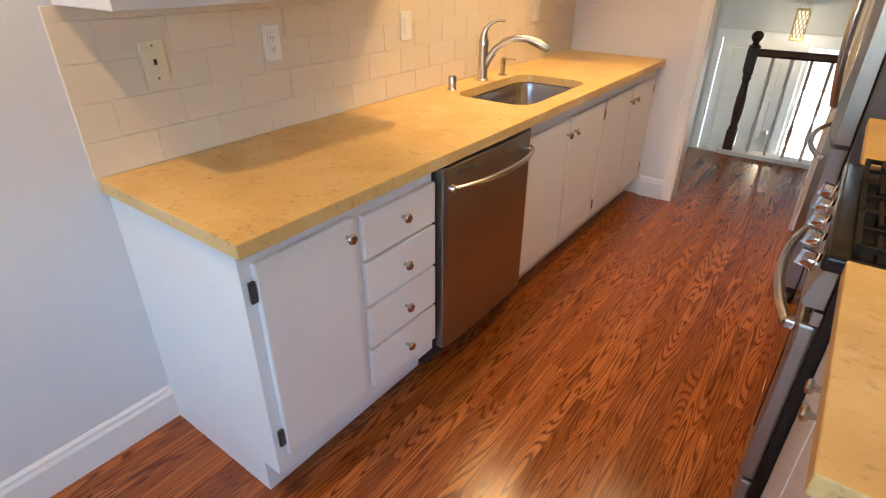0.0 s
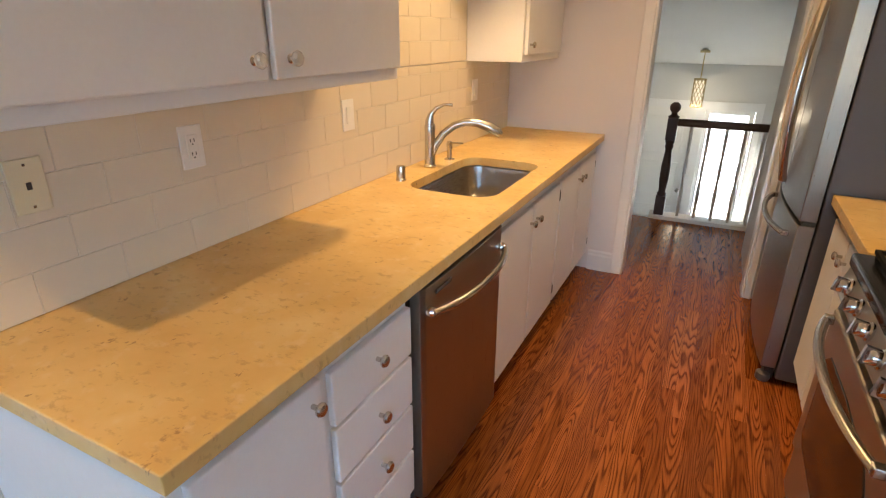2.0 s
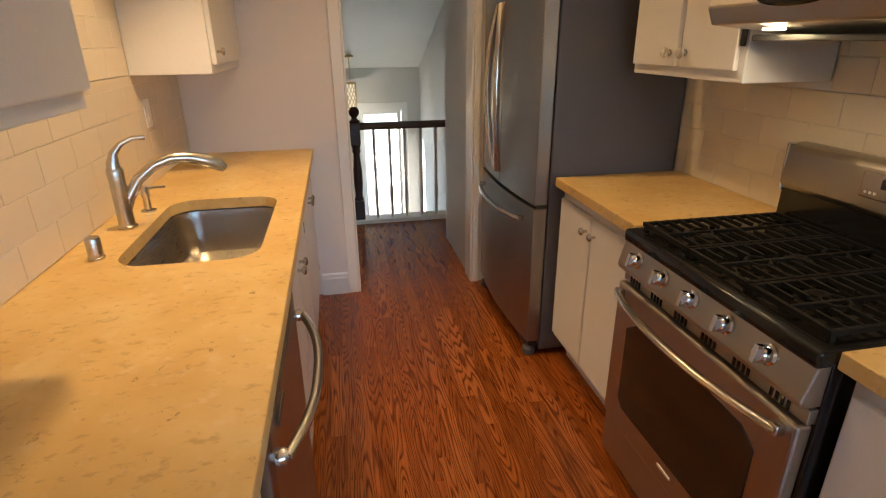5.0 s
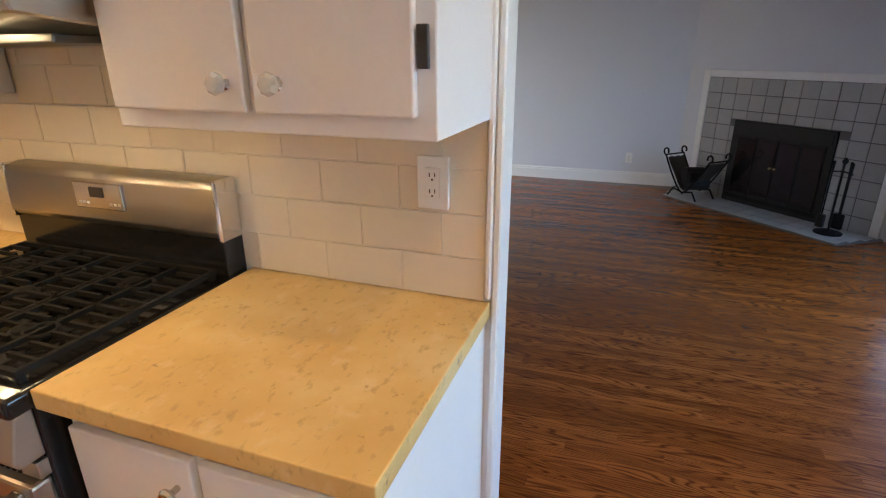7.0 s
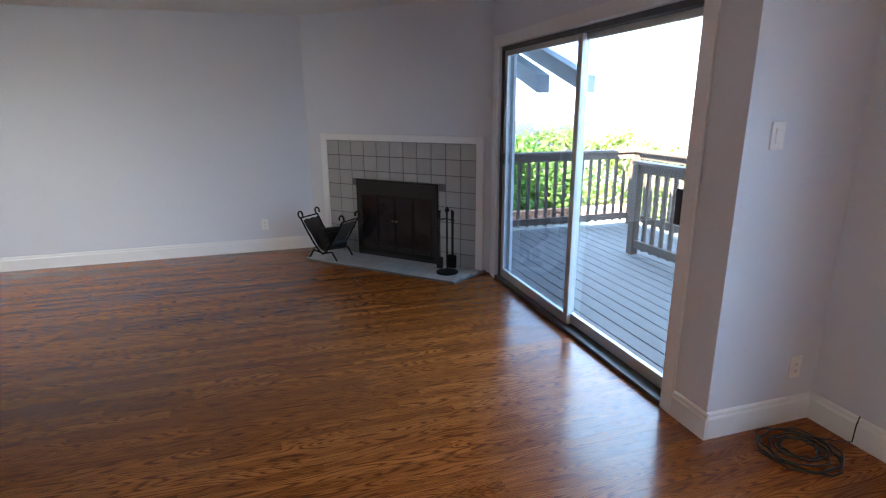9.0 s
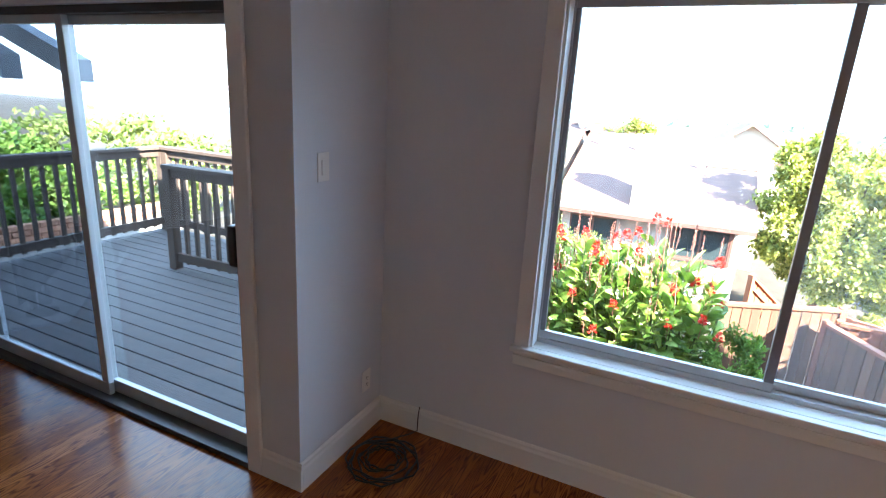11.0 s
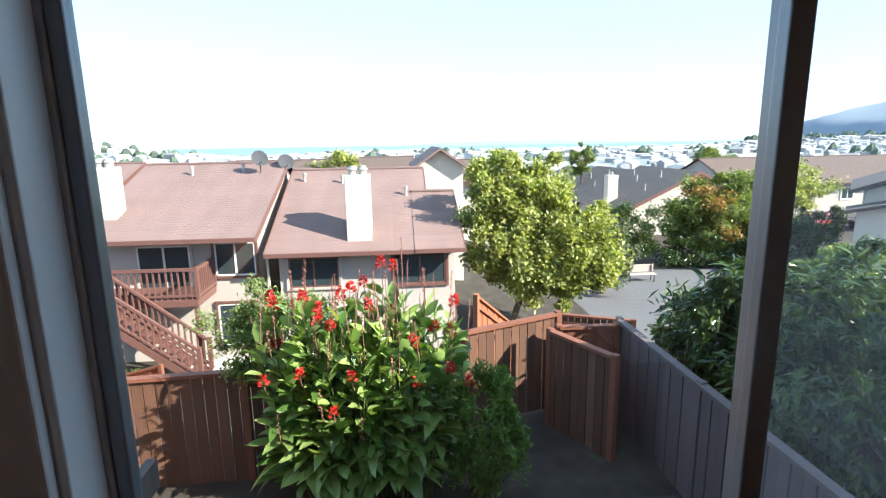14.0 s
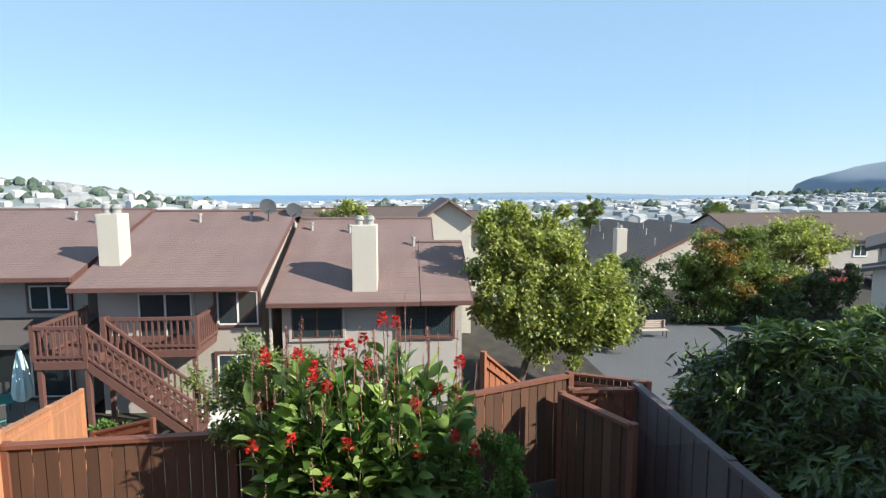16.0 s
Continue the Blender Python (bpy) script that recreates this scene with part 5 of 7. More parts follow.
def deck_rail(a, b, label, group="deck railings"):
    """Posts, two rails, a cap and square balusters from a to b."""
    a, b = Vector((*a, DZ)), Vector((*b, DZ))
    L = (b - a).length
    ang = math.degrees(math.atan2((b - a).y, (b - a).x))
    T = Matrix.Translation(a) @ pose(0, 0, 0, 0, 0, ang)
    u = thing("deck_railing", a, label, "railing", group)
    block("cap_rail", (-0.03, L + 0.03, -0.07, 0.07, 1.03, 1.068), RAILWOOD, u, 0.005, "", T)
    block("top_rail", (0, L, -0.02, 0.02, 0.94, 1.03), RAILWOOD, u, 0.004, "", T)
    block("bottom_rail", (0, L, -0.02, 0.02, 0.08, 0.17), RAILWOOD, u, 0.004, "", T)
    for x in (0.0, L):
        block("post", (x - 0.045, x + 0.045, -0.045, 0.045, 0.0, 1.03), RAILWOOD, u, 0.005, "", T)
    n = int(L / 0.13)
    for i in range(1, n):
        x = L * i / n
        block("baluster", (x - 0.019, x + 0.019, 0.020, 0.058, 0.05, 1.0), RAILWOOD, u, 0.003, "", T, 1)
    return u


deck_rail((6.52, -1.45), (6.52, -4.16), "weathered wooden railing along the east side of the deck")
deck_rail((6.42, -4.16), (3.0, -4.16), "weathered wooden railing along the south edge of the deck")
deck_rail((5.12, -3.18), (3.1, -3.30), "weathered wooden railing beside the deck stairs")
ev = thing("eave_beam", (5.9, -2.2, 1.9), "blue-grey painted roof rafter under the eaves", "beam", kind="structure")
for k in range(2):
    y = -2.05 - 0.55 * k
    bm = prism([(5.30, 1.68), (5.30, 1.86), (6.9, 2.42), (6.9, 2.22)], 'Y', y - 0.07, y + 0.07)
    part("rafter", bm, plain("blue_grey_paint", (0.20, 0.22, 0.25), 0.6, var=0.08), ev)
block("fascia", (6.3, 6.9, -2.75, -1.9, 2.42, 2.46), SHINGLE_DARK, ev, 0)

# ---------------------------------------------------------------- ground, sea, hills
def smooth01(t):
    t = min(1.0, max(0.0, t))
    return t * t * (3 - 2 * t)


def ground_z(x, y):
    if y > -9.5:
        z = -2.95 + 1.40 * smooth01((y - 7.4) / 1.3)
    else:
        z = -2.95 - 2.25 * smooth01((-9.5 - y) / 5.5) - 0.85 * smooth01((-y - 12) / 6) * smooth01((-x - 3) / 4)
    z -= 31.0 * smooth01((-y - 62) / 420) + 1.5 * smooth01((-y - 1700) / 500)
    z += 52 * math.exp(-((x - 640) / 330) ** 2 - ((y + 780) / 210) ** 2)
    z += 26 * math.exp(-((x + 1600) / 520) ** 2 - ((y + 1700) / 380) ** 2)
    return z


xs = sorted(set([-4800, -3600, -2600, -2000] + [-1700 + 100 * i for i in range(15)] + [-200, -120, -80, -60, -45] + [-36 + 2 * i for i in range(31)] + [36, 60, 100, 160, 220, 260] + [300 + 60 * i for i in range(13)] + [1200, 1800, 2800, 4800]))
ys = sorted(set([-4800, -3600, -2800, -2300] + [-2100 + 75 * i for i in range(26)] + [-150, -110, -80, -62, -52] + [-46 + 1.0 * i for i in range(64)] + [25, 60, 200, 800, 2400, 4800]))
verts = [(x, y, ground_z(x, y)) for y in ys for x in xs]
nx = len(xs)
faces = [(j * nx + i, j * nx + i + 1, (j + 1) * nx + i + 1, (j + 1) * nx + i) for j in range(len(ys) - 1) for i in range(nx - 1)]
m, nt, p = node_mat("ground_cover")
geo = nt.nodes.new("ShaderNodeNewGeometry")
sep = nt.nodes.new("ShaderNodeSeparateXYZ")
link(nt, geo.outputs["Position"], sep.inputs[0])
# distance haze put into the colour: soil blends to pale grey by y -300
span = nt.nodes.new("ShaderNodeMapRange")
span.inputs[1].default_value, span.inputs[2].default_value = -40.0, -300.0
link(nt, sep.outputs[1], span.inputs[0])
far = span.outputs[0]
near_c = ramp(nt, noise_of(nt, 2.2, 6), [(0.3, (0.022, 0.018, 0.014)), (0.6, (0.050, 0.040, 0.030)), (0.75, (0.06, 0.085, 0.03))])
far_haze_c = ramp(nt, noise_of(nt, 0.012, 6), [(0.35, (0.13, 0.16, 0.15)), (0.5, (0.24, 0.26, 0.26)), (0.65, (0.34, 0.34, 0.34))])
link(nt, mixer(nt, far, near_c, far_haze_c), p.inputs["Base Color"])
p.inputs["Roughness"].default_value = 0.95
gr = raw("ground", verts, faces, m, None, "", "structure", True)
tagged(gr, "dark garden soil falling away to the coastal plain, paled with haze in its colour", "ground")

sea = raw("water", [(-4900, -4900, -37.0), (4900, -4900, -37.0), (4900, -1500, -37.0), (-4900, -1500, -37.0)], [(0, 1, 2, 3)], SEA, None, "", "structure")
tagged(sea, "calm pale blue bay beyond the town", "water")


def hill(name, cx, cy, rx, ry, h, z0, material, label, flat=1.0):
    vs, fs, n, k = [], [], 120, 18
    for j in range(k + 1):
        r = j / k
        for i in range(n):
            a = 2 * math.pi * i / n
            w = 1 + 0.18 * noise.noise((cx * 0.01 + 1.6 * math.cos(a), 1.6 * math.sin(a), r * 2))
            bump = h * max(0.0, math.cos(min(1, r) * math.pi) * 0.5 + 0.5) ** flat * (1 + 0.16 * noise.noise((2.2 * math.cos(a) * r + cx, 2.2 * math.sin(a) * r, 3)))
            vs.append((cx + rx * r * w * math.cos(a), cy + ry * r * w * math.sin(a), z0 + bump + ((0.035 * h + 4) * noise.noise((i * 1.7, j * 2.3, cx)) if 0 < j < k else 0)))
    for j in range(k):
        for i in range(n):
            fs.append((j * n + i, j * n + (i + 1) % n, (j + 1) * n + (i + 1) % n, (j + 1) * n + i))
    return tagged(raw(name, vs, fs, material, None, "", "structure", True), label, "hill")


# hill and coast share one colour with the haze painted in
hill("backdrop_hill", -2500, -2150, 790, 500, 205, -42, HILL_HAZE, "wooded hill with a flat top at the edge of the bay, haze blue in its colour", 0.20)
hill("backdrop_coast", -900, -3900, 1700, 260, 30, -40, HILL_HAZE, "low coast across the water, haze blue in its colour")

# town on the plain and on the left hill: boxes with hipped tops, joined
rng = np.random.default_rng(4)


def town(name, n, xr, yr, label, seed, zlift=0.0, big=1.0):
    g = np.random.default_rng(seed)
    vs, fs = [], []
    for _ in range(n):
        x, y = g.uniform(*xr), g.uniform(*yr)
        z = ground_z(x, y) + zlift
        a, b, h = g.uniform(4, 10) * big, g.uniform(4, 7) * big, g.uniform(3, 7) * (big ** 0.5)
        t = g.uniform(0, math.pi)
        c, s = math.cos(t), math.sin(t)
        k = len(vs)
        for dx, dy, dz in ((-1, -1, -3), (1, -1, -3), (1, 1, -3), (-1, 1, -3), (-1, -1, h), (1, -1, h), (1, 1, h), (-1, 1, h), (-1, 0, h * 1.4), (1, 0, h * 1.4)):
            vs.append((x + c * a * dx - s * b * dy, y + s * a * dx + c * b * dy, z + dz))
        for f in ((0, 1, 5, 4), (1, 2, 6, 5), (2, 3, 7, 6), (3, 0, 4, 7), (4, 5, 9, 8), (6, 7, 8, 9), (5, 6, 9), (7, 4, 8)):
            fs.append(tuple(k + q for q in f))
    return tagged(raw(name, vs, fs, TOWN, None, "", "stuff"), label, "town")


town("town", 900, (-1900, 300), (-1700, -500), "pale houses and sheds of the town on the plain", 1, 0, 1.3)
town("town", 260, (-900, 200), (-1650, -1100), "long pale warehouses near the shore", 2, 0, 2.6)
town("town", 420, (260, 1000), (-900, -520), "white houses on the wooded hillside", 3)
town("town", 500, (-2300, -1000), (-1900, -1350), "houses at the foot of the blue hill", 5, 0, 1.2)


def woods(name, n, xr, yr, size, label, seed):
    """Far treetops: uneven lumps standing on the ground, joined."""
    g = np.random.default_rng(seed)
    vs, fs = [], []
    for _ in range(n):
        x, y = g.uniform(*xr), g.uniform(*yr)
        r = size * g.uniform(0.5, 1.5)
        z, k = ground_z(x, y), len(vs)
        for j in range(5):
            for i in range(8):
                a, w = 2 * math.pi * i / 8, (0.5, 0.95, 1.0, 0.7, 0.2)[j] * g.uniform(0.75, 1.2)
                vs.append((x + r * w * math.cos(a), y + r * w * math.sin(a), z + r * 0.42 * j * g.uniform(0.85, 1.15) - 2))
        for j in range(4):
            for i in range(8):
                fs.append((k + 8 * j + i, k + 8 * j + (i + 1) % 8, k + 8 * (j + 1) + (i + 1) % 8, k + 8 * (j + 1) + i))
        fs.append(tuple(k + 32 + i for i in range(8)))
    return tagged(raw(name, vs, fs, WOODS, None, "", "stuff"), label, "woods")


woods("far_trees", 260, (280, 980), (-900, -640), 5.5, "dark green trees among the houses on the hillside", 6)
woods("far_trees", 90, (-1100, 100), (-1600, -900), 9.0, "dark tree rows on the coastal plain", 7)
woods("far_trees", 60, (-1750, -1350), (-2050, -1750), 13.0, "hazy trees at the foot of the blue hill", 8)


def leaves(centres, dirs, length, width, droop=0.0, seed=0, fold=0.25):
    """Folded leaves, five points and four faces each, at the centres and along the directions."""
    g = np.random.default_rng(seed)
    n = len(centres)
    c = np.asarray(centres, float)
    d = np.asarray(dirs, float)
    d = d + np.array((0, 0, -droop))
    d /= np.linalg.norm(d, axis=1, keepdims=True) + 1e-9
    r = g.normal(size=(n, 3)) * 0.6 + np.array((0, 0, 1.0))
    s = np.cross(d, r)
    s /= np.linalg.norm(s, axis=1, keepdims=True) + 1e-9
    u = np.cross(s, d)
    L = (length * g.uniform(0.65, 1.25, size=(n, 1)))
    W = L * width
    base = c - d * L * 0.5
    tip = c + d * L * 0.5 - np.array((0, 0, 1)) * L * droop * 0.35
    mid = c - u * L * fold * 0.3
    v = np.stack([base, c + s * W * 0.5, tip, c - s * W * 0.5, mid], axis=1).reshape(-1, 3)
    k = np.arange(n)[:, None] * 5
    f = np.concatenate([k + np.array([[0, 1, 4]]), k + np.array([[1, 2, 4]]), k + np.array([[2, 3, 4]]), k + np.array([[3, 0, 4]])], axis=1).reshape(-1, 3)
    return v, f


def clumped(centre, radii, n, clumps, spread, seed, flat_bottom=-0.85, shell=0.55):
    """Leaf places in clumps through an ellipsoid, thicker near its skin."""
    g = np.random.default_rng(seed)
    cc = []
    while len(cc) < clumps:
        q = g.normal(size=3)
        q /= np.linalg.norm(q)
        q *= g.uniform(shell, 1.0) * g.uniform(0.74, 1.20)
        if q[2] > flat_bottom:
            cc.append(q)
    cc = np.array(cc)
    pick = g.integers(0, clumps, n)
    size = g.uniform(0.6, 1.5, clumps)[pick][:, None]
    off = g.normal(size=(n, 3))
    off *= spread * size * (g.uniform(0.2, 1, (n, 1)) ** 0.5) / (np.linalg.norm(off, axis=1, keepdims=True) + 1e-9) * g.uniform(0.3, 1.3, (n, 1))
    q = cc[pick] + off
    p = q * np.array(radii) + np.array(centre)
    d = q / (np.linalg.norm(q, axis=1, keepdims=True) + 1e-9) * 0.7 + g.normal(size=(n, 3)) * 0.6 + np.array((0, 0, 0.15))
    return p, d, cc * np.array(radii) + np.array(centre)


def tree(centre, radii, n, length, width, material, label, seed, clumps=70, foot=None, trunk=0.16, droop=0.2, spread=0.22, name="tree", extra=None, lobes=()):
    g = np.random.default_rng(seed + 50)
    cx, cy, cz = centre
    fx, fy = foot or (cx, cy)
    gz = ground_z(fx, fy) - 0.05
    t = thing(name, (fx, fy, gz), label, "tree" if name == "tree" else "shrub")
    p, d, cc = clumped(centre, radii, n, clumps, spread, seed)
    for k, (lcen, lrad, share) in enumerate(lobes):
        p2, d2, c2 = clumped(lcen, lrad, int(n * share), max(12, int(clumps * share)), spread * 1.25, seed + 70 + k)
        p, d, cc = np.concatenate([p, p2]), np.concatenate([d, d2]), np.concatenate([cc, c2])
    v, f = leaves(p, d, length, width, droop, seed)
    bm = bmesh.new()
    base = Vector((fx, fy, gz))
    fork = Vector((cx * 0.6 + fx * 0.4, cy * 0.6 + fy * 0.4, cz - radii[2] * 0.55))
    if fork.z > gz + 0.3:
        tube([base, base.lerp(fork, 0.5) + Vector((0.08, 0.05, 0)), fork], [trunk, trunk * 0.8, trunk * 0.6], 8, 1.0, bm)
    for q in cc[:: max(1, len(cc) // 16)]:
        q = Vector(q)
        mid = fork.lerp(q, 0.5) + Vector((0, 0, 0.1 * radii[2]))
        tube([fork, mid, q], [trunk * 0.45, trunk * 0.25, trunk * 0.08], 6, 1.0, bm)
    part("trunk", bm, BARK, t, "rough brown trunk with limbs", True)
    raw("crown", v, f, material, t, "", "stuff")
    if extra:
        p2, d2, _ = clumped(centre, [r * 1.02 for r in radii], int(n * 0.55), clumps // 2, spread, seed + 9)
        v2, f2 = leaves(p2, d2, length, width, droop, seed + 3)
        raw("turning_leaves", v2, f2, extra, t, "", "stuff")
    return t


tree((-4.4, -19.6, -1.95), (2.5, 2.2, 2.35), 30000, 0.165, 0.6, LEAF_TREE, "tall broadleaf tree with yellow-green leaves beside the car park", 11, 80, (-3.2, -19.2), 0.15, 0.2, 0.20, lobes=[((-2.6, -19.4, 0.05), (1.25, 1.2, 1.45), 0.30), ((-5.7, -19.5, -2.95), (1.45, 1.3, 1.35), 0.35), ((-2.45, -19.0, -1.7), (1.0, 1.1, 1.55), 0.25), ((-4.0, -19.7, -0.1), (1.5, 1.3, 1.2), 0.25), ((-5.6, -19.8, -0.9), (1.3, 1.2, 1.2), 0.22)])
tree((-19.0, -33.0, -3.2), (2.9, 2.6, 2.3), 15000, 0.22, 0.6, LEAF_GREEN, "round tree turning orange behind the car park", 12, 70, extra=LEAF_AUTUMN, lobes=[((-22.0, -32.6, -3.9), (1.6, 1.5, 1.4), 0.3), ((-16.9, -33.0, -3.3), (1.4, 1.4, 1.6), 0.3), ((-19.6, -32.8, -1.5), (1.5, 1.4, 0.95), 0.25)])
tree((-29.9, -42.0, -2.9), (3.4, 3.0, 2.7), 16000, 0.26, 0.6, LEAF_TREE, "broad yellow-green tree near the far houses", 13, 80)
tree((-19.2, -58.0, -0.7), (1.5, 1.4, 1.5), 7000, 0.20, 0.6, LEAF_GREEN, "small round tree among the far roofs", 14, 40)
tree((-35.2, -60.0, -1.4), (2.2, 1.9, 1.9), 7000, 0.22, 0.6, LEAF_GREEN, "small green tree among the far roofs", 15, 40)
tree((4.2, -36.0, -0.3), (1.9, 1.5, 1.6), 2600, 0.25, 0.6, LEAF_TREE, "treetop showing above the brown roofs", 16, 40)
tree((-9.5, -26.5, -3.9), (1.7, 1.4, 1.9), 8000, 0.16, 0.5, LEAF_GREY, "grey-green shrub beside the bench", 17, 60, name="shrub")
tree((-13.0, -32.5, -4.0), (2.8, 1.6, 1.8), 9000, 0.2, 0.5, LEAF_DARK, "dark shrubs along the car park", 18, 60, name="shrub")
tree((-17.5, -31.5, -5.0), (3.4, 1.4, 1.2), 9000, 0.2, 0.5, LEAF_DARK, "dark low hedge along the car park", 19, 60, name="shrub")
tree((-20.6, -30.4, -4.9), (1.6, 1.4, 1.3), 6000, 0.2, 0.5, LEAF_DARK, "dark shrubs under the orange tree", 20, 60, name="shrub")
tree((-24.6, -32.4, -4.7), (2.0, 1.3, 1.3), 6000, 0.2, 0.5, LEAF_DARK, "dark shrubs at the end of the car park", 43, 50, name="shrub")
tree((-27.6, -34.5, -4.4), (1.6, 1.3, 1.5), 5000, 0.2, 0.5, LEAF_DARK, "dark shrub in front of the far houses", 44, 40, name="shrub")
tree((-5.6, -18.0, -5.2), (1.2, 0.9, 0.8), 2000, 0.14, 0.5, LEAF_SMALL, "low shrub under the tree", 21, 40, name="shrub")
tree((-6.2, -9.0, -1.85), (2.5, 2.0, 1.5), 17000, 0.21, 0.30, LEAF_DARK, "dense dark laurel leaning over the grey fence", 22, 90, (-5.8, -9.0), 0.07, 0.55, 0.20, "shrub", None, [((-4.2, -8.6, -1.5), (0.85, 0.8, 1.0), 0.3), ((-5.3, -8.4, -0.75), (1.1, 0.9, 0.6), 0.3), ((-7.3, -9.2, -0.6), (1.2, 0.9, 0.55), 0.25)])
tree((-4.35, -9.6, -1.75), (0.75, 0.5, 0.75), 3600, 0.10, 0.45, LEAF_SMALL, "light green shrub behind the laurel at the fence", 42, 40, (-4.35, -9.6), 0.03, 0.2, 0.22, "shrub")
tree((-5.2, -6.9, -1.45), (1.7, 1.5, 1.6), 14000, 0.19, 0.32, LEAF_DARK, "dark laurel beyond the grey fence near the house", 23, 60, (-5.2, -6.0), 0.05, 0.35, 0.2, "shrub")
tree((2.28, -7.88, -0.78), (0.88, 0.34, 0.74), 15000, 0.065, 0.42, LEAF_SMALL, "fine-leaved shrub in front of the fence", 24, 70, (2.1, -7.85), 0.03, 0.1, 0.22, "shrub")
tree((-0.42, -7.40, -2.0), (0.50, 0.42, 0.95), 7500, 0.10, 0.36, LEAF_HEDGE, "small bright green shrub beside the canna", 25, 60, (-0.5, -7.35), 0.03, 0.1, 0.22, "shrub")
tree((10.6, -2.9, -0.35), (1.1, 3.2, 1.30), 16000, 0.13, 0.7, LEAF_HEDGE, "bright ivy hedge beyond the deck", 26, 110, (10.6, -2.9), 0.05, 0.1, 0.2, "shrub")
tree((11.8, -7.2, -0.3), (1.6, 3.0, 1.4), 12000, 0.15, 0.6, LEAF_SMALL, "sunlit hedge beyond the deck", 27, 80, (11.8, -7.2), 0.05, 0.1, 0.2, "shrub")

tree((-8.5, -11.2, -1.25), (1.35, 0.9, 0.6), 9000, 0.10, 0.45, LEAF_SMALL, "bright yellow-green shrub top beside the laurel", 28, 50, (-7.9, -10.9), 0.04, 0.2, 0.22, "shrub")
def broad_leaves(centres, dirs, length, width, seed):
    """Long oval leaves with a folded midrib and a hanging tip, three by six points each."""
    g = np.random.default_rng(seed)
    n = len(centres)
    c, d = np.asarray(centres, float), np.asarray(dirs, float)
    d /= np.linalg.norm(d, axis=1, keepdims=True) + 1e-9
    s = np.cross(d, g.normal(size=(n, 3)) * 0.35 + np.array((0, 0, 1.0)))
    s /= np.linalg.norm(s, axis=1, keepdims=True) + 1e-9
    u = np.cross(s, d)
    L = length * g.uniform(0.55, 1.3, size=(n, 1))
    hang = g.uniform(0.0, 0.5, size=(n, 1)) * (length / 0.29) ** 2
    rows = []
    for t, w in ((0.0, 0.06), (0.2, 0.75), (0.42, 1.0), (0.64, 0.88), (0.84, 0.48), (1.0, 0.03)):
        mid = c + d * L * t + np.array((0, 0, -1.0)) * L * hang * t * t
        e = s * L * width * 0.5 * w
        lift = u * L * width * 0.16 * w + s * L * 0.02 * np.sin(9 * t + g.uniform(0, 6, size=(n, 1)))
        rows += [mid - e + lift, mid, mid + e + lift]
    v = np.stack(rows, axis=1).reshape(-1, 3)
    k = np.arange(n)[:, None] * 18
    f = np.concatenate([k + np.array([[3 * j + i, 3 * j + i + 1, 3 * j + i + 4, 3 * j + i + 3]]) for j in range(5) for i in (0, 1)], axis=1).reshape(-1, 4)
    return v, f


# young laurel shoots standing above the mass
g = np.random.default_rng(17)
sh = thing("shrub", (-4.6, -8.3, ground_z(-4.6, -8.3)), "young laurel shoots with long hanging leaves", "shrub")
bm = bmesh.new()
sc, sdir = [], []
for k in range(16):
    bx, by = g.uniform(-6.6, -3.5), g.uniform(-8.7, -7.9)
    z0, top = -1.2, Vector((bx + g.uniform(-0.25, 0.35), by + g.uniform(-0.1, 0.2), g.uniform(-0.42, -0.02)))
    base = Vector((bx, by, z0))
    tube([base, base.lerp(top, 0.55) + Vector((0.03, 0, 0)), top], [0.012, 0.009, 0.004], 5, 1.0, bm)
    for j in range(20):
        q = base.lerp(top, 0.45 + 0.55 * j / 19)
        a = j * 2.4 + k
        out = Vector((math.cos(a), math.sin(a), 0.25 if j < 17 else 0.7)).normalized()
        sc.append(q + out * 0.02)
        sdir.append(out)
part("stem", bm, STEM, sh, "thin green stems")
v, f = broad_leaves(sc, sdir, np.full((len(sc), 1), 0.26), 0.22, 18)
raw("leaf_mass", v, f, LEAF_DARK, sh, "long hanging leaves", "stuff", True)

# broad-leaved plant with red flower spikes
CX, CY = 1.08, -7.55
cp = thing("canna_plant", (CX, CY, ground_z(CX, CY)), "tall broad-leaved plant with red flower spikes, half in shade", "plant")
g = np.random.default_rng(31)
bm = bmesh.new()
lc, ld, ls, heads = [], [], [], []
for k in range(96):
    a, r = g.uniform(0, 2 * math.pi), g.uniform(0, 1) ** 0.6
    ca, sa = math.cos(a), math.sin(a)
    bx, by = CX + 0.95 * r * ca, CY + 0.36 * r * sa
    h = 2.92 - 0.62 * r ** 2 + g.uniform(-0.75, 0.12)
    tx, ty = CX + 1.38 * r * ca, CY + 0.55 * r * sa + 0.1
    z0 = ground_z(bx, by)
    pts = [Vector((bx, by, z0)).lerp(Vector((tx, ty, z0 + h)), s) + Vector((0.05 * math.sin(5 * s + k), 0.05 * math.cos(4 * s + k), 0)) for s in (0, 0.35, 0.7, 1)]
    tube(pts, [0.012, 0.011, 0.008, 0.005], 5, 1.0, bm)
    heads.append(pts[-1])
    for j in range(24):
        s = 0.22 + 0.76 * j / 24
        q = pts[0].lerp(pts[-1], s)
        b = g.uniform(0, 2 * math.pi)
        out = Vector((math.cos(b) + 0.5 * ca * r, math.sin(b) + 0.5 * sa * r, g.uniform(-0.3, 0.6) + 1.1 * s * s))
        lc.append(q + out.normalized() * 0.04)
        ld.append(out + Vector((0, 0, 0.45 * s)))
        ls.append(1.2 - 0.4 * s)
part("stem", bm, STEM, cp, "green stems")
v, f = broad_leaves(lc, ld, 0.345 * np.array(ls)[:, None], 0.43, 32)
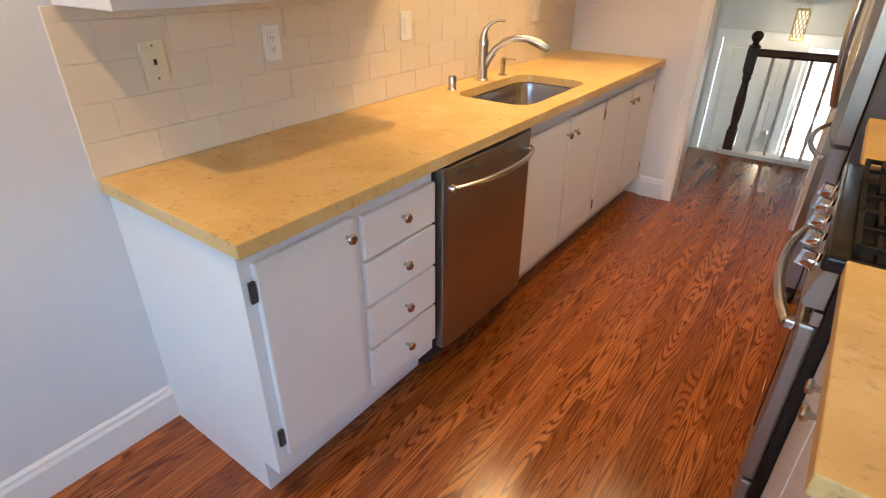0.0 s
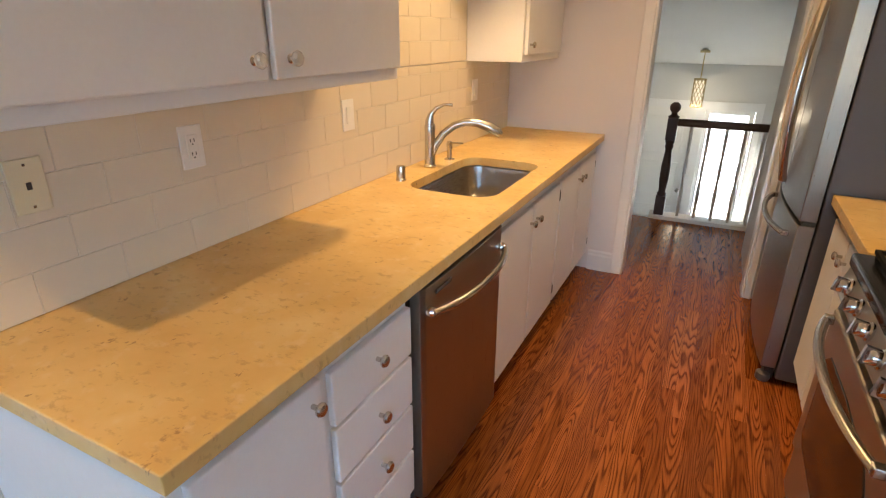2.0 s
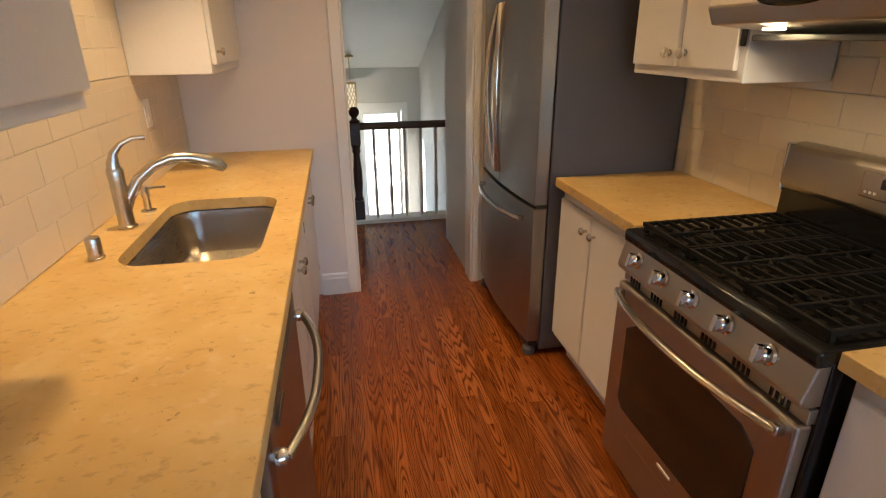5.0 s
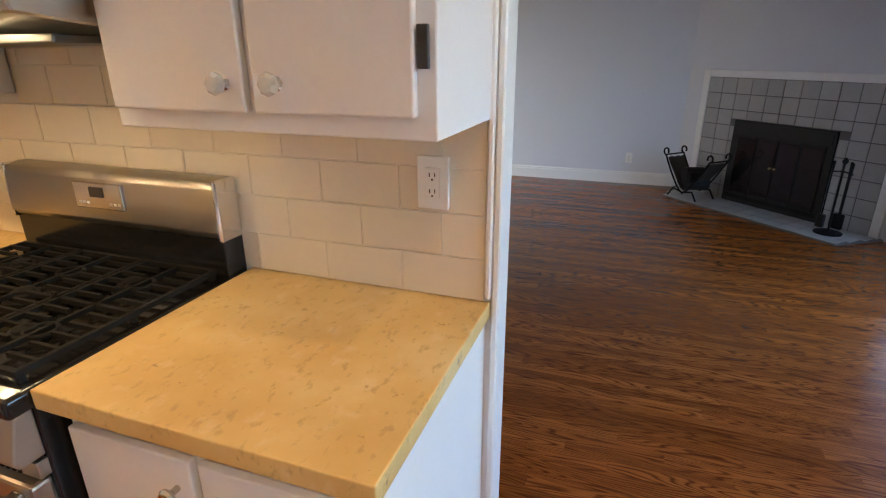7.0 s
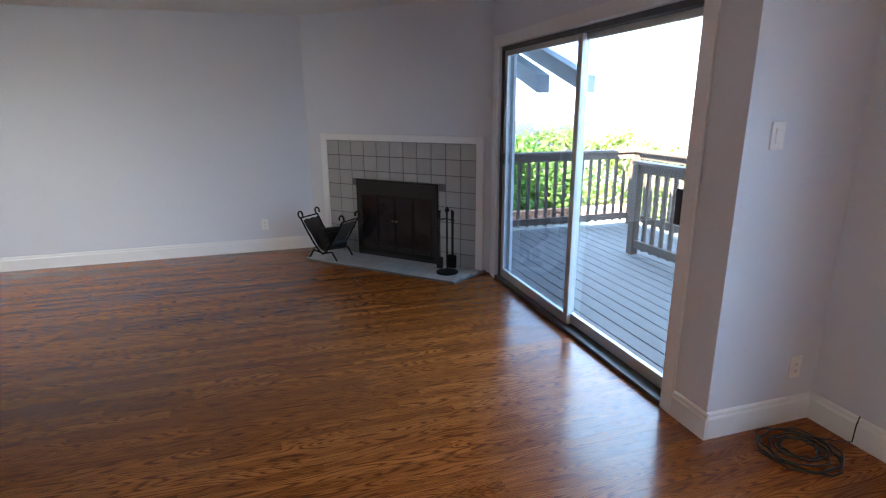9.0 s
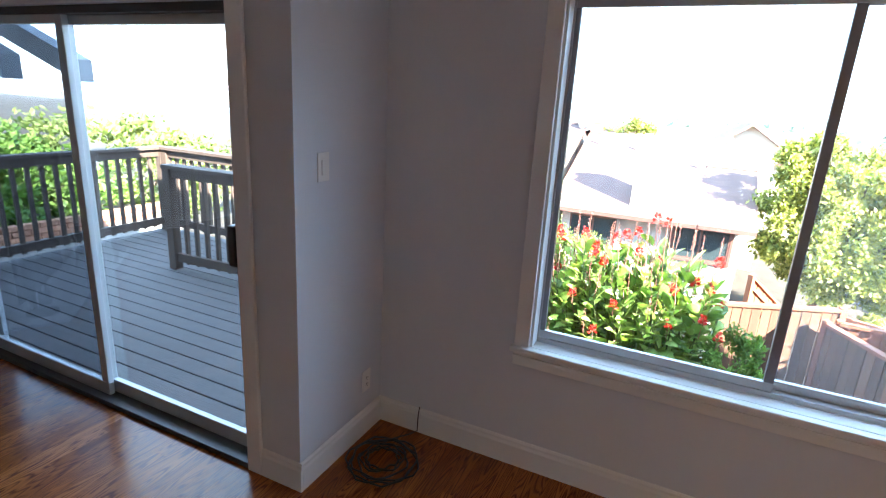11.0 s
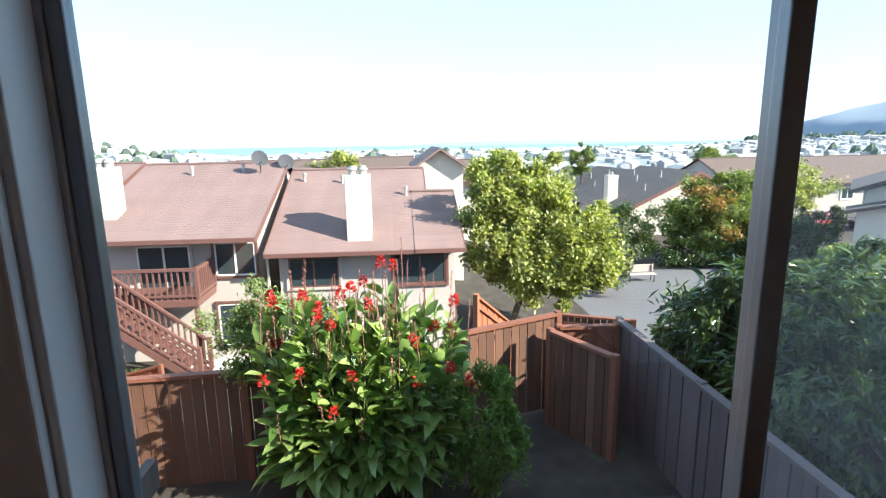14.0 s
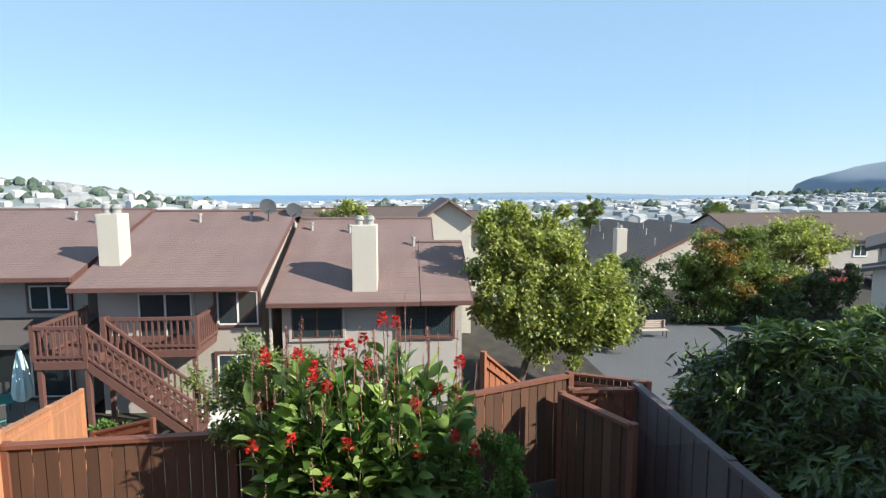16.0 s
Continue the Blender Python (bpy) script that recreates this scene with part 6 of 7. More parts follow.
raw("leaf_mass", v, f, LEAF_CANNA, cp, "broad fresh green leaves", "stuff", True)
bm = bmesh.new()
for k, top in enumerate(heads):
    red = k % 4 == 0
    n = 46 if red else 26
    rise = g.uniform(0.02, 0.22) if red else g.uniform(0.05, 0.40)
    hh = g.uniform(0.10, 0.17) if red else g.uniform(0.16, 0.36)
    tip = top + Vector((g.uniform(-0.06, 0.06), g.uniform(0.0, 0.08), rise))
    tube([top - Vector((0, 0, 0.06)), top.lerp(tip, 0.5), tip + Vector((0, 0, hh * 0.9))], [0.006, 0.005, 0.003], 5, 1.0, bm)
    zz = g.uniform(0, 1, n)
    aa = g.uniform(0, 2 * math.pi, n)
    rr = (0.055 if red else 0.014) * (1.1 - 0.7 * zz)
    pc = np.stack([tip.x + rr * np.cos(aa), tip.y + rr * np.sin(aa), tip.z + zz * hh], axis=1)
    pd = np.stack([np.cos(aa), np.sin(aa), np.full(n, 0.5)], axis=1)
    v, f = leaves(pc, pd, 0.06 if red else 0.026, 0.62, 0.0, 60 + k)
    raw("flower_spike", v, f, PETAL if red else SEED, cp, "red flower spike" if red else "faded pinkish flower spike")
for k in range(13):
    dx = g.uniform(-1.25, 1.2)
    cx, cy, cz = CX + dx, CY + 0.62 * math.sqrt(max(0.1, 1 - (dx / 1.4) ** 2)) + g.uniform(0.0, 0.12), g.uniform(-1.75, -0.45)
    tube([(cx, cy - 0.3, cz - 0.35), (cx, cy - 0.06, cz - 0.1), (cx, cy, cz + 0.10)], [0.007, 0.006, 0.003], 5, 1.0, bm)
    red = k % 2 == 0
    n = 46 if red else 30
    zz, aa = g.uniform(0, 1, n), g.uniform(0, 2 * math.pi, n)
    rr = (0.05 if red else 0.018) * (1.1 - 0.7 * zz)
    pc = np.stack([cx + rr * np.cos(aa), cy + rr * np.sin(aa), cz + zz * (0.13 if red else 0.28)], axis=1)
    pd = np.stack([np.cos(aa), np.sin(aa), np.full(n, 0.5)], axis=1)
    v, f = leaves(pc, pd, 0.055 if red else 0.03, 0.62, 0.0, 160 + k)
    raw("flower_spike", v, f, PETAL if red else SEED, cp, "red flower spike" if red else "faded pinkish flower spike")
part("flower_stalk", bm, SEED, cp, "thin reddish flower stalks")

# ---------------------------------------------------------------- yard: patio, fences
patio = thing("patio", (2.7, -4.5, -2.93), "dark weathered wooden patio deck below the window", "patio", kind="structure")
plank = None
for i in range(36):
    if plank is None:
        plank = block("deck_board", (-2.88, 5.48, -7.06, -6.928, -2.95, -2.90), PATIO_WOOD, patio, 0.004, "", None, 1)
    else:
        o = new("deck_board", plank.data)
        o.parent = patio
        o.location = (0, i * 0.14, 0)
block("edge_board", (-2.88, 5.48, -7.12, -7.065, -2.96, -2.885), PATIO_WOOD, patio, 0.004)


def fence(a, b, za, zb, material, label, boards=0.145, cap=FENCE, post_ends=True, low=None):
    """Upright boards between posts from a to b under a capped rail; the top runs from za to zb."""
    a3, b3 = Vector((*a, 0)), Vector((*b, 0))
    L = (b3 - a3).length
    ang = math.degrees(math.atan2((b3 - a3).y, (b3 - a3).x))
    u = thing("fence", (*((a3 + b3) / 2).xy, ground_z(*((a3 + b3) / 2).xy)), label, "fence", "garden fences")
    n = max(1, int(L / boards))
    for i in range(n):
        s0, s1 = i / n, (i + 1) / n
        zt = za + (zb - za) * (s0 + s1) / 2 - 0.05
        c = a3.lerp(b3, (s0 + s1) / 2)
        zl = (low if low is not None else ground_z(c.x, c.y))
        T = Matrix.Translation((c.x, c.y, 0)) @ pose(0, 0, 0, 0, 0, ang)
        block("board", (-L / n / 2 + 0.007, L / n / 2 - 0.007, -0.010 + 0.008 * (i % 2), 0.010 + 0.008 * (i % 2), zl, zt), material, u, 0, "", T)
    T = Matrix.Translation(a3) @ pose(0, 0, 0, 0, 0, ang)
    slope = math.atan2(zb - za, L)
    cp_ = prism([(0, za - 0.05), (L, zb - 0.05), (L, zb), (0, za)], 'Y', -0.06, 0.06)
    bmesh.ops.transform(cp_, matrix=T, verts=cp_.verts)
    part("cap", cp_, cap, u)
    for zo in (0.22, 1.2):
        rl = prism([(0, za - zo - 0.04), (L, zb - zo - 0.04), (L, zb - zo + 0.04), (0, za - zo + 0.04)], 'Y', -0.055, -0.011)
        bmesh.ops.transform(rl, matrix=T, verts=rl.verts)
        part("rail", rl, cap, u)
    k = max(1, round(L / 2.3))
    for i in range(k + 1):
        if not post_ends and i in (0, k):
            continue
        x = L * i / k
        zt = za + (zb - za) * i / k + 0.02
        c = a3.lerp(b3, i / k)
        block("post", (x - 0.05, x + 0.05, -0.062, 0.040, ground_z(c.x, c.y) - 0.1, zt), cap, u, 0.006, "", T)
    return u


fence((0.1, -8.25), (5.45, -8.06), -1.27, -1.34, FENCE, "dark redwood fence at the back of the yard", 0.15, FENCE_RED)
fence((-2.05, -9.75), (-0.3, -9.2), -1.22, -1.30, FENCE, "dark redwood fence behind the plant", 0.15, FENCE_RED)
fence((-2.36, -8.05), (-1.74, -9.15), -1.32, -1.30, FENCE, "dark redwood gate panel standing open", 0.15, FENCE_RED)
fence((-2.9, -9.3), (-1.95, -9.35), -1.32, -1.32, FENCE_RED, "short reddish fence between two posts", 0.13, FENCE_RED)
fence((-3.0, -2.05), (-3.0, -9.45), -1.22, -1.27, FENCE_GREY, "weathered grey board fence along the yard", 0.16, FENCE_GREY)
fence((-0.85, -11.3), (-1.96, -13.0), -1.32, -2.58, FENCE_CEDAR, "reddish cedar fence falling away beyond the yard", 0.14, FENCE_CEDAR)
fence((-3.0, -13.0), (-4.6, -12.3), -2.35, -2.35, FENCE, "low dark fence beside the car park", 0.14, FENCE_RED)
fence((7.0, -10.0), (8.5, -14.6), -2.06, -3.08, FENCE_ORANGE, "sunlit cedar fence of the neighbouring yard", 0.14, FENCE_ORANGE)
fence((8.3, -14.7), (6.7, -14.3), -4.2, -3.72, FENCE_RED, "low cedar fence at the foot of the stairs", 0.14, FENCE_RED)
fence((5.56, -3.2), (5.54, -8.02), -1.08, -1.10, FENCE_ORANGE, "pale cedar side fence of the yard", 0.15, FENCE_ORANGE)

planter = thing("brick_planter", (8.6, -3.0, -2.9), "low terracotta brick planter wall below the hedge", "planter")
for r in range(3):
    for c in range(22):
        block("brick", (9.0, 9.12, -6.2 + c * 0.25 + 0.125 * (r % 2), -6.2 + c * 0.25 + 0.24 + 0.125 * (r % 2), -0.62 + r * 0.085, -0.62 + r * 0.085 + 0.075), BRICK, planter, 0.004, "", None, 1)
block("core", (9.02, 11.6, -6.3, -0.6, -3.0, -0.64), SOIL, planter, 0.0, "dark soil")
block("wall", (8.98, 9.14, -6.3, -0.6, -3.0, -0.625), CONCRETE, planter, 0.01)

# ---------------------------------------------------------------- car park with bench
lot = raw("road", [(x, y, ground_z(x, y) + 0.02) for y in (-31, -27, -23, -19.5, -16) for x in (-28, -22, -16, -11, -7.2)], [(j * 5 + i, j * 5 + i + 1, (j + 1) * 5 + i + 1, (j + 1) * 5 + i) for j in range(4) for i in range(4)], ASPHALT, None, "", "structure", True)
tagged(lot, "grey asphalt car park", "road")
bn = thing("park_bench", (-12.4, -28.5, ground_z(-12.4, -28.5)), "pale wooden bench at the edge of the car park", "bench")
bz = ground_z(-12.4, -28.5)
for i in range(4):
    block("seat_slat", (-13.2, -11.6, -28.3 - i * 0.11, -28.21 - i * 0.11, bz + 0.42, bz + 0.45), BENCHWOOD, bn, 0.004)
for i in range(4):
    block("back_slat", (-13.2, -11.6, -28.72, -28.69, bz + 0.50 + i * 0.105, bz + 0.59 + i * 0.105), BENCHWOOD, bn, 0.004)
for x in (-13.1, -11.74):
    for y in (-28.26, -28.66):
        block("leg", (x, x + 0.05, y - 0.025, y + 0.025, bz, bz + 0.42 if y > -28.5 else bz + 0.9), DARKALU, bn, 0.004)


def car(at, yaw, material, label):
    """A small parked car, far off."""
    x, y = at
    z = ground_z(x, y) + 0.03
    T = Matrix.Translation((x, y, z)) @ pose(0, 0, 0, 0, 0, yaw)
    u = thing("car", (x, y, z), label, "car")
    bm = prism([(-2.1, 0.28), (-2.1, 0.72), (-1.5, 0.82), (-0.8, 1.36), (0.7, 1.38), (1.4, 0.88), (2.1, 0.74), (2.15, 0.3)], 'Y', -0.85, 0.85)
    bevelled(bm, 0.06, 2)
    bmesh.ops.transform(bm, matrix=T, verts=bm.verts)
    part("body", bm, material, u, "", True)
    bm = prism([(-1.25, 0.88), (-0.75, 1.28), (0.6, 1.30), (1.15, 0.90)], 'Y', -0.862, 0.862)
    bmesh.ops.transform(bm, matrix=T, verts=bm.verts)
    part("side_window", bm, DARKPANE, u, "dark windows")
    for wx in (-1.3, 1.3):
        for wy in (-0.80, 0.80):
            w = lathe([(0.31, -0.09), (0.33, -0.05), (0.33, 0.05), (0.31, 0.09)], (0, 0, 0), 'Y', 18)
            bmesh.ops.transform(w, matrix=T @ Matrix.Translation((wx, wy, 0.33)), verts=w.verts)
            part("wheel", w, RUBBER, u, "", True)
    return u


car((-34.5, -42.5), 20, CARPAINT, "dark red car parked beyond the trees")
car((-38.0, -41.0), 100, plain("silver_paint", (0.45, 0.46, 0.48), 0.25, 0.5, coat=0.5, bump=0.0), "silver car parked beyond the trees")

# ---------------------------------------------------------------- townhouses
def wall_window(u, x0, x1, z0, z1, y, trim_mat, slider=True, inner=None):
    """A window or sliding door on a wall that faces +y."""
    w = block("window", (x0, x1, y + 0.002, y + 0.035, z0, z1), DARKPANE, u, 0.0, "dark window with a framed sash")
    for b in ((x0 - 0.09, x0, z0 - 0.09, z1 + 0.09), (x1, x1 + 0.09, z0 - 0.09, z1 + 0.09), (x0, x1, z1, z1 + 0.09), (x0, x1, z0 - 0.09, z0)):
        block("frame", (b[0], b[1], y + 0.001, y + 0.07, b[2], b[3]), trim_mat, w, 0.006)
    for b in ((x0, x0 + 0.05, z0, z1), (x1 - 0.05, x1, z0, z1), (x0, x1, z1 - 0.05, z1), (x0, x1, z0, z0 + 0.05)) + ((((x0 + x1) / 2 - 0.03, (x0 + x1) / 2 + 0.03, z0, z1),) if slider else ()):
        block("sash", (b[0], b[1], y + 0.035, y + 0.055, b[2], b[3]), inner or TRIM, w, 0.0)
    return w


def shingled_slope(u, x0, x1, ye, ze, yr, zr, material, name="roof", courses=38):
    """One roof slope from the eave (ye, ze) to the ridge (yr, zr), in lapped courses."""
    vs, fs = [], []
    for i in range(courses):
        s0, s1 = i / courses, (i + 1.0) / courses
        ya, za, yb, zb = ye + (yr - ye) * s0, ze + (zr - ze) * s0, ye + (yr - ye) * s1, ze + (zr - ze) * s1
        k = len(vs)
        t = 0.009
        for x in (x0, x1):
            vs += [(x, ya, za), (x, ya, za + t), (x, yb, zb + 0.006), (x, yb, zb - 0.05)]
        fs += [(k, k + 1, k + 5, k + 4), (k + 1, k + 2, k + 6, k + 5), (k, k + 3, k + 2, k + 1), (k + 4, k + 5, k + 6, k + 7), (k, k + 4, k + 7, k + 3)]
    return raw(name, vs, fs, material, u, "brown shingle courses" if material == SHINGLE else "dark shingle courses")


def townhouse(x0, x1, yw, eave, ridge, yback, label, zfoot, roofs=SHINGLE, walls=STUCCO, lap=0.35, low_rake=None, east_rake=True):
    """A unit with its front wall at yw, facing +y, and a gable roof with its ridge along x."""
    (ye, ze), (yr, zr) = eave, ridge
    u = thing("townhouse", ((x0 + x1) / 2, yw, zfoot), label, "house", "townhouses")
    zw = ze + (zr - ze) * (ye - yw) / (ye - yr) - 0.05
    bm = prism([(yw, zfoot), (yw, zw), (yr, zr - 0.08), (yback, zw), (yback, zfoot)], 'X', x0, x1)
    part("wall", bm, walls, u)
    shingled_slope(u, x0 - lap, x1 + lap, ye, ze, yr, zr, roofs)
    shingled_slope(u, x0 - lap, x1 + lap, 2 * yr - ye, ze, yr, zr, roofs)
    block("gutter", (x0 - lap, x1 + lap, ye - 0.02, ye + 0.08, ze - 0.12, ze + 0.02), REDTRIM, u, 0.01)
    block("ridge_cap", (x0 - lap, x1 + lap, yr - 0.12, yr + 0.12, zr - 0.02, zr + 0.05), roofs, u, 0.01)
    for x in (x0 - lap - 0.02, x1 + lap) if east_rake else (x0 - lap - 0.02,):
        ya, za = (ye, ze) if low_rake is None or x > x0 else low_rake
        rk = prism([(ya, za - 0.16), (ya, za + 0.02), (yr, zr + 0.02), (yr, zr - 0.16)], 'X', x, x + 0.03)
        part("rake_board", rk, REDTRIM, u)
    return u


def chimney(x0, x1, y0, y1, z0, z1, flues, label):
    u = thing("chimney", ((x0 + x1) / 2, (y0 + y1) / 2, z0), label, "chimney", "chimneys")
    block("stack", (x0, x1, y0, y1, z0, z1), STUCCO_PALE, u, 0.02)
    for fx in flues:
        part("flue", lathe([(0.13, 0), (0.13, 0.14), (0.17, 0.15), (0.17, 0.20), (0.13, 0.21), (0.12, 0.28)], (fx, (y0 + y1) / 2, z1), 'Z', 14), CONCRETE, u, "round clay flue", True)
    return u


def roof_pipe(x, y, z, h=0.24):
    u = thing("roof_vent", (x, y, z), "small pale vent pipe on the roof", "vent", "roof vents")
    part("pipe", lathe([(0.09, -0.25), (0.06, 0.0), (0.05, 0.02), (0.05, h), (0.08, h + 0.01), (0.08, h + 0.09)], (x, y, z), 'Z', 10), CONCRETE, u, "", True)


def roof_z(y, eave, ridge):
    return eave[1] + (ridge[1] - eave[1]) * (eave[0] - y) / (eave[0] - ridge[0])


EA, RA = (-17.6, -1.66), (-23.2, 0.62)
ua = townhouse(-0.1, 4.5, -18.2, EA, RA, -28.2, "beige stucco townhouse with a brown shingle roof", -6.2, lap=0.3, low_rake=(-21.25, -0.17))
ua2 = townhouse(-1.15, -0.12, -18.2, (-17.575, -1.645), (-21.25, -0.155), -24.0, "low end bay of the beige townhouse", -6.2, lap=0.28, east_rake=False)
EB, RB = (-17.2, -1.06), (-22.9, 0.95)
ub = townhouse(5.15, 10.0, -18.2, EB, RB, -28.2, "beige stucco townhouse with a balcony and outside stairs", -5.6, lap=0.25)
EC, RC = (-17.9, -0.85), (-23.4, 1.0)
uc = townhouse(10.75, 19.0, -19.0, EC, RC, -28.2, "beige stucco townhouse with a patio", -5.6, lap=0.2)
ud = thing("townhouse", (-1.7, -27.0, -6.2), "pale gabled townhouse behind the brown roofs", "house", "townhouses")
part("wall", prism([(-2.5, -6.2), (-2.5, 0.45), (-1.4, 1.22), (-0.2, 0.45), (-0.2, -6.2)], 'Y', -33, -27), STUCCO_PALE, ud)
for s in (-1, 1):
    part("roof", prism([(-1.4, 1.24), (-1.4, 1.36), (-1.4 + s * 1.35, 0.42), (-1.4 + s * 1.35, 0.30)], 'Y', -33.4, -26.6), SHINGLE, ud)
wall_window(ua, 2.62, 4.2, -2.90, -1.92, -18.2, STUCCO, True, REDTRIM)
wall_window(ua, -0.85, 0.85, -2.90, -1.86, -18.2, REDTRIM, True, REDTRIM)
wall_window(ub, 7.2, 8.8, -3.15, -1.40, -18.2, STUCCO, True)
wall_window(ub, 5.2, 6.45, -2.42, -1.34, -18.2, REDTRIM)
wall_window(ub, 5.35, 6.5, -4.75, -3.35, -18.2, REDTRIM)
wall_window(uc, 11.3, 12.5, -2.05, -1.25, -19.0, REDTRIM)
wall_window(uc, 11.4, 13.8, -4.9, -3.2, -19.0, REDTRIM)
part("lower_roof", prism([(-19.0, -2.42), (-19.0, -2.28), (-17.2, -2.66), (-17.2, -2.80)], 'X', 10.5, 16.0), SHINGLE_DARK, uc, "dark lean-to roof over the patio")
block("downpipe", (4.80, 4.88, -18.2, -18.1, -6.0, -1.6), STUCCO_PALE, ub, 0.01)
chimney(1.52, 2.30, -18.95, -18.15, -1.75, 0.66, (1.75, 2.07), "pale stucco chimney on the townhouse roof")
chimney(9.42, 10.06, -19.2, -18.5, -1.0, 1.02, (9.6, 9.88), "tall pale stucco chimney on the townhouse roof")
for x, y, e, r in ((4.2, -22.2, EA, RA), (0.35, -21.0, EA, RA), (2.75, -22.0, EA, RA), (6.4, -22.0, EB, RB), (8.2, -21.8, EB, RB), (12.0, -22.0, EC, RC), (12.9, -22.3, EC, RC)):
    roof_pipe(x, y, roof_z(y, e, r))


def sat_dish(x, y, z, label):
    u = thing("satellite_dish", (x, y, z), label, "dish", "satellite dishes")
    part("mast", tube([(x, y, z - 0.05), (x, y, z + 0.35), (x, y + 0.1, z + 0.45)], 0.025, 8), DARKALU, u)
    d = lathe([(0.03, 0), (0.18, 0.025), (0.30, 0.07), (0.31, 0.08), (0.18, 0.04), (0.02, 0.015)], (0, 0, 0), 'Y', 20)
    bmesh.ops.transform(d, matrix=Matrix.Translation((x, y + 0.08, z + 0.52)) @ pose(0, 0, 0, 25, 0, 30), verts=d.verts)
    part("reflector", d, DISH_GREY, u, "dark grey reflector", True)
    part("arm", tube([(x, y + 0.1, z + 0.35), (x - 0.2, y + 0.45, z + 0.45)], 0.015, 6), DARKALU, u)


sat_dish(5.75, -21.9, roof_z(-21.9, EB, RB), "grey satellite dish near the roof ridge")
sat_dish(4.95, -22.6, roof_z(-22.6, EA, RA) + 0.05, "small satellite dish on the roof")
sat_dish(13.2, -18.4, roof_z(-18.4, EC, RC), "satellite dish at the roof edge")

# balcony and outside stairs
bal = thing("balcony", (8.3, -17.4, -5.2), "brown-red wooden balcony with outside stairs", "balcony")
BZ = -2.72
block("deck", (6.5, 10.3, -18.18, -16.6, BZ - 0.22, BZ), REDTRIM, bal, 0.01)
block("landing", (8.95, 10.3, -16.6, -15.7, BZ - 0.22, BZ), REDTRIM, bal, 0.01)


def balcony_rail(a, b, za, zb, end_post=0.05):
    a, b = Vector(a), Vector(b)
    L = (b - a).length
    ang = math.degrees(math.atan2((b - a).y, (b - a).x))
    T = Matrix.Translation((a.x, a.y, 0)) @ pose(0, 0, 0, 0, 0, ang)
    for z0, z1 in ((0.84, 0.93), (0.08, 0.15)):
        r = prism([(0, za + z0), (L, zb + z0), (L, zb + z1), (0, za + z1)], 'Y', -0.045, 0.045)
        bmesh.ops.transform(r, matrix=T, verts=r.verts)
        part("rail", r, REDTRIM, bal)
    n = max(2, int(L / 0.16))
    for i in range(n + 1):
        x = L * i / n
        z = za + (zb - za) * i / n
        w = end_post if i in (0, n) else 0.022
        block("baluster", (x - w, x + w, -w, w, z, z + (0.98 if w > 0.03 else 0.86)), REDTRIM, bal, 0, "", T)


balcony_rail((6.5, -16.65, 0), (8.9, -16.65, 0), BZ, BZ, 0.044)
balcony_rail((6.5, -18.1, 0), (6.5, -16.65, 0), BZ, BZ, 0.047)
balcony_rail((10.3, -15.75, 0), (10.3, -18.1, 0), BZ, BZ, 0.050)
balcony_rail((9.0, -15.75, 0), (10.3, -15.75, 0), BZ, BZ, 0.053)
balcony_rail((9.0, -15.75, 0), (6.3, -15.75, 0), BZ, -4.85, 0.056)
balcony_rail((8.95, -16.55, 0), (6.3, -16.55, 0), BZ, -4.85, 0.059)
for i in range(12):
    x = 8.95 - i * 0.221
    z = BZ - (i + 1) * 0.178
    block("tread", (x - 0.26, x, -16.52, -15.78, z - 0.04, z), REDTRIM, bal, 0.004)
for y in (-16.55, -15.75):
    part("stringer", prism([(8.95, BZ - 0.30), (8.95, BZ - 0.02), (6.3, -4.87), (6.3, -5.15)], 'Y', y - 0.03, y + 0.03), REDTRIM, bal)
for x, y in ((6.6, -16.7), (10.2, -15.8), (9.0, -15.8), (8.9, -16.7)):
    block("post", (x - 0.06, x + 0.06, y - 0.06, y + 0.06, ground_z(x, y) - 0.1, BZ - 0.2), REDTRIM, bal, 0.006)

# neighbour's patio
pat = wall("patio_neighbour", [(10.6, 17.0, -18.9, -13.2, -5.15, -5.0)], CONCRETE, "shaded concrete patio of the neighbour", "pavement")
um = thing("patio_umbrella", (11.55, -17.0, -5.0), "folded pale blue patio umbrella", "umbrella")
part("pole", lathe([(0.22, 0), (0.22, 0.06), (0.025, 0.08), (0.02, 2.25)], (11.55, -17.0, -5.0), 'Z', 12), DARKALU, um)
bm = lathe([(0.10, 0.75), (0.20, 0.85), (0.23, 1.05), (0.17, 1.6), (0.07, 2.15), (0.02, 2.28)], (11.55, -17.0, -5.0), 'Z', 16)
for i, vv in enumerate(bm.verts):
    k = 1 + 0.16 * math.cos(8 * math.atan2(vv.co.y + 17.0, vv.co.x - 11.55))
    vv.co.x, vv.co.y = 11.55 + (vv.co.x - 11.55) * k, -17.0 + (vv.co.y + 17.0) * k
part("canopy", bm, CLOTH, um, "folded canvas canopy", True)
tb = thing("patio_table", (12.35, -17.1, -5.0), "round teal patio table", "table")
part("top", lathe([(0.55, 0.70), (0.56, 0.72), (0.55, 0.74)], (12.35, -17.1, -5.0), 'Z', 24), TEAL, tb, "", True)
part("pedestal", lathe([(0.26, 0), (0.26, 0.03), (0.04, 0.06), (0.035, 0.70)], (12.35, -17.1, -5.0), 'Z', 14), DARKALU, tb)


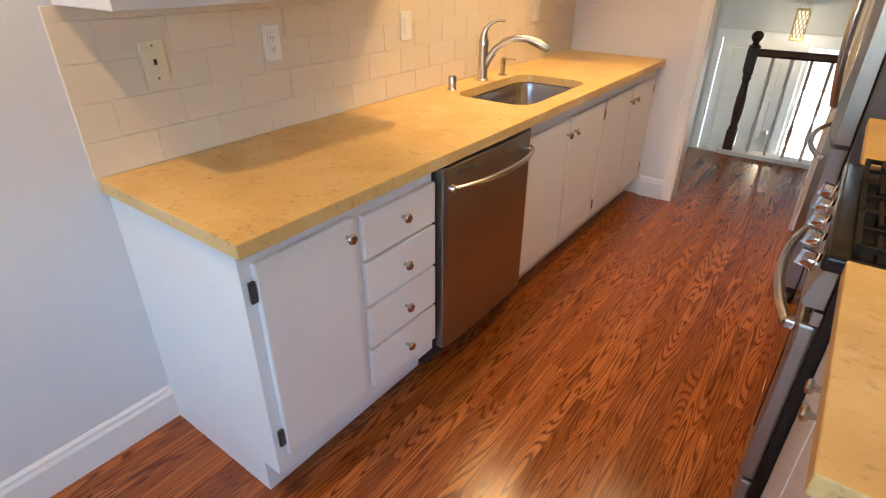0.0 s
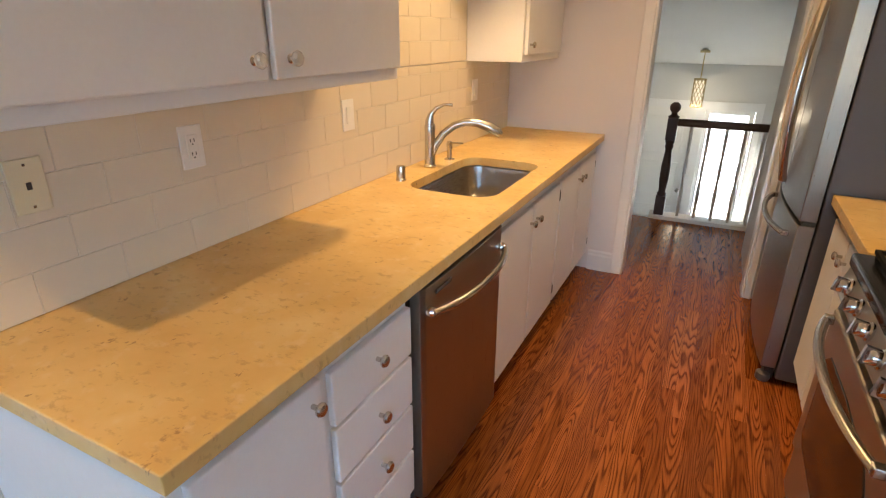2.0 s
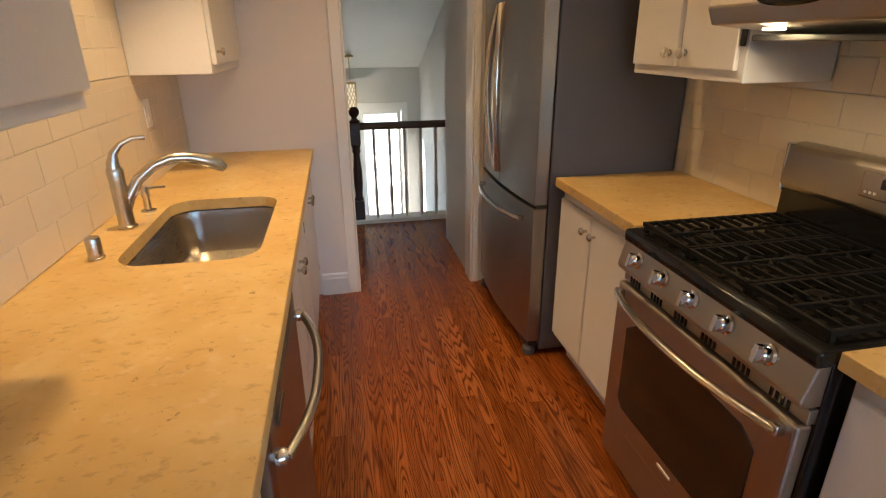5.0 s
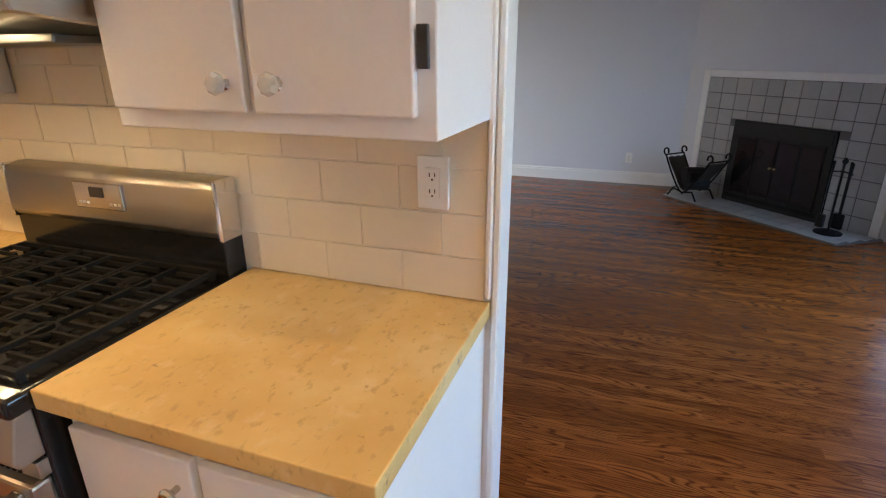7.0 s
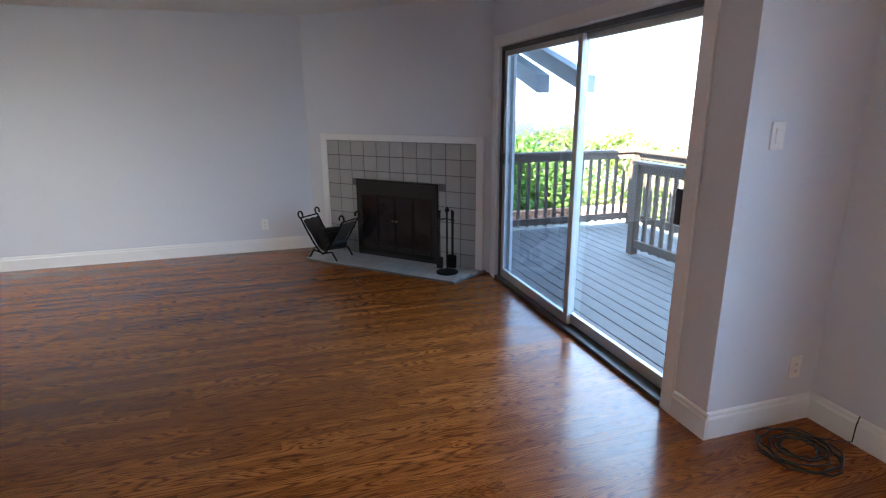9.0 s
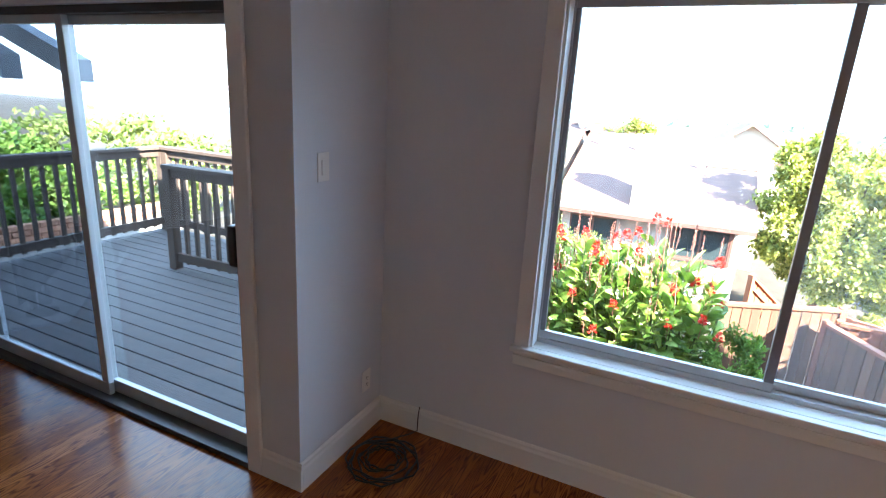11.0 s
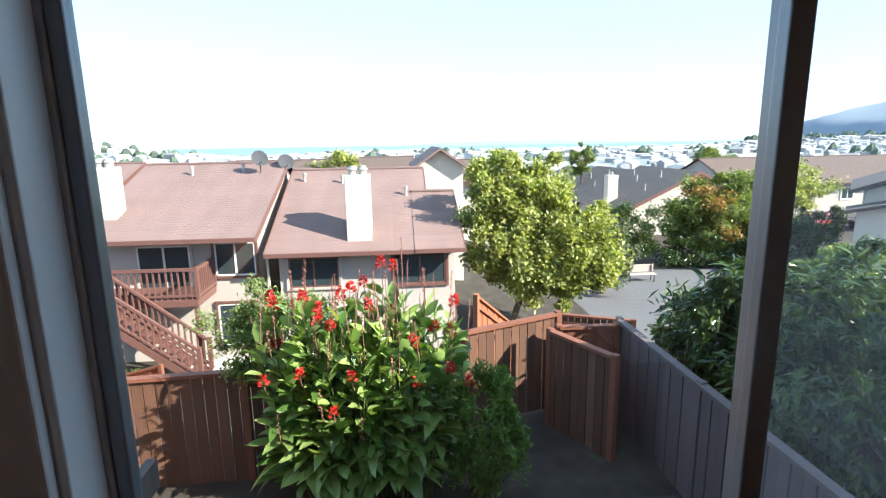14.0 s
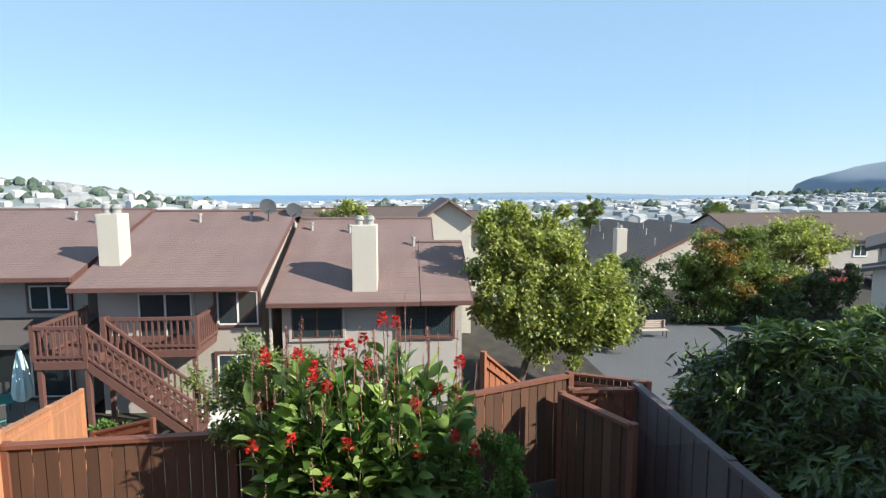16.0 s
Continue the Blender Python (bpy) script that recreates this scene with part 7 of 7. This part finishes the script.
def patio_chair(x, y, yaw):
    T = Matrix.Translation((x, y, -5.0)) @ pose(0, 0, 0, 0, 0, yaw)
    u = thing("patio_chair", (x, y, -5.0), "dark metal patio chair with a teal seat", "chair", "patio chairs")
    block("seat", (-0.23, 0.23, -0.23, 0.23, 0.42, 0.47), TEAL, u, 0.02, "", T)
    block("backrest", (-0.23, 0.23, 0.20, 0.24, 0.50, 0.92), DARKALU, u, 0.02, "", T)
    for lx in (-0.2, 0.2):
        for ly in (-0.2, 0.2):
            block("leg", (lx - 0.015, lx + 0.015, ly - 0.015, ly + 0.015, 0, 0.42), DARKALU, u, 0, "", T)


patio_chair(11.9, -16.3, 60)
patio_chair(13.0, -16.4, -40)
patio_chair(12.9, -17.9, 200)
tree((7.9, -15.1, -4.6), (0.9, 0.4, 0.5), 1500, 0.13, 0.4, LEAF_HEDGE, "low green plants at the foot of the stairs", 41, 30, (7.9, -15.1), 0.02, 0.2, 0.25, "shrub")
pt = thing("flower_pot", (8.55, -15.0, ground_z(8.55, -15.0)), "terracotta flower pot by the stairs", "pot")
part("pot", lathe([(0.11, 0), (0.16, 0.26), (0.18, 0.27), (0.18, 0.32), (0.15, 0.32), (0.13, 0.28)], (8.55, -15.0, ground_z(8.55, -15.0)), 'Z', 16), BRICK, pt, "", True)

# far houses
row = townhouse(-62.0, -31.5, -50.5, (-49.8, -2.9), (-56.0, -0.6), -62.0, "beige townhouse row with brown roofs beyond the trees", -8.0, SHINGLE_FAR, STUCCO, 0.4)
for i in range(7):
    wx = -60.8 + i * 4.14
    wall_window(row, wx, wx + 1.3, -4.6, -3.5, -50.5, TRIM, True)
    wall_window(row, wx, wx + 1.3, -7.1, -5.8, -50.5, TRIM, True)


def end_gable_house(y0, y1, xr, zr, half, drop, label):
    """A unit with its ridge along y at (xr, zr) and its gable towards the car park."""
    u = thing("townhouse", (xr, (y0 + y1) / 2, -8.0), label, "house", "townhouses")
    ze = zr - drop
    part("wall", prism([(xr - half, -8.0), (xr - half, ze), (xr, zr - 0.1), (xr + half, ze), (xr + half, -8.0)], 'Y', y0, y1), STUCCO_PALE, u)
    for sgn in (1, -1):
        vs, fs, courses = [], [], 22
        for i in range(courses):
            k = len(vs)
            for y in (y0 - 0.3, y1 + 0.5):
                for q, t in ((i, 0.0), (i, 0.022), (i + 1, 0.010), (i + 1, -0.06)):
                    a = 1.07 * (1 - q / courses)
                    vs.append((xr + sgn * half * a, y, zr - drop * a + t))
            fs += [(k, k + 1, k + 5, k + 4), (k + 1, k + 2, k + 6, k + 5), (k, k + 3, k + 2, k + 1), (k + 4, k + 5, k + 6, k + 7), (k, k + 4, k + 7, k + 3)]
        raw("roof", vs, fs, SHINGLE_DARK, u, "dark shingle courses")
        part("rake_board", prism([(xr, zr - 0.22), (xr, zr + 0.05), (xr + sgn * half * 1.07, zr + 0.05 - drop * 1.07), (xr + sgn * half * 1.07, zr - 0.22 - drop * 1.07)], 'Y', y1 + 0.5, y1 + 0.56), REDTRIM, u)
    return u


for k, (y0, y1, zr) in enumerate(((-51.9, -42.0, -1.0), (-62.0, -52.0, -1.45), (-72.0, -62.1, -1.9))):
    end_gable_house(y0, y1, -23.0 + 0.5 * k, zr, 6.2, 3.05, "pale townhouse with a dark grey roof beyond the car park")
    for q, (dx, dy) in enumerate(((1.6, 2.0), (2.4, 4.4), (1.4, 6.8), (3.4, 8.2))):
        roof_pipe(-23.0 + 0.5 * k + dx, y0 + dy, zr - 3.05 * dx / 6.2, 0.5)
chimney(-18.1, -17.2, -46.5, -45.6, -4.2, -1.45, (-17.65,), "pale chimney on a dark far roof")
chimney(-7.6, -6.9, -40.2, -39.5, -1.2, 0.55, (-7.25,), "white chimney rising behind the tree")

# the pale house beside the car park stands turned towards the yard
GT = Matrix(((0.74, 0.67, 0, -23.2), (-0.67, 0.74, 0, -27.0), (0, 0, 1, 0), (0, 0, 0, 1)))
gh = thing("townhouse", (-25.5, -26.5, -6.1), "pale house with two stepped gables and an arched window", "house", "townhouses")


def turned(bm):
    bmesh.ops.transform(bm, matrix=GT, verts=bm.verts)
    return bm


part("wall", turned(prism([(-0.3, -6.2), (-0.3, -1.30), (-9.0, 2.2), (-18.0, -1.30), (-18.0, -6.2)], 'Y', -9.0, -1.6)), STUCCO_PALE, gh)
part("porch_wall", turned(prism([(0.0, -6.2), (0.0, -2.30), (-4.3, -1.20), (-8.6, -2.30), (-8.6, -6.2)], 'Y', -1.6, 0.0)), STUCCO_PALE, gh)
for pts, ya, yb in (([(0.4, -1.50), (0.4, -1.28), (-9.0, 2.50), (-9.0, 2.28)], -9.4, -1.2), ([(-9.0, 2.50), (-9.0, 2.28), (-18.5, -1.50), (-18.5, -1.28)], -9.4, -1.2), ([(0.5, -2.40), (0.5, -2.22), (-4.3, -1.00), (-4.3, -1.18)], -1.6, 0.45), ([(-4.3, -1.00), (-4.3, -1.18), (-9.1, -2.40), (-9.1, -2.22)], -1.6, 0.45)):
    part("roof", turned(prism(pts, 'Y', ya, yb)), SHINGLE_DARK, gh, "dark shingle slope")
arch = [(-4.4, -3.55), (-5.3, -3.55)] + [(-4.85 - 0.45 * math.cos(math.pi - q * math.pi / 10) * 1.0, -2.75 + 0.45 * math.sin(q * math.pi / 10)) for q in range(11)]
part("window", turned(prism(arch, 'Y', 0.002, 0.04)), DARKPANE, gh, "dark arched window")
part("sill", turned(prism([(-4.2, -3.72), (-4.2, -3.56), (-5.5, -3.56), (-5.5, -3.72)], 'Y', 0.001, 0.22)), SHINGLE_DARK, gh)
for x0, x1, y, z in ((5.5, 11.5, -33.0, 0.55), (-0.2, 5.2, -35.0, 0.60), (-8.5, -3.0, -38.0, 0.2)):
    townhouse(x0, x1, y - 0.7, (y, z - 1.3), (y - 5, z), y - 10, "brown-roofed townhouse further down the slope", -8.0, SHINGLE_FAR, STUCCO_PALE, 0.3)

# pale pebbles at the foot of the townhouse wall
g = np.random.default_rng(91)
pv, pf = [], []
for _ in range(700):
    px, py, pr = g.uniform(5.0, 7.4), g.uniform(-18.1, -16.9), g.uniform(0.04, 0.09)
    pz, k = ground_z(px, py) + 0.03, len(pv)
    pv += [(px + pr, py, pz), (px, py + pr, pz), (px - pr, py, pz), (px, py - pr, pz), (px, py, pz + 0.7 * pr), (px, py, pz - 0.7 * pr)]
    pf += [(k + a, k + b, k + c) for a, b, c in ((0, 1, 4), (1, 2, 4), (2, 3, 4), (3, 0, 4), (1, 0, 5), (2, 1, 5), (3, 2, 5), (0, 3, 5))]
tagged(raw("pebble_bed", pv, pf, PEBBLE, None, "", "stuff"), "bed of pale pebbles at the foot of the wall", "pebbles")

# sunlit walk in front of the entry
wall("pavement", [(-6.0, 8.0, YF + 0.3, 24.0, -1.62, -1.50)], CONCRETE, "pale concrete walk outside the front door", "pavement")


# unseen house block, added west of the yard to cast shade on it
shade_house = thing("townhouse", (-6.8, -0.6, -2.95), "unseen stucco house block added west of the yard for shade", "house", "townhouses")
block("wall", (-9.0, -4.6, -5.2, 4.0, -3.0, 2.25), STUCCO, shade_house, 0.02)
part("roof", prism([(-9.4, 2.25), (-6.8, 3.2), (-4.25, 2.25)], 'Y', -5.5, 4.2), SHINGLE, shade_house, "brown shingle roof")
# ---------------------------------------------------------------- pieces of floors and walls
def tile_field(parent, x, s, y0, y1, z0, z1, skip=()):
    """Glazed tiles in running bond on a wall that faces s along x, over a grout bed."""
    a, b = sorted((x + s * 0.001, x + s * 0.0085))
    bed = block("grout_bed", (a, b, y0, y1, z0, z1), GROUT, parent, 0)
    W, H, shared = 0.2032, 0.1016, {}
    r, z = 0, z0
    while z < z1 - 0.01:
        zt = min(z + H, z1)
        y = y0 - (W / 2 if r % 2 else 0)
        while y < y1 - 0.005:
            ya, yb = max(y, y0), min(y + W, y1)
            if yb - ya > 0.012 and not any(ya < q[1] - 0.002 and yb > q[0] + 0.002 and z < q[3] - 0.002 and zt > q[2] + 0.002 for q in skip):
                key = (round(yb - ya, 3), round(zt - z, 3))
                if key not in shared:
                    bm = bmesh.new()
                    add_box(bm, 0, 0.0025, 0.0008, yb - ya - 0.0008, 0.0008, zt - z - 0.0008)
                    bevelled(bm, 0.0011, 1)
                    me = bpy.data.meshes.new("tile")
                    bm.to_mesh(me)
                    bm.free()
                    me.materials.append(TILE)
                    shared[key] = me
                o = new("tile", shared[key])
                o.parent = parent
                o.location = Vector((b if s > 0 else a - 0.0025, ya, z)) - AT[parent]
            y += W
        z += H
        r += 1


tile_field(wall_west, XW, 1, 1.012, YN - 0.004, 0.921, 1.366, ())
tile_field(wall_west, XW, 1, 2.236, 3.454, 1.3685, ZC - 0.003, ())
tile_field(wall_range, XK, -1, 1.106, 3.20, 0.921, 1.328, ())
tile_field(wall_range, XK, -1, 1.740, 2.486, 1.3305, 1.62, ())

# oak strips: those along the walk are parts, the rest is joined
SUB = plain("subfloor", (0.05, 0.02, 0.01), 0.9)
floor = block("floor", (XW, XE, YS - 0.1, 5.5, -0.14, -0.020), SUB, None, 0)
block("subfloor", (XW, XJ, -2.0, YS - 0.1, -0.14, -0.020), SUB, floor, 0)
tagged(floor, "glossy red-brown oak strip floor", "floor", kind="structure")
g = np.random.default_rng(77)
SW = 0.0573
rest_v, rest_f, shared, count = [], [], {}, 0
x = XW
while x < XE - 0.001:
    x1 = min(x + SW, XE)
    y = -1.995 - g.uniform(0, 0.8)
    while y < 5.49:
        ln = float(g.choice((0.45, 0.6, 0.75, 0.9, 1.05, 1.2, 1.5)))
        ya, yb = max(y, -1.995), min(y + ln, 5.495)
        y += ln
        if x > XJ - 0.03:
            ya = max(ya, YS - 0.1)
        if yb - ya < 0.02:
            continue
        near = -1.12 < x < 0.04 and 0.55 < yb and ya < 5.0
        if near and count < 298:
            key = (round(x1 - x, 4), round(yb - ya, 3))
            if key not in shared:
                bm = bmesh.new()
                add_box(bm, 0.0002, x1 - x - 0.0002, 0.0002, yb - ya - 0.0002, -0.019, 0.0)
                me = bpy.data.meshes.new("plank")
                bm.to_mesh(me)
                bm.free()
                me.materials.append(OAK)
                shared[key] = me
            o = new("plank", shared[key])
            o.parent = floor
            o.location = Vector((x, ya, 0)) - AT[floor]
            count += 1
        else:
            k = len(rest_v)
            for zz in (-0.019, 0.0):
                rest_v += [(x + 0.0002, ya + 0.0002, zz), (x1 - 0.0002, ya + 0.0002, zz), (x1 - 0.0002, yb - 0.0002, zz), (x + 0.0002, yb - 0.0002, zz)]
            rest_f += [(k + 4, k + 5, k + 6, k + 7), (k, k + 1, k + 5, k + 4), (k + 1, k + 2, k + 6, k + 5), (k + 2, k + 3, k + 7, k + 6), (k + 3, k, k + 4, k + 7)]
    x = x1
raw("planks", rest_v, rest_f, OAK, floor, "", "stuff")
